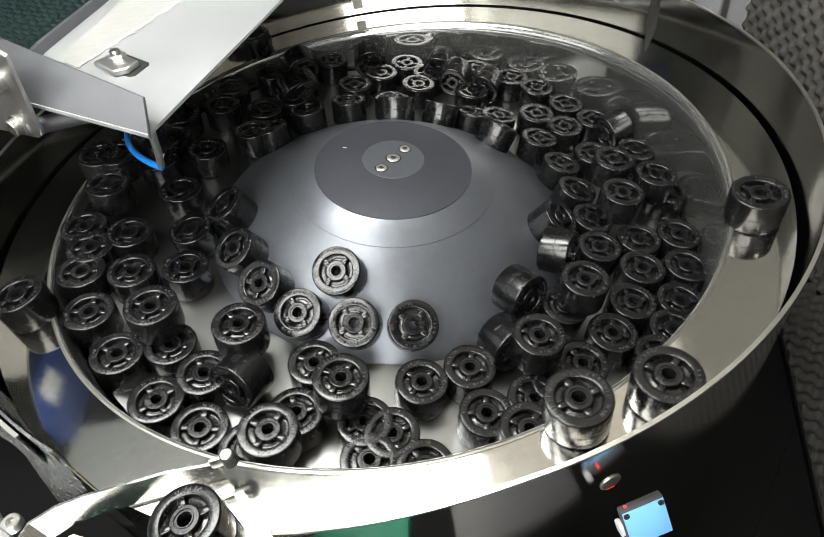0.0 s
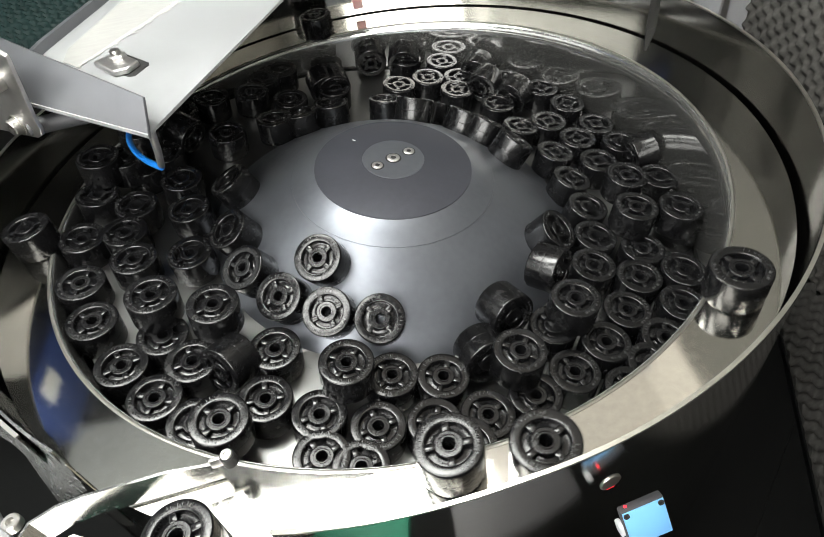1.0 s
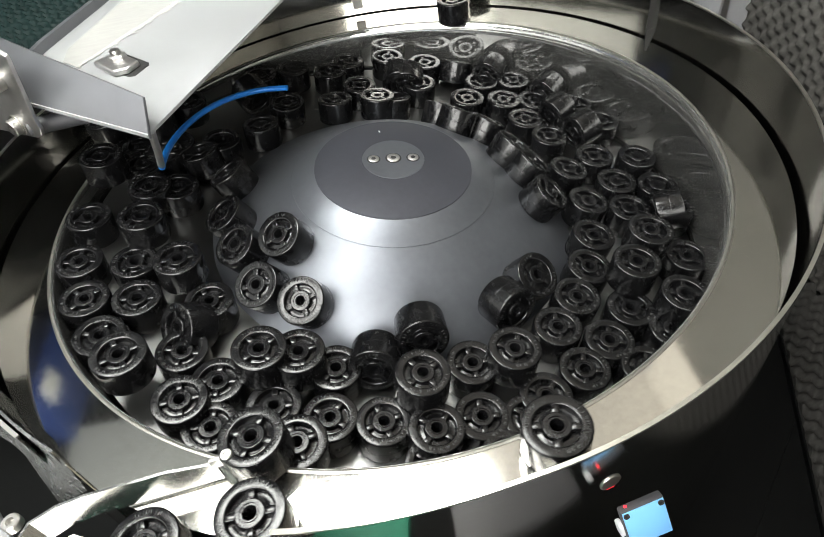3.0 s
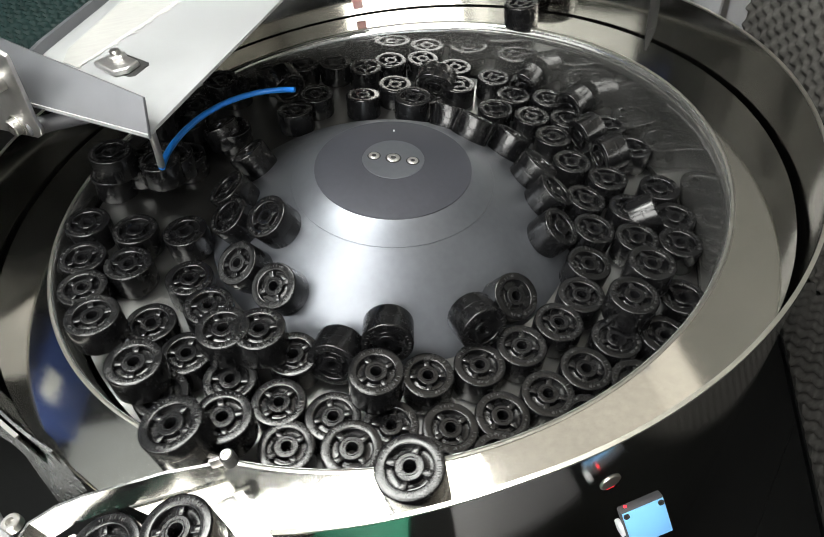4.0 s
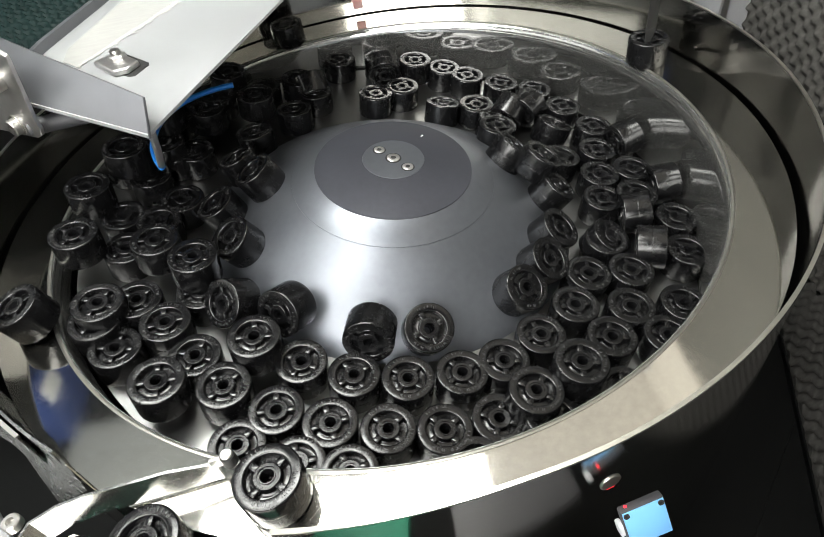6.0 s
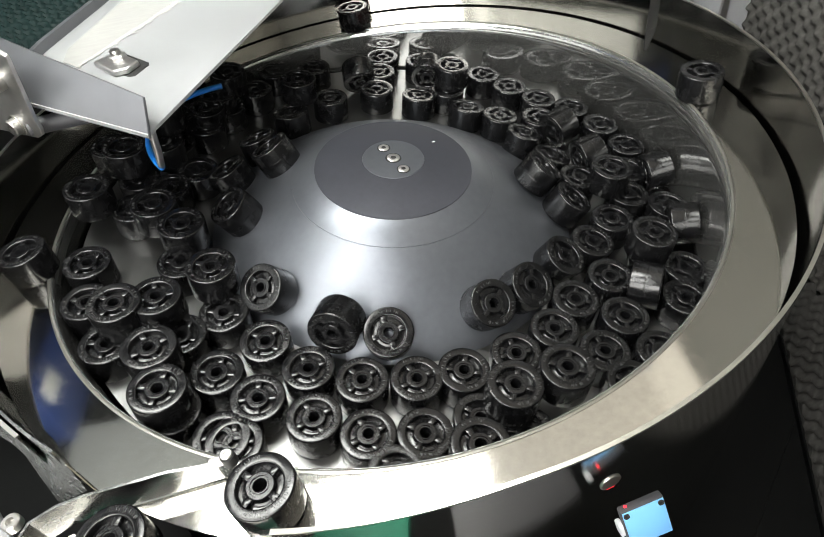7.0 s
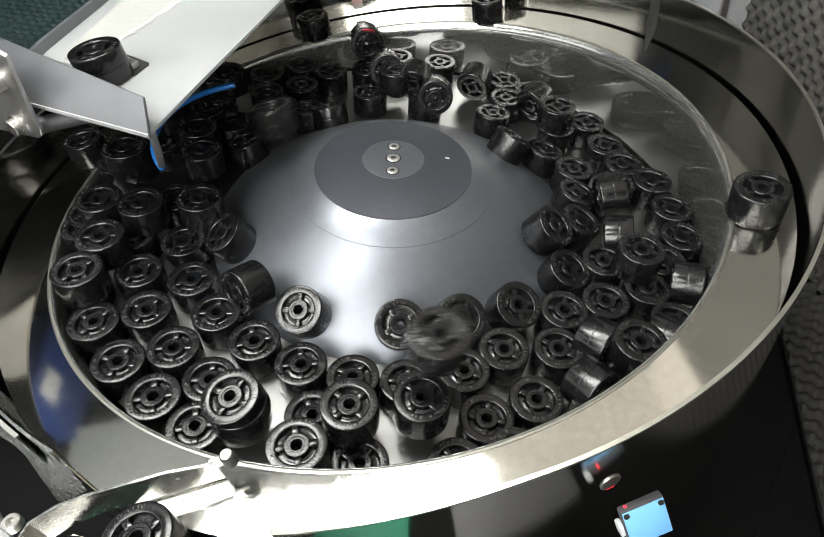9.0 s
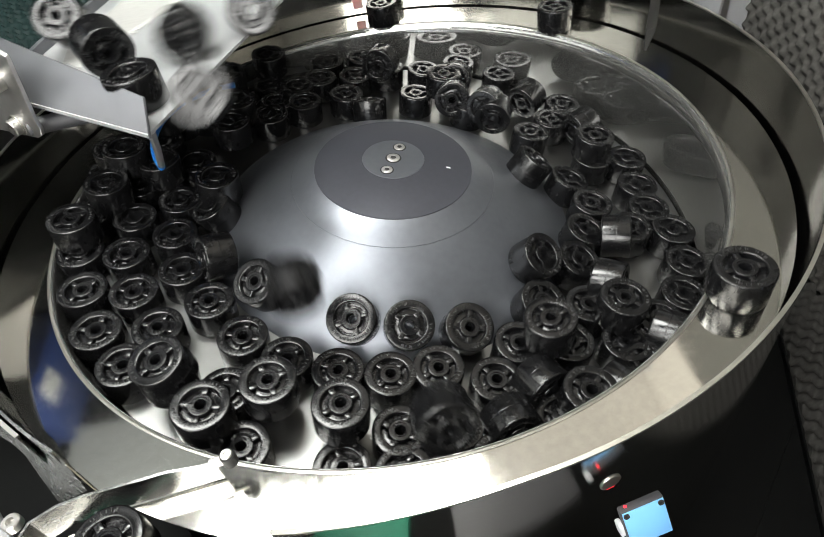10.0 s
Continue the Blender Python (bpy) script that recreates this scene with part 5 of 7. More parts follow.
    ride(wheels[52], 5, [(0,319,-4.9,48,0),(0.5,326,-12.3,48,0),(1,332,-15.4,48,0),(1.5,335,-20.3,48,0),(2,338,-25.4,48,0),(2.5,340,-33.4,48,0),(3.25,341,-38.4,32,0),(4,340,-44.6,16,0),(4.5,337,-52.9,16,0),(5,331,-61,16,0),(5.5,329,-66.1,16,0),(6.25,335,-76.3,32,0),(7,344,-85.8,48,0),(7.5,346,-92.5,48,0),(8,346,-99.4,48,0),(8.5,346,-103.8,48,0),(9,345,-110.4,48,0),(9.5,342,-117.6,48,0),(10,340,-125.7,48,0)])
    ride(wheels[53], 34, [(0,277,1.4,48,0),(0.5,283,-4,48,0),(1,282,-5.3,48,0),(1.5,287,-6.5,48,0),(2,291,-11.3,48,0),(2.5,292,-19.4,48,0),(3.25,297,-25.8,48,0),(4,301,-34.2,48,0),(4.5,304,-42.3,48,0),(5,307,-50.4,48,0),(5.5,310,-57.8,48,0),(6.25,305,-67.4,48,0),(7,300,-76.9,48,0),(7.5,302,-84.5,48,0),(8,302,-91.8,48,0),(8.5,302,-99.3,48,0),(9,302,-104.6,48,0),(9.5,298,-111.1,48,0),(10,296,-119,48,0)])
    ride(wheels[54], 45, [(0,347,10.7,16,0),(0.5,347,3.4,16,0),(1,347,0.7,16,0),(1.5,346,-4.2,16,0),(2,346,-9.7,16,0),(2.5,346,-17.8,16,0),(3.25,344,-25.4,16,0),(4,343,-34.3,16,0),(4.5,341,-43.1,16,0),(5,336,-51.5,16,0),(5.5,332,-59.6,16,0),(6.25,331,-68.1,16,0),(7,330,-76.7,16,0),(7.5,332,-85.9,16,0),(8,335,-90.4,16,0),(8.5,340,-98.5,16,0),(9,338,-102.3,16,0),(9.5,345,-110.6,16,0),(10,346,-119.4,16,0)])
    ride(wheels[55], 59, [(0,232,11.5,16,11),(0.5,231,5.1,16,12),(1,230,3.5,16,12),(1.5,234,-1.4,16,10),(2,236,-8.1,16,8),(2.5,239,-16.8,16,7),(3.25,238,-24.3,16,7),(4,240,-33.5,16,6),(4.5,243,-41.5,16,4),(5,246,-49.5,16,3),(5.5,248,-56.6,16,1),(6.25,252,-63.6,16,0),(7,255,-69.7,16,0),(7.5,257,-76.8,16,0),(8,258,-84,16,0),(8.5,257,-91.3,16,0),(9,258,-94.8,16,0),(9.5,254,-101.7,16,0),(10,250,-109.5,16,0)])
    ride(wheels[56], 24, [(0,286,12.6,16,0),(0.5,284,8.2,16,0),(1,284,9.3,16,0),(1.5,284,8.2,16,0),(2,286,2.9,16,0),(2.5,287,-5.5,16,0),(3.25,288,-11.7,16,0),(4,290,-20.3,16,0),(4.5,292,-28.7,16,0),(5,295,-37.1,16,0),(5.5,299,-44.9,16,0),(6.25,302,-55.9,30,0),(7,305,-67,48,0),(7.5,307,-74.1,48,0),(8,309,-81.1,48,0),(8.5,309,-87.8,48,0),(9,294,-92.8,48,0),(9.5,297,-99.3,48,0),(10,302,-106,48,0)])
    ride(wheels[57], 13, [(0,346,19.1,30,78),(0.5,347,12.3,30,78),(1,347,9.4,30,78),(1.5,347,4.6,30,78),(2,346,-0.4,30,78),(2.5,346,-9.3,30,78),(3.25,327,-10.3,28,66),(4,307,-11.2,25,54),(4.5,294,-14.1,24,46),(5,282,-16.9,22,38),(5.5,269,-19.8,20,30),(6.25,249,-22.2,18,18),(7,238,-24.5,16,8),(7.5,241,-32.7,16,5),(8,244,-40.4,16,3),(8.5,247,-48.0,16,2),(9,246,-51.8,16,2),(9.5,246,-59.3,16,2),(10,246,-67.3,16,2)])
    ride(wheels[58], 31, [(0,340,24.7,16,0),(0.5,338,17.6,16,0),(1,336,14.3,16,0),(1.5,339,9.2,16,0),(2,340,3.4,16,0),(2.5,343,-4.6,16,0),(3.25,340,-11.4,16,0),(4,339,-19.8,16,0),(4.5,341,-28.6,16,0),(5,343,-36.8,16,0),(5.5,343,-45.1,16,0),(6.25,344,-66.7,16,0),(7,344,-88.4,16,0),(7.5,345,-104.5,16,0),(8,345,-120.7,16,0),(8.5,345,-128.4,16,0),(9,347,-135.9,16,0),(9.5,349,-144.5,16,0),(10,351,-153.2,16,0)])
    ride(wheels[59], 32, [(0,239,26,16,7),(0.5,238,20.2,16,7),(1,238,17.3,16,7),(1.5,239,12.3,16,7),(2,237,6,16,8),(2.5,238,-2.2,16,7),(3.25,238,-9.6,16,8),(4,239,-19.4,16,7),(4.5,241,-27.9,16,5),(5,245,-36.2,16,3),(5.5,249,-43.3,16,0),(6.25,252,-50.8,16,0),(7,254,-57.9,16,0),(7.5,256,-65.2,16,0),(8,259,-72.2,16,0),(8.5,260,-79.6,16,0),(9,254,-82.3,16,0),(9.5,254,-89.2,16,0),(10,249,-98.1,16,0)])
    ride(wheels[60], 44, [(0,291,26.2,16,0),(0.5,289,19.5,16,0),(1,287,20.1,16,0),(1.5,283,18.8,16,0),(2,286,13.7,16,0),(2.5,287,4.9,16,0),(3.25,288,-1.3,16,0),(4,288,-10.0,16,0),(4.5,291,-18.4,16,0),(5,293,-26.8,16,0),(5.5,296,-34.8,16,0),(6.25,300,-44.7,16,0),(7,304,-54.7,16,0),(7.5,305,-62.1,16,0),(8,308,-69.3,16,0),(8.5,309,-76.6,16,0),(9,307,-81.9,16,0),(9.5,307,-88.8,16,0),(10,307,-96.4,16,0)])
    ride(wheels[61], 5, [(0,337,33.4,16,0),(0.5,336,25.9,16,0),(1,334,22.8,16,0),(1.5,334,17.6,16,0),(2,335,11.6,16,0),(2.5,337,2.9,16,0),(3.25,338,-4.0,16,0),(4,340,-12.2,16,0),(4.5,341,-20.6,16,0),(5,344,-29.2,16,0),(5.5,343,-37.2,16,0),(6.25,343,-47.2,16,0),(7,343,-56.6,16,0),(7.5,343,-64.6,16,0),(8,343,-72.6,16,0),(8.5,343,-80.6,16,0),(9,343,-88.6,16,0),(9.5,343,-96.6,16,0),(10,343,-104.6,16,0)])
    ride(wheels[62], 14, [(0,283,35.5,16,0),(0.5,284,29.2,16,0),(1,281,30.6,16,0),(1.5,286,29.9,16,0),(2,286,24.2,16,0),(2.5,286,15.6,16,0),(3.25,283,10.0,16,0),(4,279,1.8,16,0),(4.5,279,-7.6,16,0),(5,280,-16.3,16,0),(5.5,282,-24.3,16,0),(6.25,289,-34.6,16,0),(7,298,-44.6,16,0),(7.5,301,-52.2,16,0),(8,304,-59.5,16,0),(8.5,306,-66.7,16,0),(9,306,-72.3,16,0),(9.5,307,-79.7,16,0),(10,307,-87.1,16,0)])
    ride(wheels[63], 47, [(0,344,42.9,16,0),(0.5,341,35.8,16,0),(1,339,33.1,16,0),(1.5,339,28.2,16,0),(2,338,22.1,16,0),(2.5,338,13.5,16,0),(3.25,338,6.0,16,0),(4,338,-3.0,16,0),(4.5,338,-11.8,16,0),(5,340,-20.2,16,0),(5.5,345,-28.7,16,0),(6.25,345,-38.7,16,0),(7,345,-48.0,16,0),(7.5,345,-56.0,16,0),(8,345,-64.0,16,0),(8.5,345,-72.0,16,0),(9,345,-80.0,16,0),(9.5,345,-88.0,16,0),(10,345,-96.0,16,0)])
    ride(wheels[64], 0, [(0,280,57.3,16,0),(0.5,272,50.6,16,0),(1,267,47.3,16,0),(1.5,265,44.1,16,0),(2,263,39.2,16,0),(2.5,261,31.2,16,0),(3.25,254,22.0,16,0),(4,248,10.9,16,1),(4.5,248,1.7,16,1),(5,248,-6.6,16,1),(5.5,249,-15.1,16,0),(6.25,259,-26.3,16,0),(7,267,-35.2,16,0),(7.5,270,-43.1,16,0),(8,273,-50.7,16,0),(8.5,275,-58.1,16,0),(9,273,-61.3,16,0),(9.5,273,-68.8,16,0),(10,273,-76.8,16,0)])
    ride(wheels[65], 7, [(0,239,43.4,16,7),(0.5,239,36.9,16,7),(1,239,34.4,16,7),(1.5,237,32.3,16,8),(2,236,25.0,16,8),(2.5,235,15.8,16,9),(3.25,235,4.8,16,9),(4,236,-6.3,16,9),(4.5,238,-15.1,16,7),(5,240,-23.4,16,6),(5.5,242,-31.1,16,5),(6.25,245,-39.5,16,3),(7,247,-46.9,16,2),(7.5,250,-54.5,16,0),(8,252,-61.6,16,0),(8.5,253,-69.1,16,0),(9,245,-71.5,16,3),(9.5,245,-79.5,16,3),(10,245,-87.5,16,3)])
    ride(wheels[66], 16, [(0,346,60.3,16,0),(0.5,339,53.6,16,0),(1,340,51.2,16,0),(1.5,349,50.0,16,0),(2,349,45.0,16,0),(2.5,348,37.0,16,0),(3.25,348,29.8,16,0),(4,347,21.0,16,0),(4.5,343,12.2,16,0),(5,341,3.3,16,0),(5.5,342,-4.9,16,0),(6.25,342,-15.8,16,0),(7,343,-26.5,16,0),(7.5,345,-35.0,16,0),(8,344,-42.8,16,0),(8.5,343,-50.4,16,0),(9,337,-57.6,16,0),(9.5,333,-64.1,16,0),(10,331,-70.3,16,0)])
    ride(wheels[67], 64, [(0,334,78.6,16,0),(0.5,332,72.4,16,0),(1,349,69.5,16,0),(1.5,350,67.6,16,0),(2,349,62.6,16,0),(2.5,344,54.6,16,0),(3.25,337,47.3,16,0),(4,329,37.7,16,0),(4.5,324,29.1,16,0),(5,321,20.2,16,0),(5.5,317,11.3,16,0),(6.25,324,1.4,16,0),(7,338,-8.5,16,0),(7.5,339,-17.5,16,0),(8,344,-25.6,16,0),(8.5,344,-33.6,16,0),(9,343,-40.5,16,0),(9.5,343,-47.0,16,0),(10,339,-52.2,16,0)])
    ride(wheels[68], 8, [(0,353,98.5,16,0),(0.5,352,89.6,16,0),(1,346,79.1,16,0),(1.5,326,74.7,16,0),(2,319,70.0,16,0),(2.5,315,62.4,16,0),(3.25,308,54.1,16,0),(4,301,45.8,16,0),(4.5,296,37.4,16,0),(5,293,28.4,16,0),(5.5,290,19.8,16,0),(6.25,302,11.6,16,0),(7,312,4.3,16,0),(7.5,312,-4.4,16,0),(8,314,-12.7,16,0),(8.5,317,-20.7,16,0),(9,319,-25.9,16,0),(9.5,325,-33.5,16,0),(10,329,-41.1,16,0)])
    ride(wheels[69], 44, [(0,302,85.9,16,0),(0.5,296,79.0,16,0),(1,294,71.9,16,0),(1.5,295,66.0,16,0),(2,289,61.0,16,0),(2.5,286,53.0,16,0),(3.25,279,44.2,16,0),(4,272,35.5,16,0),(4.5,269,26.9,16,0),(5,266,17.9,16,0),(5.5,269,9.5,16,0),(6.25,276,1.9,16,0),(7,294,-4.6,16,0),(7.5,294,-13.3,16,0),(8,298,-21.6,16,0),(8.5,300,-29.3,16,0),(9,307,-34.9,16,0),(9.5,311,-42.4,16,0),(10,314,-50.0,16,0)])
    ride(wheels[70], 37, [(0,273,74.3,16,0),(0.5,272,68.3,16,0),(1,273,61.8,16,0),(1.5,266,55.8,16,0),(2,261,50.0,16,0),(2.5,259,41.4,16,0),(3.25,261,33.6,16,0),(4,260,24.1,16,0),(4.5,257,15.8,16,0),(5,255,6.8,16,0),(5.5,257,-1.4,16,0),(6.25,261,-7.9,16,0),(7,264,-14.3,16,0),(7.5,266,-23.1,16,0),(8,269,-30.9,16,0),(8.5,271,-38.6,16,0),(9,274,-43.1,16,0),(9.5,273,-50.1,16,0),(10,274,-58.1,16,0)])
    ride(wheels[71], 5, [(0,353,114.3,16,0),(0.5,348,107.7,16,0),(1,346,100.3,16,0),(1.5,341,92.9,16,0),(2,337,85.6,16,0),(2.5,337,77.5,16,0),(3.25,340,72.6,16,0),(4,337,65.4,16,0),(4.5,332,57.5,16,0),(5,327,49.2,16,0),(5.5,324,40.3,16,0),(6.25,332,30.1,16,0),(7,338,22.1,16,0),(7.5,333,12.7,16,0),(8,335,4.4,16,0),(8.5,337,-4.1,16,0),(9,340,-9.5,16,0),(9.5,345,-16.9,16,0),(10,345,-24.7,16,0)])
    ride(wheels[72], 22, [(0,354,106.6,30,78),(0.5,353,98.4,30,78),(1,352,88.4,30,78),(1.5,351,84.3,29,72),(2,347,79.1,26,56),(2.5,344,70.8,23,41),(3.25,338,63.2,19,17),(4,331,54.3,16,0),(4.5,326,46.0,16,0),(5,322,37.8,16,0),(5.5,321,29.0,16,0),(6.25,332,20.0,16,0),(7,340,13.0,16,0),(7.5,337,4.1,16,0),(8,338,-4.1,16,0),(8.5,341,-12.2,16,0),(9,342,-17.9,16,0),(9.5,344,-25.3,16,0),(10,344,-33.2,16,0)])
    ride(wheels[73], 52, [(0,272,115.1,16,0),(0.5,270,108.4,16,0),(1,270,101.6,16,0),(1.5,270,94.0,16,0),(2,267,87.3,16,0),(2.5,267,79.4,16,0),(3.25,280,71.7,16,0),(4,287,62.1,16,0),(4.5,281,53.9,16,0),(5,278,45.9,16,0),(5.5,274,36.8,16,0),(6.25,277,23.9,23,39),(7,278,12.6,30,78),(7.5,274,3.5,30,78),(8,273,-4.9,30,78),(8.5,272,-13.1,30,78),(9,268,-21.0,30,78),(9.5,267,-29.5,30,78),(10,268,-37.5,30,78)])
    ride(wheels[74], 69, [(0,273,94.6,16,0),(0.5,269,87.8,16,0),(1,267,80.5,16,0),(1.5,263,74.1,16,0),(2,259,69.1,16,0),(2.5,258,61.6,16,0),(3.25,256,55.2,16,0),(4,252,46.3,16,0),(4.5,243,37.5,16,4),(5,240,28.9,16,6),(5.5,240,20.6,16,6),(6.25,241,12.2,16,6),(7,242,3.8,16,5),(7.5,242,-5.6,16,5),(8,246,-14.2,16,2),(8.5,251,-22.4,16,0),(9,256,-30.7,16,0),(9.5,259,-38.4,16,0),(10,262,-46.2,16,0)])
    ride(wheels[75], 60, [(0,355,125.9,16,0),(0.5,352,119.2,16,0),(1,353,112.0,16,0),(1.5,352,104.5,16,0),(2,352,97.3,16,0),(2.5,352,89.5,16,0),(3.25,351,81.6,16,0),(4,350,74.6,16,0),(4.5,350,66.6,16,0),(5,344,58.2,16,0),(5.5,338,49.9,16,0),(6.25,338,39.8,16,0),(7,335,31.3,16,0),(7.5,331,22.3,16,0),(8,332,13.5,16,0),(8.5,333,5.1,16,0),(9,334,-0.5,16,0),(9.5,334,-8.0,16,0),(10,334,-16.0,16,0)])
    ride(wheels[76], 29, [(0,348,50.4,16,0),(0.5,346,44.3,16,0),(1,347,41.8,16,0),(1.5,348,40.7,16,0),(2,347,36.1,16,0),(2.5,345,27.9,16,0),(3.25,346,21.1,16,0),(4,346,11.6,16,0),(4.5,346,2.6,16,0),(5,346,-6.2,16,0),(5.5,346,-14.7,16,0),(6.25,346,-24.7,16,0),(7,346,-34.1,16,0),(7.5,346,-42.1,16,0),(8,346,-50.1,16,0),(8.5,346,-58.1,16,0),(9,346,-66.1,16,0),(9.5,346,-74.1,16,0),(10,346,-82.1,16,0)])
    ride(wheels[77], 70, [(0,337,69.6,30,78),(0.5,330,64.4,30,78),(1,347,59.6,30,78),(1.5,348,57.5,30,78),(2,348,52.8,30,78),(2.5,348,45.1,30,78),(3.25,348,38.5,30,78),(4,348,31.9,30,78),(4.5,348,23.0,30,78),(5,347,13.8,30,78),(5.5,346,5.0,30,78),(6.25,346,-4.5,30,78),(7,345,-14.1,30,78),(7.5,345,-23.2,30,78),(8,343,-31.6,30,78),(8.5,343,-39.4,30,78),(9,343,-45.7,30,78),(9.5,342,-52.7,30,78),(10,340,-59.2,30,78)])
    ride(wheels[78], 35, [(0,229,82.9,16,13),(0.5,223,76.1,17,16),(1,190,66.7,35,33),(1.5,176,60,44,33),(2,176,54.1,44,33),(2.5,170,43.4,48,33),(3.25,183,36.9,40,33),(4,188,27.2,38,33),(4.5,186,17.1,40,33),(5,188,7.8,38,33),(5.5,192,0.4,36,33),(6.25,199,-4.8,31,31),(7,213,-8.2,26,27),(7.5,213,-16.7,25,26),(8,219,-24.4,22,23),(8.5,222,-32.1,20,21),(9,220,-38.7,20,21),(9.5,219,-46.2,20,20),(10,220,-53.7,20,20)])
    ride(wheels[79], 20, [(0,230,98.7,16,12),(0.5,226,92,17,15),(1,223,85,17,16),(1.5,200,77.9,29,31),(2,182,70,40,33),(2.5,183,61.4,40,33),(3.25,185,61.4,39,33),(4,168,55.4,49,33),(4.5,151,43.1,60,33),(5,148,31.3,63,33),(5.5,151,22.5,61,33),(6.25,162,11,55,33),(7,181,1.9,48,33),(7.5,185,-6.9,45,33),(8,188,-14.4,43,33),(8.5,191,-21.8,42,33),(9,187,-29,44,33),(9.5,189,-36.2,44,33),(10,190,-43.6,43,33)])
    ride(wheels[80], 49, [(0,199,62.6,30,32),(0.5,181,55.4,41,33),(1,165,47.5,51,33),(1.5,160,40.6,54,33),(2,156,32.5,57,33),(2.5,155,22.5,59,33),(3.25,165,13.6,53,33),(4,181,5.9,43,33),(4.5,180,-4.1,43,33),(5,182,-13.1,42,33),(5.5,185,-21.0,40,33),(6.25,198,-29.0,32,29),(7,209,-35.4,25,25),(7.5,212,-42.9,23,23),(8,214,-50.0,22,22),(8.5,215,-57.5,21,21),(9,208,-61.0,26,26),(9.5,208,-69.0,26,26),(10,208,-77.0,26,26)])
    ride(wheels[81], 32, [(0,223,51.1,17,16),(0.5,205,44.4,27,28),(1,171,37.7,48,33),(1.5,163,30.0,54,33),(2,161,22.1,55,33),(2.5,161,12.7,55,33),(3.25,177,3.0,45,33),(4,188,-8.1,38,33),(4.5,188,-17.6,38,33),(5,190,-25.7,37,33),(5.5,193,-33.5,35,33),(6.25,198,-44.3,32,32),(7,200,-53.2,31,31),(7.5,201,-60.4,30,30),(8,202,-67.6,29,29),(8.5,202,-75.3,29,29),(9,198,-78.3,32,32),(9.5,197,-85.4,33,33),(10,196,-93.1,33,33)])
    ride(wheels[82], 13, [(0,192,35.5,35,33),(0.5,179,27.5,43,33),(1,171,20.3,49,33),(1.5,168,12.2,51,33),(2,168,3.7,51,33),(2.5,171,-5.3,49,33),(3.25,183,-15.3,42,33),(4,193,-26.3,35,33),(4.5,194,-33.8,34,33),(5,196,-41.6,33,33),(5.5,199,-48.6,31,32),(6.25,197,-58.6,32,32),(7,195,-67.8,34,33),(7.5,196,-75.2,33,33),(8,196,-82.6,33,33),(8.5,196,-89.4,33,33),(9,195,-95.7,34,33),(9.5,194,-103.2,35,33),(10,193,-109.3,35,33)])
    ride(wheels[83], 18, [(0,223,131.1,17,17),(0.5,225,124.7,17,15),(1,229,117.3,16,13),(1.5,232,110,16,11),(2,231,102.8,16,12),(2.5,234,95.3,16,10),(3.25,208,84.6,32,5),(4,182,73.9,48,0),(4.5,179,64.8,48,0),(5,176,54.2,48,0),(5.5,174,43.8,48,0),(6.25,200,29.9,32,8),(7,228,16.3,17,16),(7.5,224,6.6,19,20),(8,224,-1.7,19,19),(8.5,225,-9.5,18,18),(9,221,-17.3,20,21),(9.5,223,-25.5,19,20),(10,226,-33.5,19,19)])
    ride(wheels[84], 52, [(0,302,-81.5,16,0),(0.5,302,-88.8,16,0),(1,302,-90.5,16,0),(1.5,302,-92.5,16,0),(2,302,-96.5,16,0),(2.5,302,-104.2,16,0),(3.25,297,-109.8,16,0),(4,297,-117.7,16,0),(4.5,297,-125.9,16,0),(5,296,-134.4,16,0),(5.5,296,-142.5,16,0),(6.25,294,-147.6,28,0),(7,291,-149.9,44,0),(7.5,287,-156.7,48,0),(8,288,-164.4,48,0),(8.5,285,-171.7,48,0),(9,284,-178.4,48,0),(9.5,284,-186.4,48,0),(10,284,-194.4,48,0)])
    ride(wheels[85], 22, [(0,342,-78.5,48,0),(0.5,342,-85.0,48,0),(1,342,-87.5,48,0),(1.5,342,-91.0,48,0),(2,342,-96.5,48,0),(2.5,342,-105.0,48,0),(3.25,342,-112.9,48,0),(4,341,-121.8,48,0),(4.5,340,-130.3,48,0),(5,339,-139.1,48,0),(5.5,339,-147.5,48,0),(6.25,340,-158.7,34,0),(7,346,-169.5,16,0),(7.5,338,-176.5,16,0),(8,351,-185.0,16,0),(8.5,356,-191.9,16,0),(9,357,-198.8,16,0),(9.5,357,-206.8,16,0),(10,357,-214.8,16,0)])
    ride(wheels[86], 58, [(0,308,55.1,30,78),(0.5,308,48.6,30,78),(1,308,46.1,30,78),(1.5,308,42.6,30,78),(2,308,37.1,30,78),(2.5,308,28.6,30,78),(3.25,308,20.7,30,78),(4,307,11.4,30,78),(4.5,305,2.5,30,78),(5,303,-6.8,30,78),(5.5,304,-15.9,30,78),(6.25,304,-25.5,30,78),(7,305,-34.3,30,78),(7.5,315,-42.5,30,78),(8,311,-48.9,30,78),(8.5,317,-56.5,30,78),(9,321,-62.7,30,78),(9.5,320,-70.6,30,78),(10,319,-78.5,30,78)])
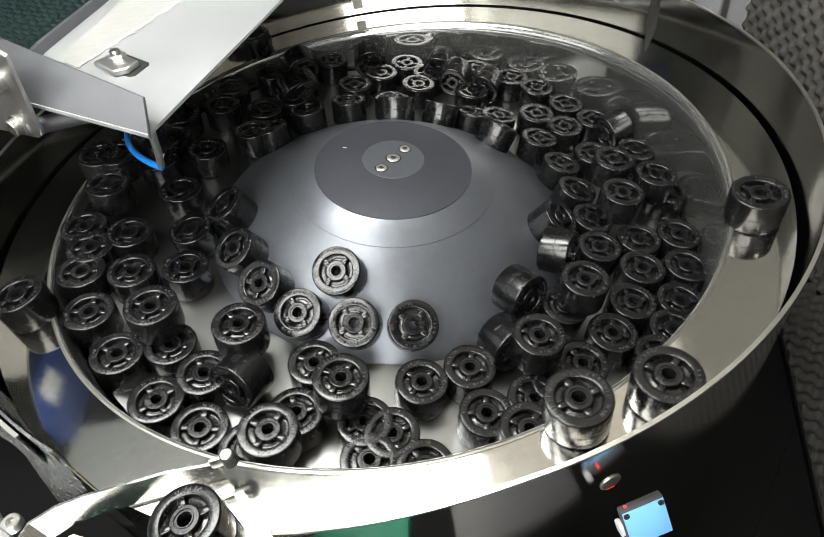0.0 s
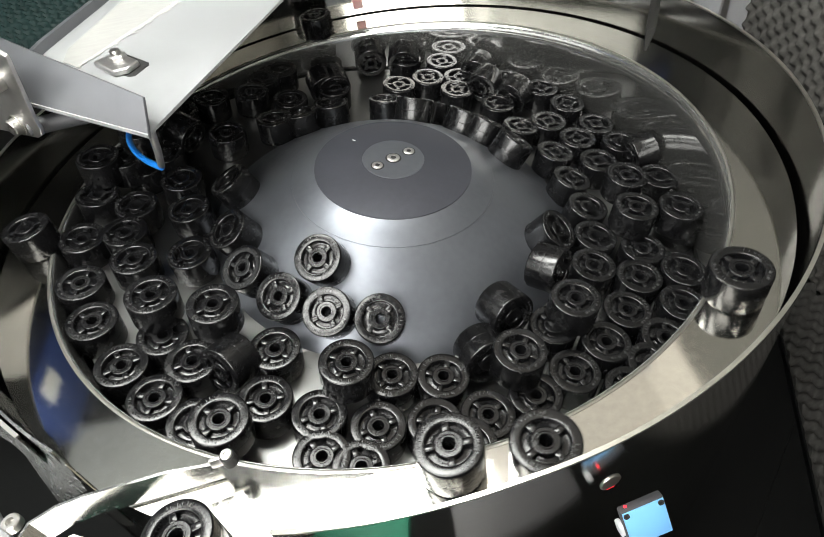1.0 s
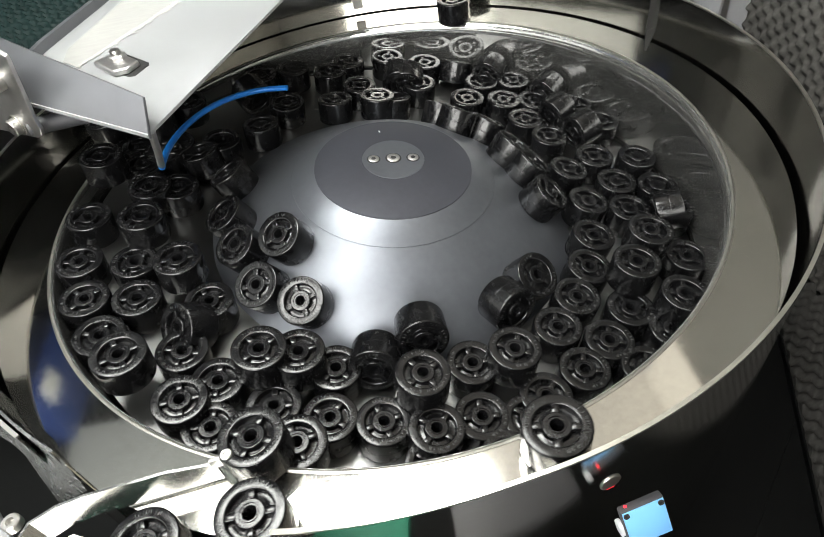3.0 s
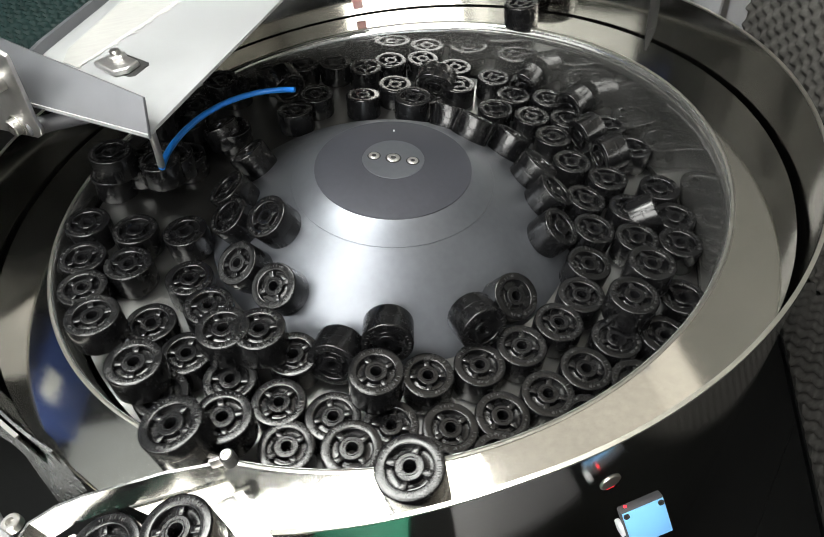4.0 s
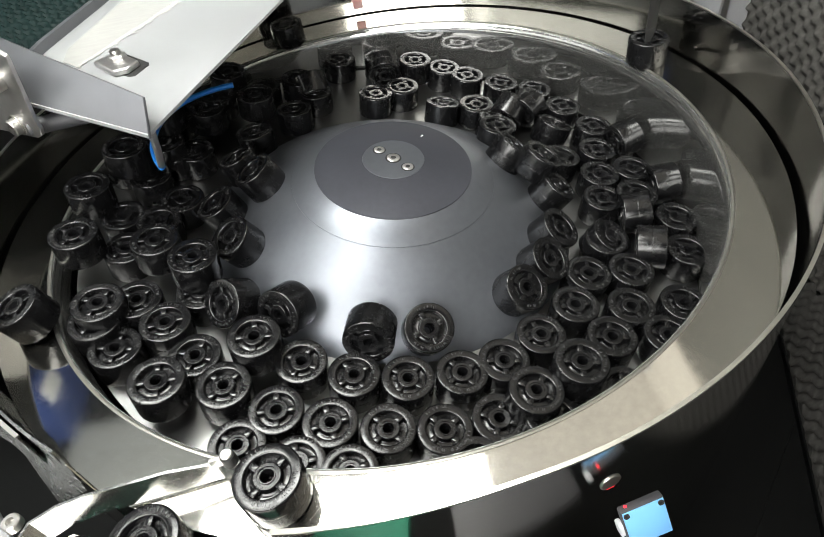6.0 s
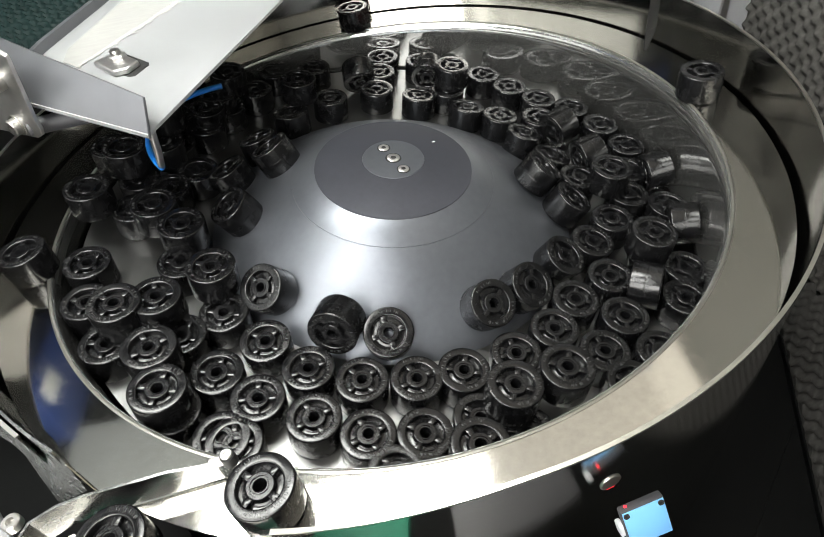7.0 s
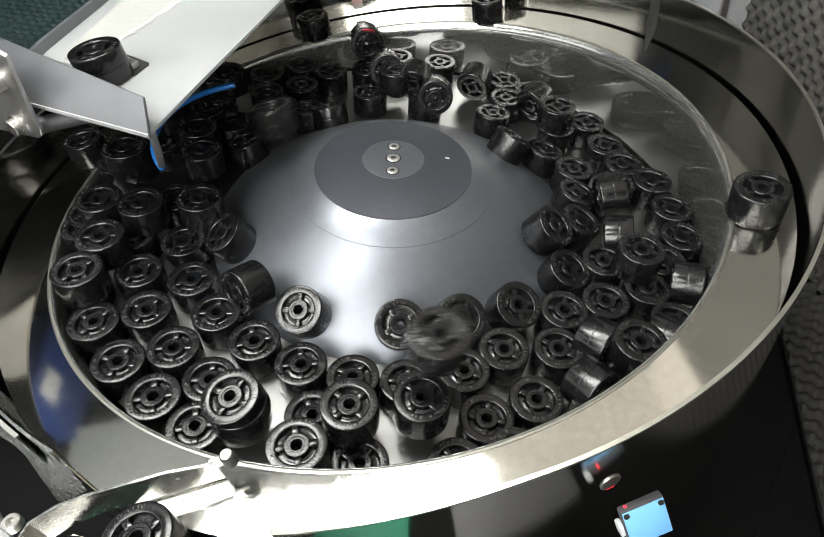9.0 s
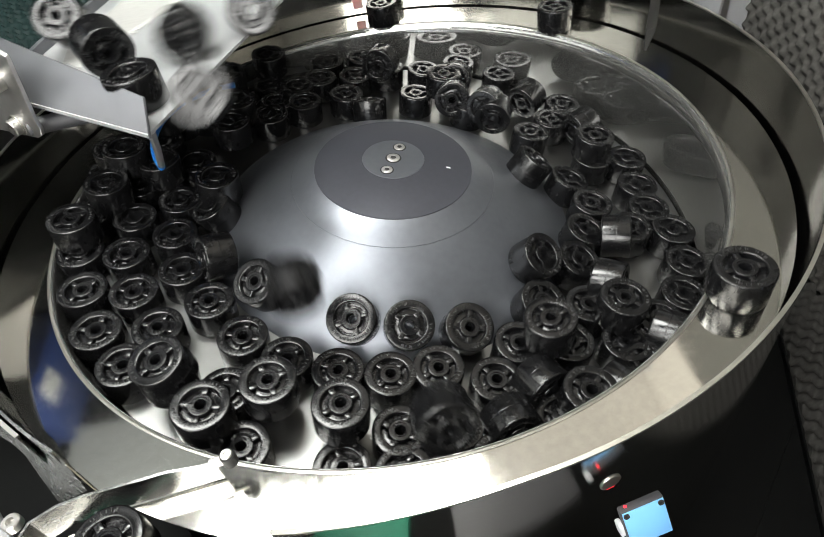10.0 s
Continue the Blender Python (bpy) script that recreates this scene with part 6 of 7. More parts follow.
    ride(wheels[87], 49, [(0,310,64.4,30,78),(0.5,310,57.9,30,78),(1,310,55.4,30,78),(1.5,310,51.9,30,78),(2,310,46.4,30,78),(2.5,310,37.9,30,78),(3.25,310,30.1,30,78),(4,307,20.9,30,78),(4.5,301,12.2,30,78),(5,297,3.4,30,78),(5.5,292,-5.3,30,78),(6.25,294,-14.3,30,78),(7,296,-22.6,30,78),(7.5,296,-31.6,30,78),(8,295,-39.7,30,78),(8.5,295,-47.8,30,78),(9,294,-54.0,30,78),(9.5,297,-62.1,30,78),(10,295,-69.7,30,78)])
    ride(wheels[88], 4, [(0,310,72,16,0),(0.5,310,65.5,16,0),(1,310,63,16,0),(1.5,310,59.5,16,0),(2,310,54,16,0),(2.5,310,45.5,16,0),(3.25,310,37.7,16,0),(4,308,28.4,16,0),(4.5,303,19.8,16,0),(5,301,10.9,16,0),(5.5,300,2.4,16,0),(6.25,300,-11.1,32,0),(7,299,-24.7,48,0),(7.5,307,-32.7,48,0),(8,316,-40.3,48,0),(8.5,324,-47.5,48,0),(9,328,-53.3,48,0),(9.5,332,-60,48,0),(10,334,-66.7,48,0)])
    ride(wheels[89], 36, [(0,348,88.6,30,78),(0.5,348,82.1,30,78),(1,348,79.6,30,78),(1.5,348,76.1,30,78),(2,348,70.6,30,78),(2.5,348,62.1,30,78),(3.25,348,54.2,30,78),(4,348,46.3,30,78),(4.5,348,38.5,30,78),(5,348,29.8,30,78),(5.5,346,21.5,30,78),(6.25,346,12.1,30,78),(7,346,2.7,30,78),(7.5,346,-6.6,30,78),(8,345,-15.3,30,78),(8.5,345,-23.7,30,78),(9,345,-31.0,30,78),(9.5,343,-38.8,30,78),(10,343,-43.9,30,78)])
    ride(wheels[90], 41, [(0,343,126.4,16,0),(0.5,343,119.9,16,0),(1,343,117.4,16,0),(1.5,343,113.9,16,0),(2,343,108.4,16,0),(2.5,343,99.9,16,0),(3.25,343,92.0,16,0),(4,340,83.0,16,0),(4.5,334,75.1,16,0),(5,329,67.1,16,0),(5.5,324,58.7,16,0),(6.25,322,48.4,16,0),(7,318,39.6,16,0),(7.5,311,30.7,16,0),(8,312,21.8,16,0),(8.5,313,13.0,16,0),(9,312,6.6,16,0),(9.5,312,-1.4,16,0),(10,312,-9.4,16,0)])
    ride(wheels[91], 20, [(0,347,141.0,16,0),(0.5,347,134.5,16,0),(1,347,132.0,16,0),(1.5,347,128.5,16,0),(2,347,123.0,16,0),(2.5,347,114.5,16,0),(3.25,347,106.7,16,0),(4,344,97.8,16,0),(4.5,339,90.1,16,0),(5,335,82.1,16,0),(5.5,330,74.1,16,0),(6.25,331,65.8,16,0),(7,332,57.5,16,0),(7.5,326,49.4,16,0),(8,326,41.1,16,0),(8.5,325,32.7,16,0),(9,325,24.6,16,0),(9.5,325,16.6,16,0),(10,325,8.6,16,0)])
    ride(wheels[92], 32, [(0,354,149.4,16,0),(0.5,354,142.9,16,0),(1,354,140.4,16,0),(1.5,354,136.9,16,0),(2,354,131.4,16,0),(2.5,354,122.9,16,0),(3.25,354,115.0,16,0),(4,354,106.0,16,0),(4.5,353,98.3,16,0),(5,350,90.6,16,0),(5.5,345,82.5,16,0),(6.25,314,73.5,32,0),(7,282,64.4,48,0),(7.5,276,55.3,48,0),(8,277,45.8,48,0),(8.5,278,36.4,48,0),(9,278,28.2,48,0),(9.5,278,20.2,48,0),(10,278,12.2,48,0)])
    ride(wheels[93], 10, [(0,341,-93,16,0),(0.5,341,-99.5,16,0),(1,341,-102,16,0),(1.5,341,-105.5,16,0),(2,341,-111,16,0),(2.5,341,-119.5,16,0),(3.25,341,-127.4,16,0),(4,341,-135.3,16,0),(4.5,342,-143.6,16,0),(5,343,-152.5,16,0),(5.5,350,-161.1,16,0),(6.25,348,-146.3,34,0),(7,347,-132.7,48,0),(7.5,344,-139.2,48,0),(8,346,-147.2,48,0),(8.5,347,-155.2,48,0),(9,347,-162.5,48,0),(9.5,344,-169.6,48,0),(10,354,-175.7,48,0)])
    ride(wheels[94], 31, [(0,238,135.4,16,8),(0.5,238,128.9,16,8),(1,238,126.4,16,8),(1.5,238,122.9,16,8),(2,238,117.4,16,8),(2.5,238,108.9,16,8),(3.25,238,101.0,16,8),(4,238,93.1,16,8),(4.5,234,85.2,16,10),(5,231,77.4,16,12),(5.5,225,68.6,17,15),(6.25,230,62.3,16,12),(7,232,55.1,16,11),(7.5,226,45.8,17,15),(8,225,37.0,17,16),(8.5,227,27.8,16,14),(9,227,19.8,16,14),(9.5,227,11.8,16,14),(10,227,3.8,16,14)])
    ride(wheels[95], 15, [(0,269,125.3,16,0),(0.5,269,118.8,16,0),(1,269,116.3,16,0),(1.5,269,112.8,16,0),(2,269,107.3,16,0),(2.5,269,98.8,16,0),(3.25,269,91.0,16,0),(4,267,81.8,16,0),(4.5,259,74.0,16,0),(5,255,66.2,16,0),(5.5,251,58.0,16,0),(6.25,246,51.0,16,2),(7,240,43.0,16,6),(7.5,234,33.3,16,10),(8,235,24.7,16,9),(8.5,235,15.8,16,9),(9,243,7.9,16,4),(9.5,243,-0.1,16,4),(10,243,-8.1,16,4)])
    ride(wheels[96], 22, [(0,287,112.7,30,78),(0.5,287,106.2,30,78),(1,287,103.7,30,78),(1.5,287,100.2,30,78),(2,287,94.7,30,78),(2.5,287,86.2,30,78),(3.25,287,78.3,30,78),(4,287,70.4,30,78),(4.5,281,63.3,30,78),(5,274,56.0,30,78),(5.5,268,48.2,30,78),(6.25,271,40.8,23,39),(7,278,33.8,16,0),(7.5,275,24.5,16,0),(8,276,15.7,16,0),(8.5,277,7.5,16,0),(9,284,-0.6,16,0),(9.5,284,-8.6,16,0),(10,284,-16.6,16,0)])
    ride(wheels[97], 70, [(0,150,80.8,61,33),(0.5,150,74.3,61,33),(1,150,71.8,61,33),(1.5,150,68.3,61,33),(2,150,62.8,61,33),(2.5,150,54.3,61,33),(3.25,150,46.4,61,33),(4,150,38.5,61,33),(4.5,146,27.4,64,33),(5,146,17,65,33),(5.5,152,8.8,61,33),(6.25,205,2,60,16),(7,268,-2,48,0),(7.5,276,-10,48,0),(8,282,-18,48,0),(8.5,286,-26,48,0),(9,288,-31,48,0),(9.5,290,-38,48,0),(10,292,-46,48,0)])
    ride(wheels[98], 9, [(0,345,-42.2,16,0),(0.5,345,-48.6,16,0),(1,345,-51.2,16,0),(1.5,345,-55.4,16,0),(2,345,-48.9,16,0),(2.5,345,-60.4,16,0),(3.25,345,-74.3,16,0),(4,345,-82.2,16,0),(4.5,345,-89.7,16,0),(5,345,-97.2,16,0),(5.5,345,-104.7,16,0),(6.25,345,-114,16,0),(7,345,-122.7,16,0),(7.5,346,-130.5,16,0),(8,347,-138.6,16,0),(8.5,349,-146.8,16,0),(9,350,-155.2,16,0),(9.5,352,-163.9,16,0),(10,354,-172.8,16,0)])
    ride(wheels[99], 63, [(0,346,-48.9,16,0),(0.5,346,-55.4,16,0),(1,346,-57.9,16,0),(1.5,346,-61.4,16,0),(2,346,-66.9,16,0),(2.5,346,-75.4,16,0),(3.25,346,-83.2,16,0),(4,346,-91.1,16,0),(4.5,346,-98.6,16,0),(5,346,-106.1,16,0),(5.5,346,-113.6,16,0),(6.25,346,-123.0,16,0),(7,346,-131.7,16,0),(7.5,348,-139.7,16,0),(8,349,-148.1,16,0),(8.5,351,-156.6,16,0),(9,352,-165.1,16,0),(9.5,355,-174.0,16,0),(10,355,-182.6,16,0)])
    ride(wheels[100], 14, [(0,285,110.3,30,78),(0.5,285,103.8,30,78),(1,285,101.3,30,78),(1.5,285,97.8,30,78),(2,285,92.3,30,78),(2.5,285,83.8,30,78),(3.25,285,75.9,30,78),(4,285,68.1,30,78),(4.5,285,60.6,30,78),(5,285,53.1,30,78),(5.5,285,45.6,30,78),(6.25,285,36.2,30,78),(7,284,27.0,30,78),(7.5,278,18.3,30,78),(8,275,10.1,30,78),(8.5,272,1.9,30,78),(9,270,-5.2,30,78),(9.5,268,-12.8,30,78),(10,265,-21.1,30,78)])
    ride(wheels[101], 66, [(0,320,132.3,16,0),(0.5,320,125.8,16,0),(1,320,123.3,16,0),(1.5,320,119.8,16,0),(2,320,114.3,16,0),(2.5,320,105.8,16,0),(3.25,320,98.0,16,0),(4,320,90.1,16,0),(4.5,320,82.6,16,0),(5,320,75.1,16,0),(5.5,320,67.6,16,0),(6.25,320,58.2,16,0),(7,320,48.8,16,0),(7.5,312,40.2,16,0),(8,312,31.6,16,0),(8.5,311,23.1,16,0),(9,312,14.6,16,0),(9.5,312,6.6,16,0),(10,312,-1.4,16,0)])
    ride(wheels[102], 57, [(0,263,150.3,16,0),(0.5,263,143.8,16,0),(1,263,141.3,16,0),(1.5,263,137.8,16,0),(2,263,132.3,16,0),(2.5,263,123.8,16,0),(3.25,263,115.9,16,0),(4,263,108.0,16,0),(4.5,263,100.5,16,0),(5,263,93.0,16,0),(5.5,263,85.5,16,0),(6.25,263,76.2,16,0),(7,268,64.7,16,0),(7.5,269,55.3,16,0),(8,275,45.1,16,0),(8.5,281,35.1,16,0),(9,280,27.1,16,0),(9.5,280,19.1,16,0),(10,280,11.1,16,0)])
    ride(wheels[103], 19, [(0,313,155.9,30,78),(0.5,313,149.4,30,78),(1,313,146.9,30,78),(1.5,313,143.4,30,78),(2,313,137.9,30,78),(2.5,313,129.4,30,78),(3.25,313,121.5,30,78),(4,313,113.6,30,78),(4.5,313,106.1,30,78),(5,313,98.6,30,78),(5.5,313,91.1,30,78),(6.25,313,81.8,30,78),(7,313,72.4,30,78),(7.5,313,64.4,30,78),(8,313,56.0,30,78),(8.5,311,47.7,30,78),(9,311,39.7,30,78),(9.5,311,31.7,30,78),(10,311,23.7,30,78)])
    ride(wheels[104], 64, [(0,230,114.3,16,12),(0.5,230,107.8,16,12),(1,230,105.3,16,12),(1.5,230,101.8,16,12),(2,230,96.3,16,12),(2.5,230,87.8,16,12),(3.25,230,80.0,16,12),(4,230,72.1,16,12),(4.5,230,64.6,16,12),(5,230,57.1,16,12),(5.5,230,49.6,16,12),(6.25,230,40.2,16,12),(7,231,30.8,16,12),(7.5,227,21.3,16,14),(8,228,12.6,16,14),(8.5,229,4.0,16,13),(9,228,-3.2,16,14),(9.5,226,-11.5,17,14),(10,229,-19.9,16,13)])
    ride(wheels[105], 8, [(0,335,172.1,36,0),(0.5,335,165.6,36,0),(1,335,163.1,36,0),(1.5,335,159.6,36,0),(2,335,154.1,36,0),(2.5,335,145.6,36,0),(3.25,334,137.7,41,0),(4,332,129.9,45,0),(4.5,332,128.0,48,0),(5,331,128.0,51,0),(5.5,330,128.0,54,0),(6.25,330,128.0,54,0),(7,330,128.0,54,0),(7.5,330,128.0,54,0),(8,330,128.0,54,0),(8.5,330,128.0,54,0),(9,330,128.0,54,0),(9.5,330,128.0,54,0),(10,330,128.0,54,0)])
    ride(wheels[106], 8, [(0,355,180.5,16,0),(0.5,355,174.0,16,0),(1,355,171.5,16,0),(1.5,355,168.0,16,0),(2,355,162.5,16,0),(2.5,355,154.0,16,0),(3.25,345,146.1,20,0),(4,336,138.3,25,0),(4.5,330,133.5,28,0),(5,324,133.5,31,0),(5.5,318,133.5,34,0),(6.25,318,133.5,34,0),(7,318,133.5,34,0),(7.5,318,133.5,34,0),(8,318,133.5,34,0),(8.5,318,133.5,34,0),(9,318,133.5,34,0),(9.5,318,133.5,34,0),(10,318,133.5,34,0)])
    ride(wheels[107], 71, [(0,344,186.4,16,0),(0.5,344,179.9,16,0),(1,309,183.4,16,0),(1.5,304,180.6,16,0),(2,304,175.2,16,0),(2.5,344,161.4,16,0),(3.25,334,153.5,20,0),(4,325,145.7,25,0),(4.5,319,139,28,0),(5,312,139,31,0),(5.5,306,139,34,0),(6.25,306,139,34,0),(7,306,139,34,0),(7.5,306,139,34,0),(8,306,139,34,0),(8.5,306,139,34,0),(9,306,139,34,0),(9.5,306,139,34,0),(10,306,139,34,0)])
    ride(wheels[108], 12, [(0,304,183.8,16,0),(0.5,304,177.3,16,0),(1,304,174.8,16,0),(1.5,304,171.3,16,0),(2,304,165.8,16,0),(2.5,304,157.3,16,0),(3.25,310,149.4,20,0),(4,317,144.5,25,0),(4.5,321,144.5,28,0),(5,326,144.5,31,0),(5.5,330,144.5,34,0),(6.25,330,144.5,34,0),(7,330,144.5,34,0),(7.5,330,144.5,34,0),(8,330,144.5,34,0),(8.5,330,144.5,34,0),(9,330,144.5,34,0),(9.5,330,144.5,34,0),(10,330,144.5,34,0)])
    ride(wheels[109], 20, [(0,338,164.9,48,0),(0.5,338,158.4,48,0),(1,338,155.9,48,0),(1.5,338,152.4,48,0),(2,338,150.0,48,0),(2.5,338,150.0,48,0),(3.25,333,150.0,52,0),(4,328,150.0,57,0),(4.5,325,150.0,60,0),(5,321,150.0,63,0),(5.5,318,150.0,66,0),(6.25,318,150.0,66,0),(7,318,150.0,66,0),(7.5,318,150.0,66,0),(8,318,150.0,66,0),(8.5,318,150.0,66,0),(9,318,150.0,66,0),(9.5,318,150.0,66,0),(10,318,150.0,66,0)])
    ride(wheels[110], 59, [(0,311,158.1,16,0),(0.5,311,155.5,16,0),(1,311,155.5,16,0),(1.5,311,155.5,16,0),(2,311,155.5,16,0),(2.5,311,155.5,16,0),(3.25,310,155.5,20,0),(4,309,155.5,25,0),(4.5,308,155.5,28,0),(5,307,155.5,31,0),(5.5,306,155.5,34,0),(6.25,306,155.5,34,0),(7,306,155.5,34,0),(7.5,306,155.5,34,0),(8,306,155.5,34,0),(8.5,306,155.5,34,0),(9,306,155.5,34,0),(9.5,306,155.5,34,0),(10,306,155.5,34,0)])
    ride(wheels[111], 32, [(0,322,148.7,16,0),(0.5,322,161.0,16,0),(1,322,161.0,16,0),(1.5,322,161.0,16,0),(2,322,161.0,16,0),(2.5,322,161.0,16,0),(3.25,324,161.0,20,0),(4,326,161.0,25,0),(4.5,327,161.0,28,0),(5,329,161.0,31,0),(5.5,330,161.0,34,0),(6.25,330,161.0,34,0),(7,330,161.0,34,0),(7.5,330,161.0,34,0),(8,330,161.0,34,0),(8.5,330,161.0,34,0),(9,330,161.0,34,0),(9.5,330,161.0,34,0),(10,330,161.0,34,0)])
    ride(wheels[112], 15, [(0,356,165.7,48,0),(0.5,356,166.5,48,0),(1,356,166.5,48,0),(1.5,356,166.5,48,0),(2,356,166.5,48,0),(2.5,356,166.5,48,0),(3.25,347,166.5,52,0),(4,337,166.5,57,0),(4.5,331,166.5,60,0),(5,324,166.5,63,0),(5.5,318,166.5,66,0),(6.25,318,166.5,66,0),(7,318,166.5,66,0),(7.5,318,166.5,66,0),(8,318,166.5,66,0),(8.5,318,166.5,66,0),(9,318,166.5,66,0),(9.5,318,166.5,66,0),(10,318,166.5,66,0)])
    ride(wheels[113], 22, [(0,345,-4,16,0),(0.5,345,-11,16,0),(1,345,-13.5,16,0),(1.5,345,-18.5,16,0),(2,345,-24,16,0),(2.5,345,-32,16,0),(3.25,345,-47,16,0),(4,345,-56,16,0),(4.5,345,-63.2,16,0),(5,345,-71.4,16,0),(5.5,345,-78.8,16,0),(6.25,345,-88,16,0),(7,345,-97,16,0),(7.5,345,-113.5,16,0),(8,345,-112.5,16,0),(8.5,345,-120,16,0),(9,347,-127.2,16,0),(9.5,347,-135.6,16,0),(10,347,-144.1,16,0)])
    circle(rim_wheels[0], 0, [(0,401,-64.3),(0.5,400,-71.5),(1,399,-79.3),(1.5,398,-87.2),(2,398,-94.9),(2.5,399,-101.6),(3,420,-107.9),(3.8,437,-113.8),(4,439,-114.0),(4.5,442,-114.4),(5,445,-114.8),(5.5,448,-115.3),(6.3,452,-117.3),(7,457,-119.3),(7.5,462,-119.9),(8,471,-120.7),(8.5,479,-121.5),(9,486,-121.6),(9.5,492,-121.8),(10,499,-121.9)])
    circle(rim_wheels[1], 23, [(0,431,-113.7),(0.5,437,-113.7),(1,442,-113.7),(1.5,444,-113.8),(2,446,-113.9),(2.5,449,-115.0),(3.2,454,-116.8),(4,463,-119.2),(4.5,466,-119.5),(5,469,-119.8),(5.67,479,-120.5),(6.33,489,-121.2),(7,499,-121.9),(7.6,501,-121.9),(8.2,503,-121.8),(8.8,504,-121.8),(9.4,506,-121.8),(10,508,-121.8)])
    circle(rim_wheels[2], 46, [(0,390,-30.6),(0.5,391,-37.7),(1,391,-45.7),(1.5,392,-53.8),(2,393,-61.3),(2.5,392,-69.8),(3,392,-77.5),(3.5,391,-85.2),(4,391,-92.9),(4.5,391,-101.0),(5,391,-107.2),(5.5,391,-107.2),(6,394,-107.4),(6.5,398,-107.6),(7,401,-107.8),(7.5,416,-109.9),(8,441,-115.3),(8.5,446,-116.0),(9,450,-117.1),(9.5,454,-118.2),(10,458,-119.4)])
    circle(rim_wheels[3], 69, [(0,380,-73.7),(0.5,380,-80.9),(1,380,-88.6),(1.5,380,-96.6),(2,380,-104.3),(2.5,368,-107.6),(3.2,366,-112.3),(3.8,366,-118.0),(4,371,-121.3),(4.5,375,-130.1,10),(5,382,-139.6,26),(5.5,388,-148.4,24),(5.6,388,-150.5,22),(6.23,388,-159.2,8),(6.87,388,-167.9),(7.5,388,-176.5),(8.12,389,-186.5),(8.75,389,-196.5),(9.38,390,-206.5),(10,390,-216.5)])
    circle(rim_wheels[4], 92, [(0,390,-159.8),(0.5,390,-167.7),(1,390,-175.7),(1.5,390,-183.6),(2,390,-191.6),(2.5,390,-199.5),(3,390,-207.5),(3.5,390,-215.4),(4,390,-223.4),(4.5,390,-231.3),(5,390,-239.3),(5.5,390,-247.2),(6,390,-255.2),(6.5,390,-263.1),(7,390,-271.1),(7.5,390,-279.0),(8,390,-287.0),(8.5,390,-294.9),(9,390,-302.9),(9.5,390,-310.8),(10,390,-318.8)])
    circle(rim_wheels[5], 115, [(0,392,112.6),(0.5,393,105.6),(1,391,97.7),(1.5,384,89.6),(2,379,81.7),(2.5,381,73.1),(3,382,65.0),(3.5,383,56.9),(4,383,48.8),(4.5,387,41.0),(5,387,32.9),(5.5,387,24.8),(6,388,17.4),(6.5,390,10.0),(7,391,2.6),(7.5,389,-6.4),(8,391,-14.2),(8.5,392,-22.0),(9,392,-29.5),(9.5,392,-37.3),(10,393,-45.4)])
    circle(rim_wheels[6], 138, [(0,345,142.0),(0.7,345,142.0),(1.4,345,142.0),(2.1,345,142.0),(2.8,345,142.0),(3.5,345,142.0),(4.2,345,142.0),(4.9,345,142.0),(5.6,345,142.0),(6.3,345,142.0),(7,365,133.0),(7.5,378,125.0),(8,390,117.0),(8.7,390,102.8),(9,390,98.4),(9.5,390,90.0),(10,390,82.1)])
    tumble(dropped[0], [(0,-120.6,496.1,172,0,0,0),(7.6,-120.6,496.1,172,0,0,0),(7.8,-110.7,301.6,172,0,0,-20),(8,-263.9,45.2,171.5,0,0,-40),(8.2,-244.9,13.2,171.5,0,0,-50),(9.3,-244.9,13.2,171.5,0,0,-50),(9.6,-231,7.2,171.5,0,0,-56),(9.8,-207.8,-18.2,171.5,0,0,-70),(10,-200.4,-51.3,171.5,0,0,-80)])
    tumble(dropped[1], [(0,-163.7,530.3,172,0,0,0),(7.7,-163.7,530.3,172,0,0,0),(7.8,-56.7,233.7,172,80,0,0),(8,-152.8,-76.5,185,70,20,0),(8.1,-75.6,-142.9,75,60,50,20),(8.2,-91.3,-113.3,55,50,75,30),(8.3,-96.3,-229.6,20,20,50,40),(8.4,-108,-305.2,-3.7,0,20,40),(8.6,-132.6,-276.5,-8.8,0,0,40),(8.7,-139.1,-273,-7.7,5,-6,40),(9,-156,-285,-5.7,5,-6,35),(9.5,-185.3,-270.8,-0.8,5,-6,28),(10,-218.7,-240.6,5.6,5,-6,20)])
    tumble(dropped[2], [(0,-206.7,564.5,172,0,0,0),(8.2,-206.7,564.5,172,0,0,0),(8.3,-80.2,252.4,172,10,70,0),(8.5,-141.7,-32.4,190,40,60,0),(8.6,-91.7,-96.5,70,70,40,0),(8.7,-105.8,-103.8,55,100,30,0),(8.8,-131.4,-272.5,20,130,20,0),(8.9,-51.7,-300.9,20,160,10,0),(9,18.7,-283.1,20,190,10,0),(9.1,80.9,-291.2,10,230,10,0),(9.2,102.5,-283.3,0,270,5,0),(9.3,112.2,-277.9,-10,320,0,0),(9.5,115.4,-238.9,-33.8,360,0,0),(9.8,140.7,-228.3,-47.2,360,0,0),(10,128.5,-242,-46,360,0,0)])
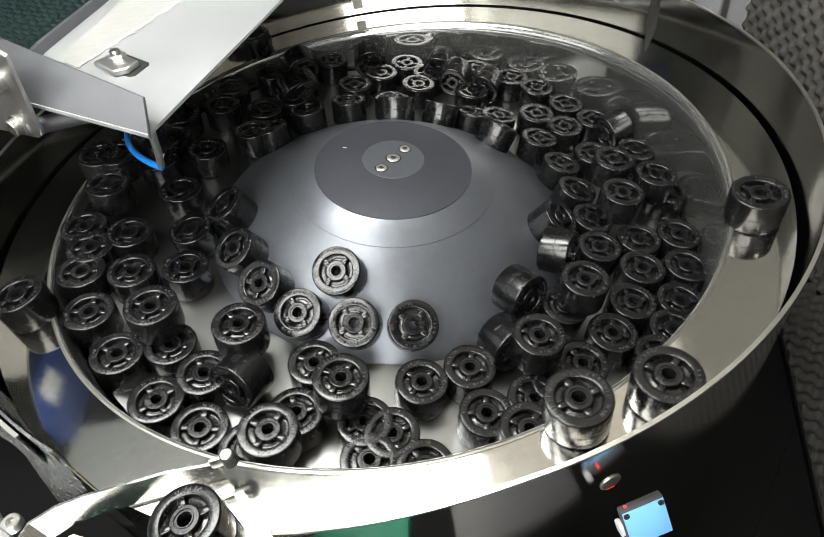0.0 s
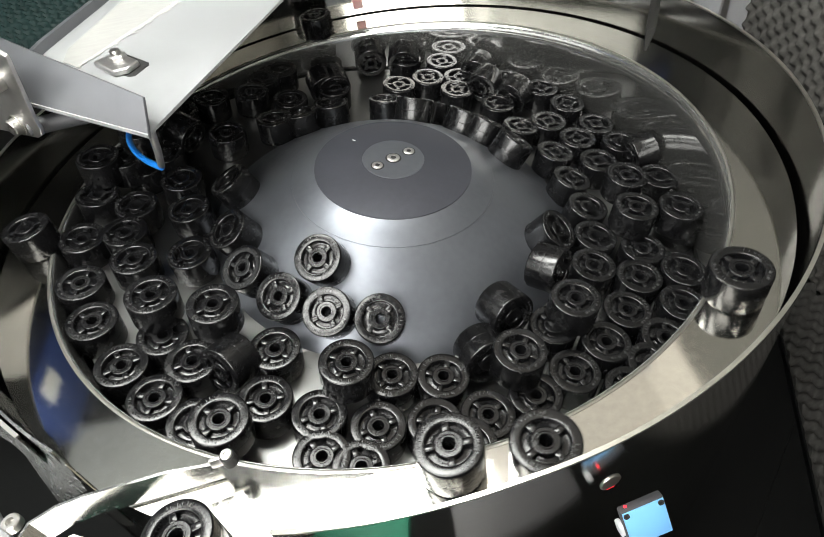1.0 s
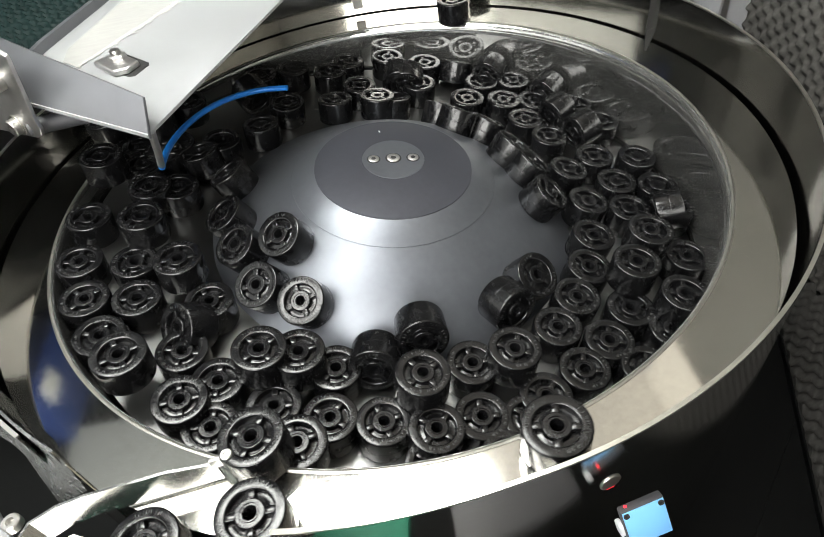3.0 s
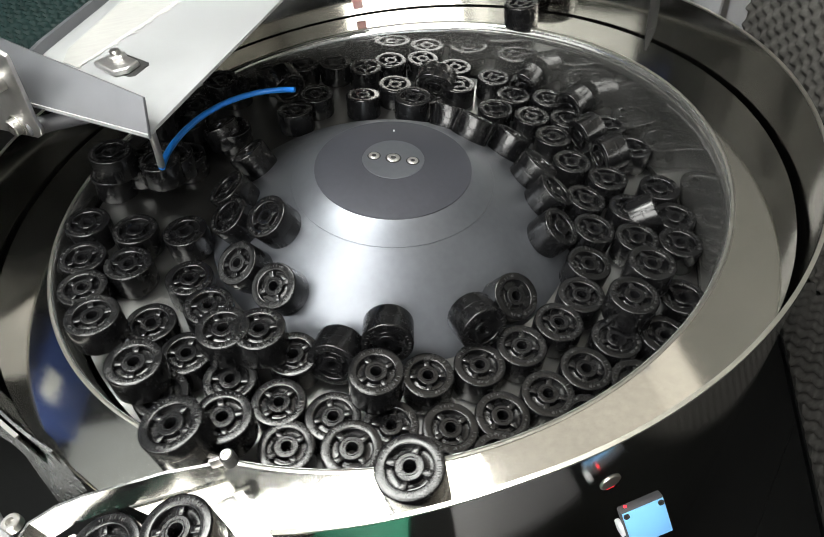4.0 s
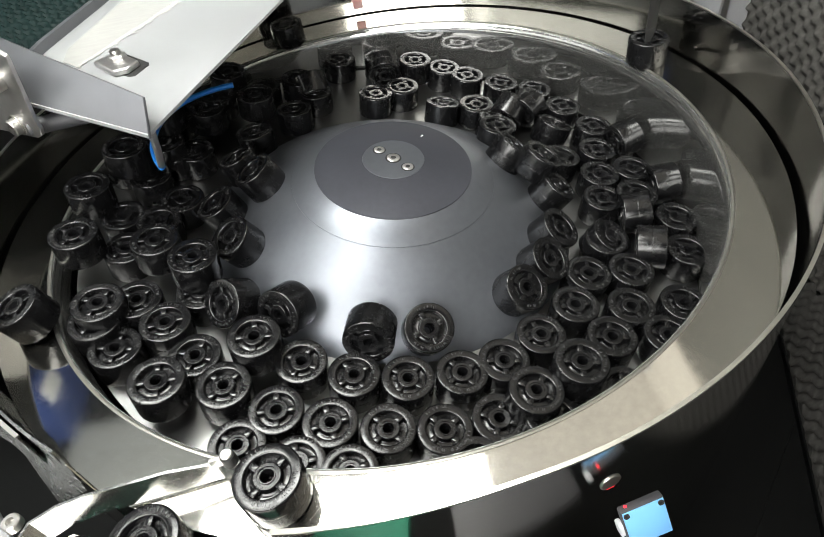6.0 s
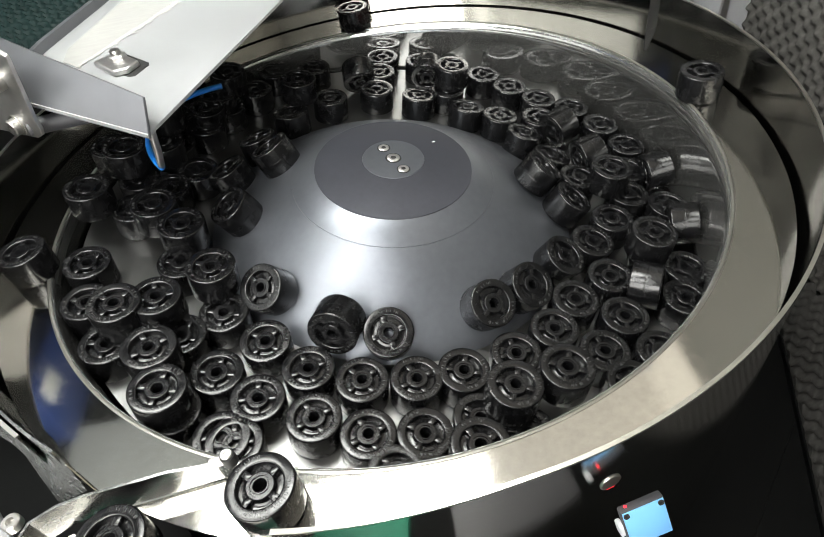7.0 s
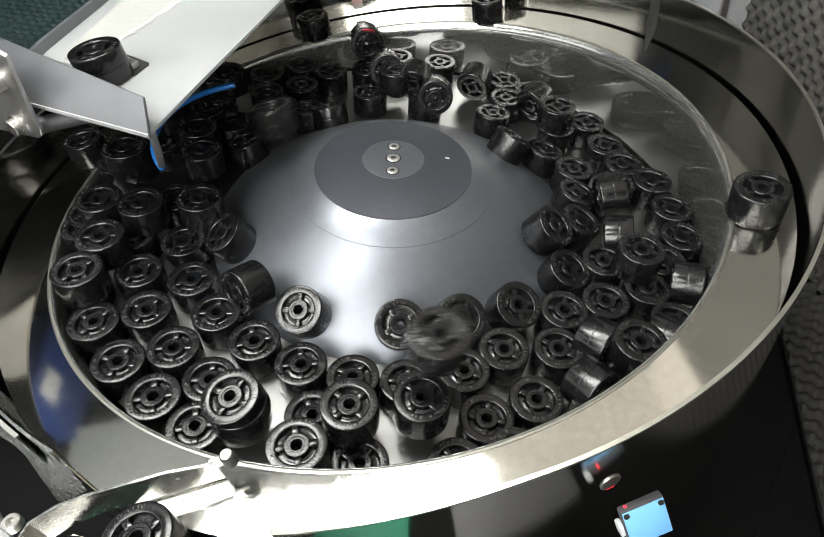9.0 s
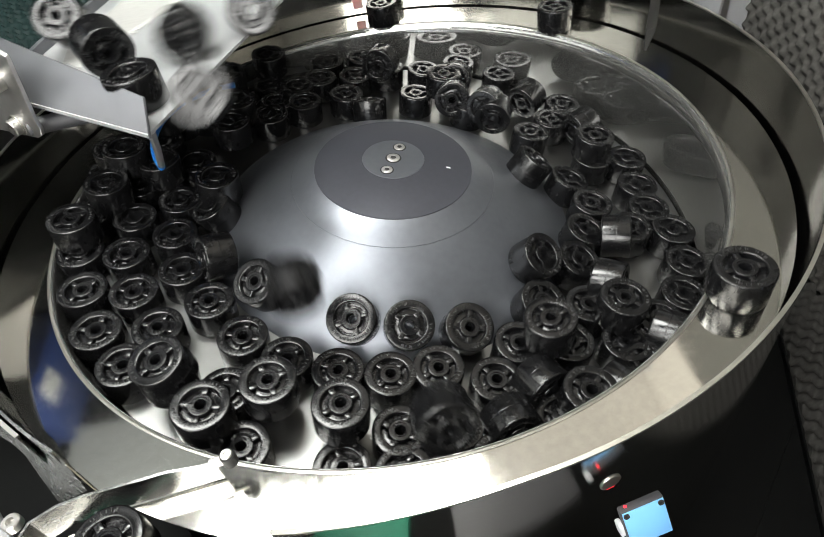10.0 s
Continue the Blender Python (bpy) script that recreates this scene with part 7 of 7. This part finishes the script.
    tumble(dropped[3], [(0,-249.8,598.7,172,0,0,0),(8.4,-249.8,598.7,172,0,0,0),(8.6,-55.1,282.3,172,60,0,0),(8.7,-188.4,19.7,200,80,20,0),(8.8,-135.2,-35.3,190,110,10,0),(8.9,-90.7,32.7,70,140,0,0),(9,-109.9,64.1,50,170,0,0),(9.1,-153.3,-23.1,30,200,0,0),(9.2,-142.7,-230.7,20,240,0,0),(9.3,-132.8,-243.1,0,260,0,0),(9.5,-85.5,-234.9,0,265,0,0),(9.7,-44,-240.2,0,265,0,0),(9.8,-23.7,-273.9,0,250,0,0),(10,11.1,-338,-5,250,20,0)])
    tumble(dropped[4], [(0,-97,545.8,172,0,0,0),(9.5,-97,545.8,172,0,0,0),(9.7,-55.1,282.3,172,0,20,0),(9.8,-169,-70.1,170,30,40,0),(9.9,-136.9,-96.8,80,60,50,0),(10,-94.6,-203.1,35,90,60,0)])
    tumble(dropped[5], [(0,-140,580,172,0,0,0),(8.1,-140,580,172,0,0,0),(8.2,-31.7,263.6,172,0,0,0),(8.2,-118.8,48.8,180,40,10,0),(8.3,-75.9,88.2,120,80,10,0),(8.5,7,194.1,40,90,30,0),(8.7,1.5,225.8,-6.2,90,40,0),(9,39.6,270.5,-20,80,20,-5),(9.5,90.9,275.7,-37.5,75,10,-13),(10,137.8,247.3,-45.7,75,10,-20)])
    tumble(dropped[6], [(0,-183.1,614.2,172,0,0,0),(7.9,-183.1,614.2,172,0,0,0),(8.1,-33.2,215.1,172,40,0,0),(8.2,5.1,250.3,60,80,10,0),(8.4,42.9,259.9,9.4,110,30,0),(8.7,49.5,274.3,-11.2,120,40,0),(9,77.5,235.7,-27.2,110,60,-5),(9.5,122.6,211.5,-45.1,100,60,-13),(10,173.7,149.9,-55.4,95,70,-20)])
    tumble(dropped[7], [(0,-226.2,648.4,172,0,0,0),(9.6,-226.2,648.4,172,0,0,0),(9.8,-117.8,332.1,172,0,0,0),(9.9,-326.8,136.2,190,20,0,0),(10,-293.3,95.2,190,50,0,0)])
    tumble(dropped[8], [(0,-73.3,595.4,172,0,0,0),(9.5,-73.3,595.4,172,0,0,0),(9.7,-94.3,313.4,172,60,0,0),(9.8,-261.9,10.7,190,90,0,0),(10,-233.3,6.3,190,100,0,30)])
    tumble(dropped[9], [(0,-116.4,629.6,172,0,0,0),(9.6,-116.4,629.6,172,0,0,0),(9.8,-38.7,294.1,172,20,0,0),(10,-140,-75.1,165,60,10,0)])
    tumble(dropped[10], [(0,-159.4,663.8,172,0,0,0),(9.7,-159.4,663.8,172,0,0,0),(9.8,-13.7,324,172,20,0,0),(10,-96.8,67.1,175,70,10,0)])
    tumble(dropped[11], [(0,-202.5,698.1,172,0,0,0),(9.7,-202.5,698.1,172,0,0,0),(9.8,-12.2,372.6,172,20,0,0),(10,-162,27.9,180,85,10,0)])
    tumble(dropped[12], [(0,-49.7,645.1,172,0,0,0),(8.1,-49.7,645.1,172,0,0,0),(8.2,-7.4,269.3,172,40,0,0),(8.4,-42.2,218.7,100,70,10,0),(8.6,-0.2,337.4,14.2,80,20,0),(9,18.9,338.9,-3.7,85,30,0),(9.6,5.5,281.9,-14.4,80,40,-20),(10,33.7,287,-18.4,80,40,-30)])
    tumble(dropped[13], [(0,-92.7,679.3,172,0,0,0),(8.2,-92.7,679.3,172,0,0,0),(8.3,-7.4,269.3,172,40,0,0),(8.5,-29.9,187.8,100,70,10,0),(8.7,40.4,247.2,-21.1,80,30,0),(9,49.6,256.7,-32.2,75,40,0),(9.6,93.4,221.9,-40.3,70,45,-16),(10,123.5,197,-45.8,70,45,-25)])
    tumble(dropped[14], [(0,-135.8,713.5,172,0,0,0),(8.2,-135.8,713.5,172,0,0,0),(8.4,-7.4,269.3,172,40,0,0),(8.6,-16.8,181.7,100,70,10,0),(8.8,79,199,-29,70,-30,0),(9,99.6,198.2,-37.2,75,-30,0),(9.6,128.2,181,-42.2,75,-30,-16),(10,165.8,163,-48.6,75,-30,-25)])


motions()
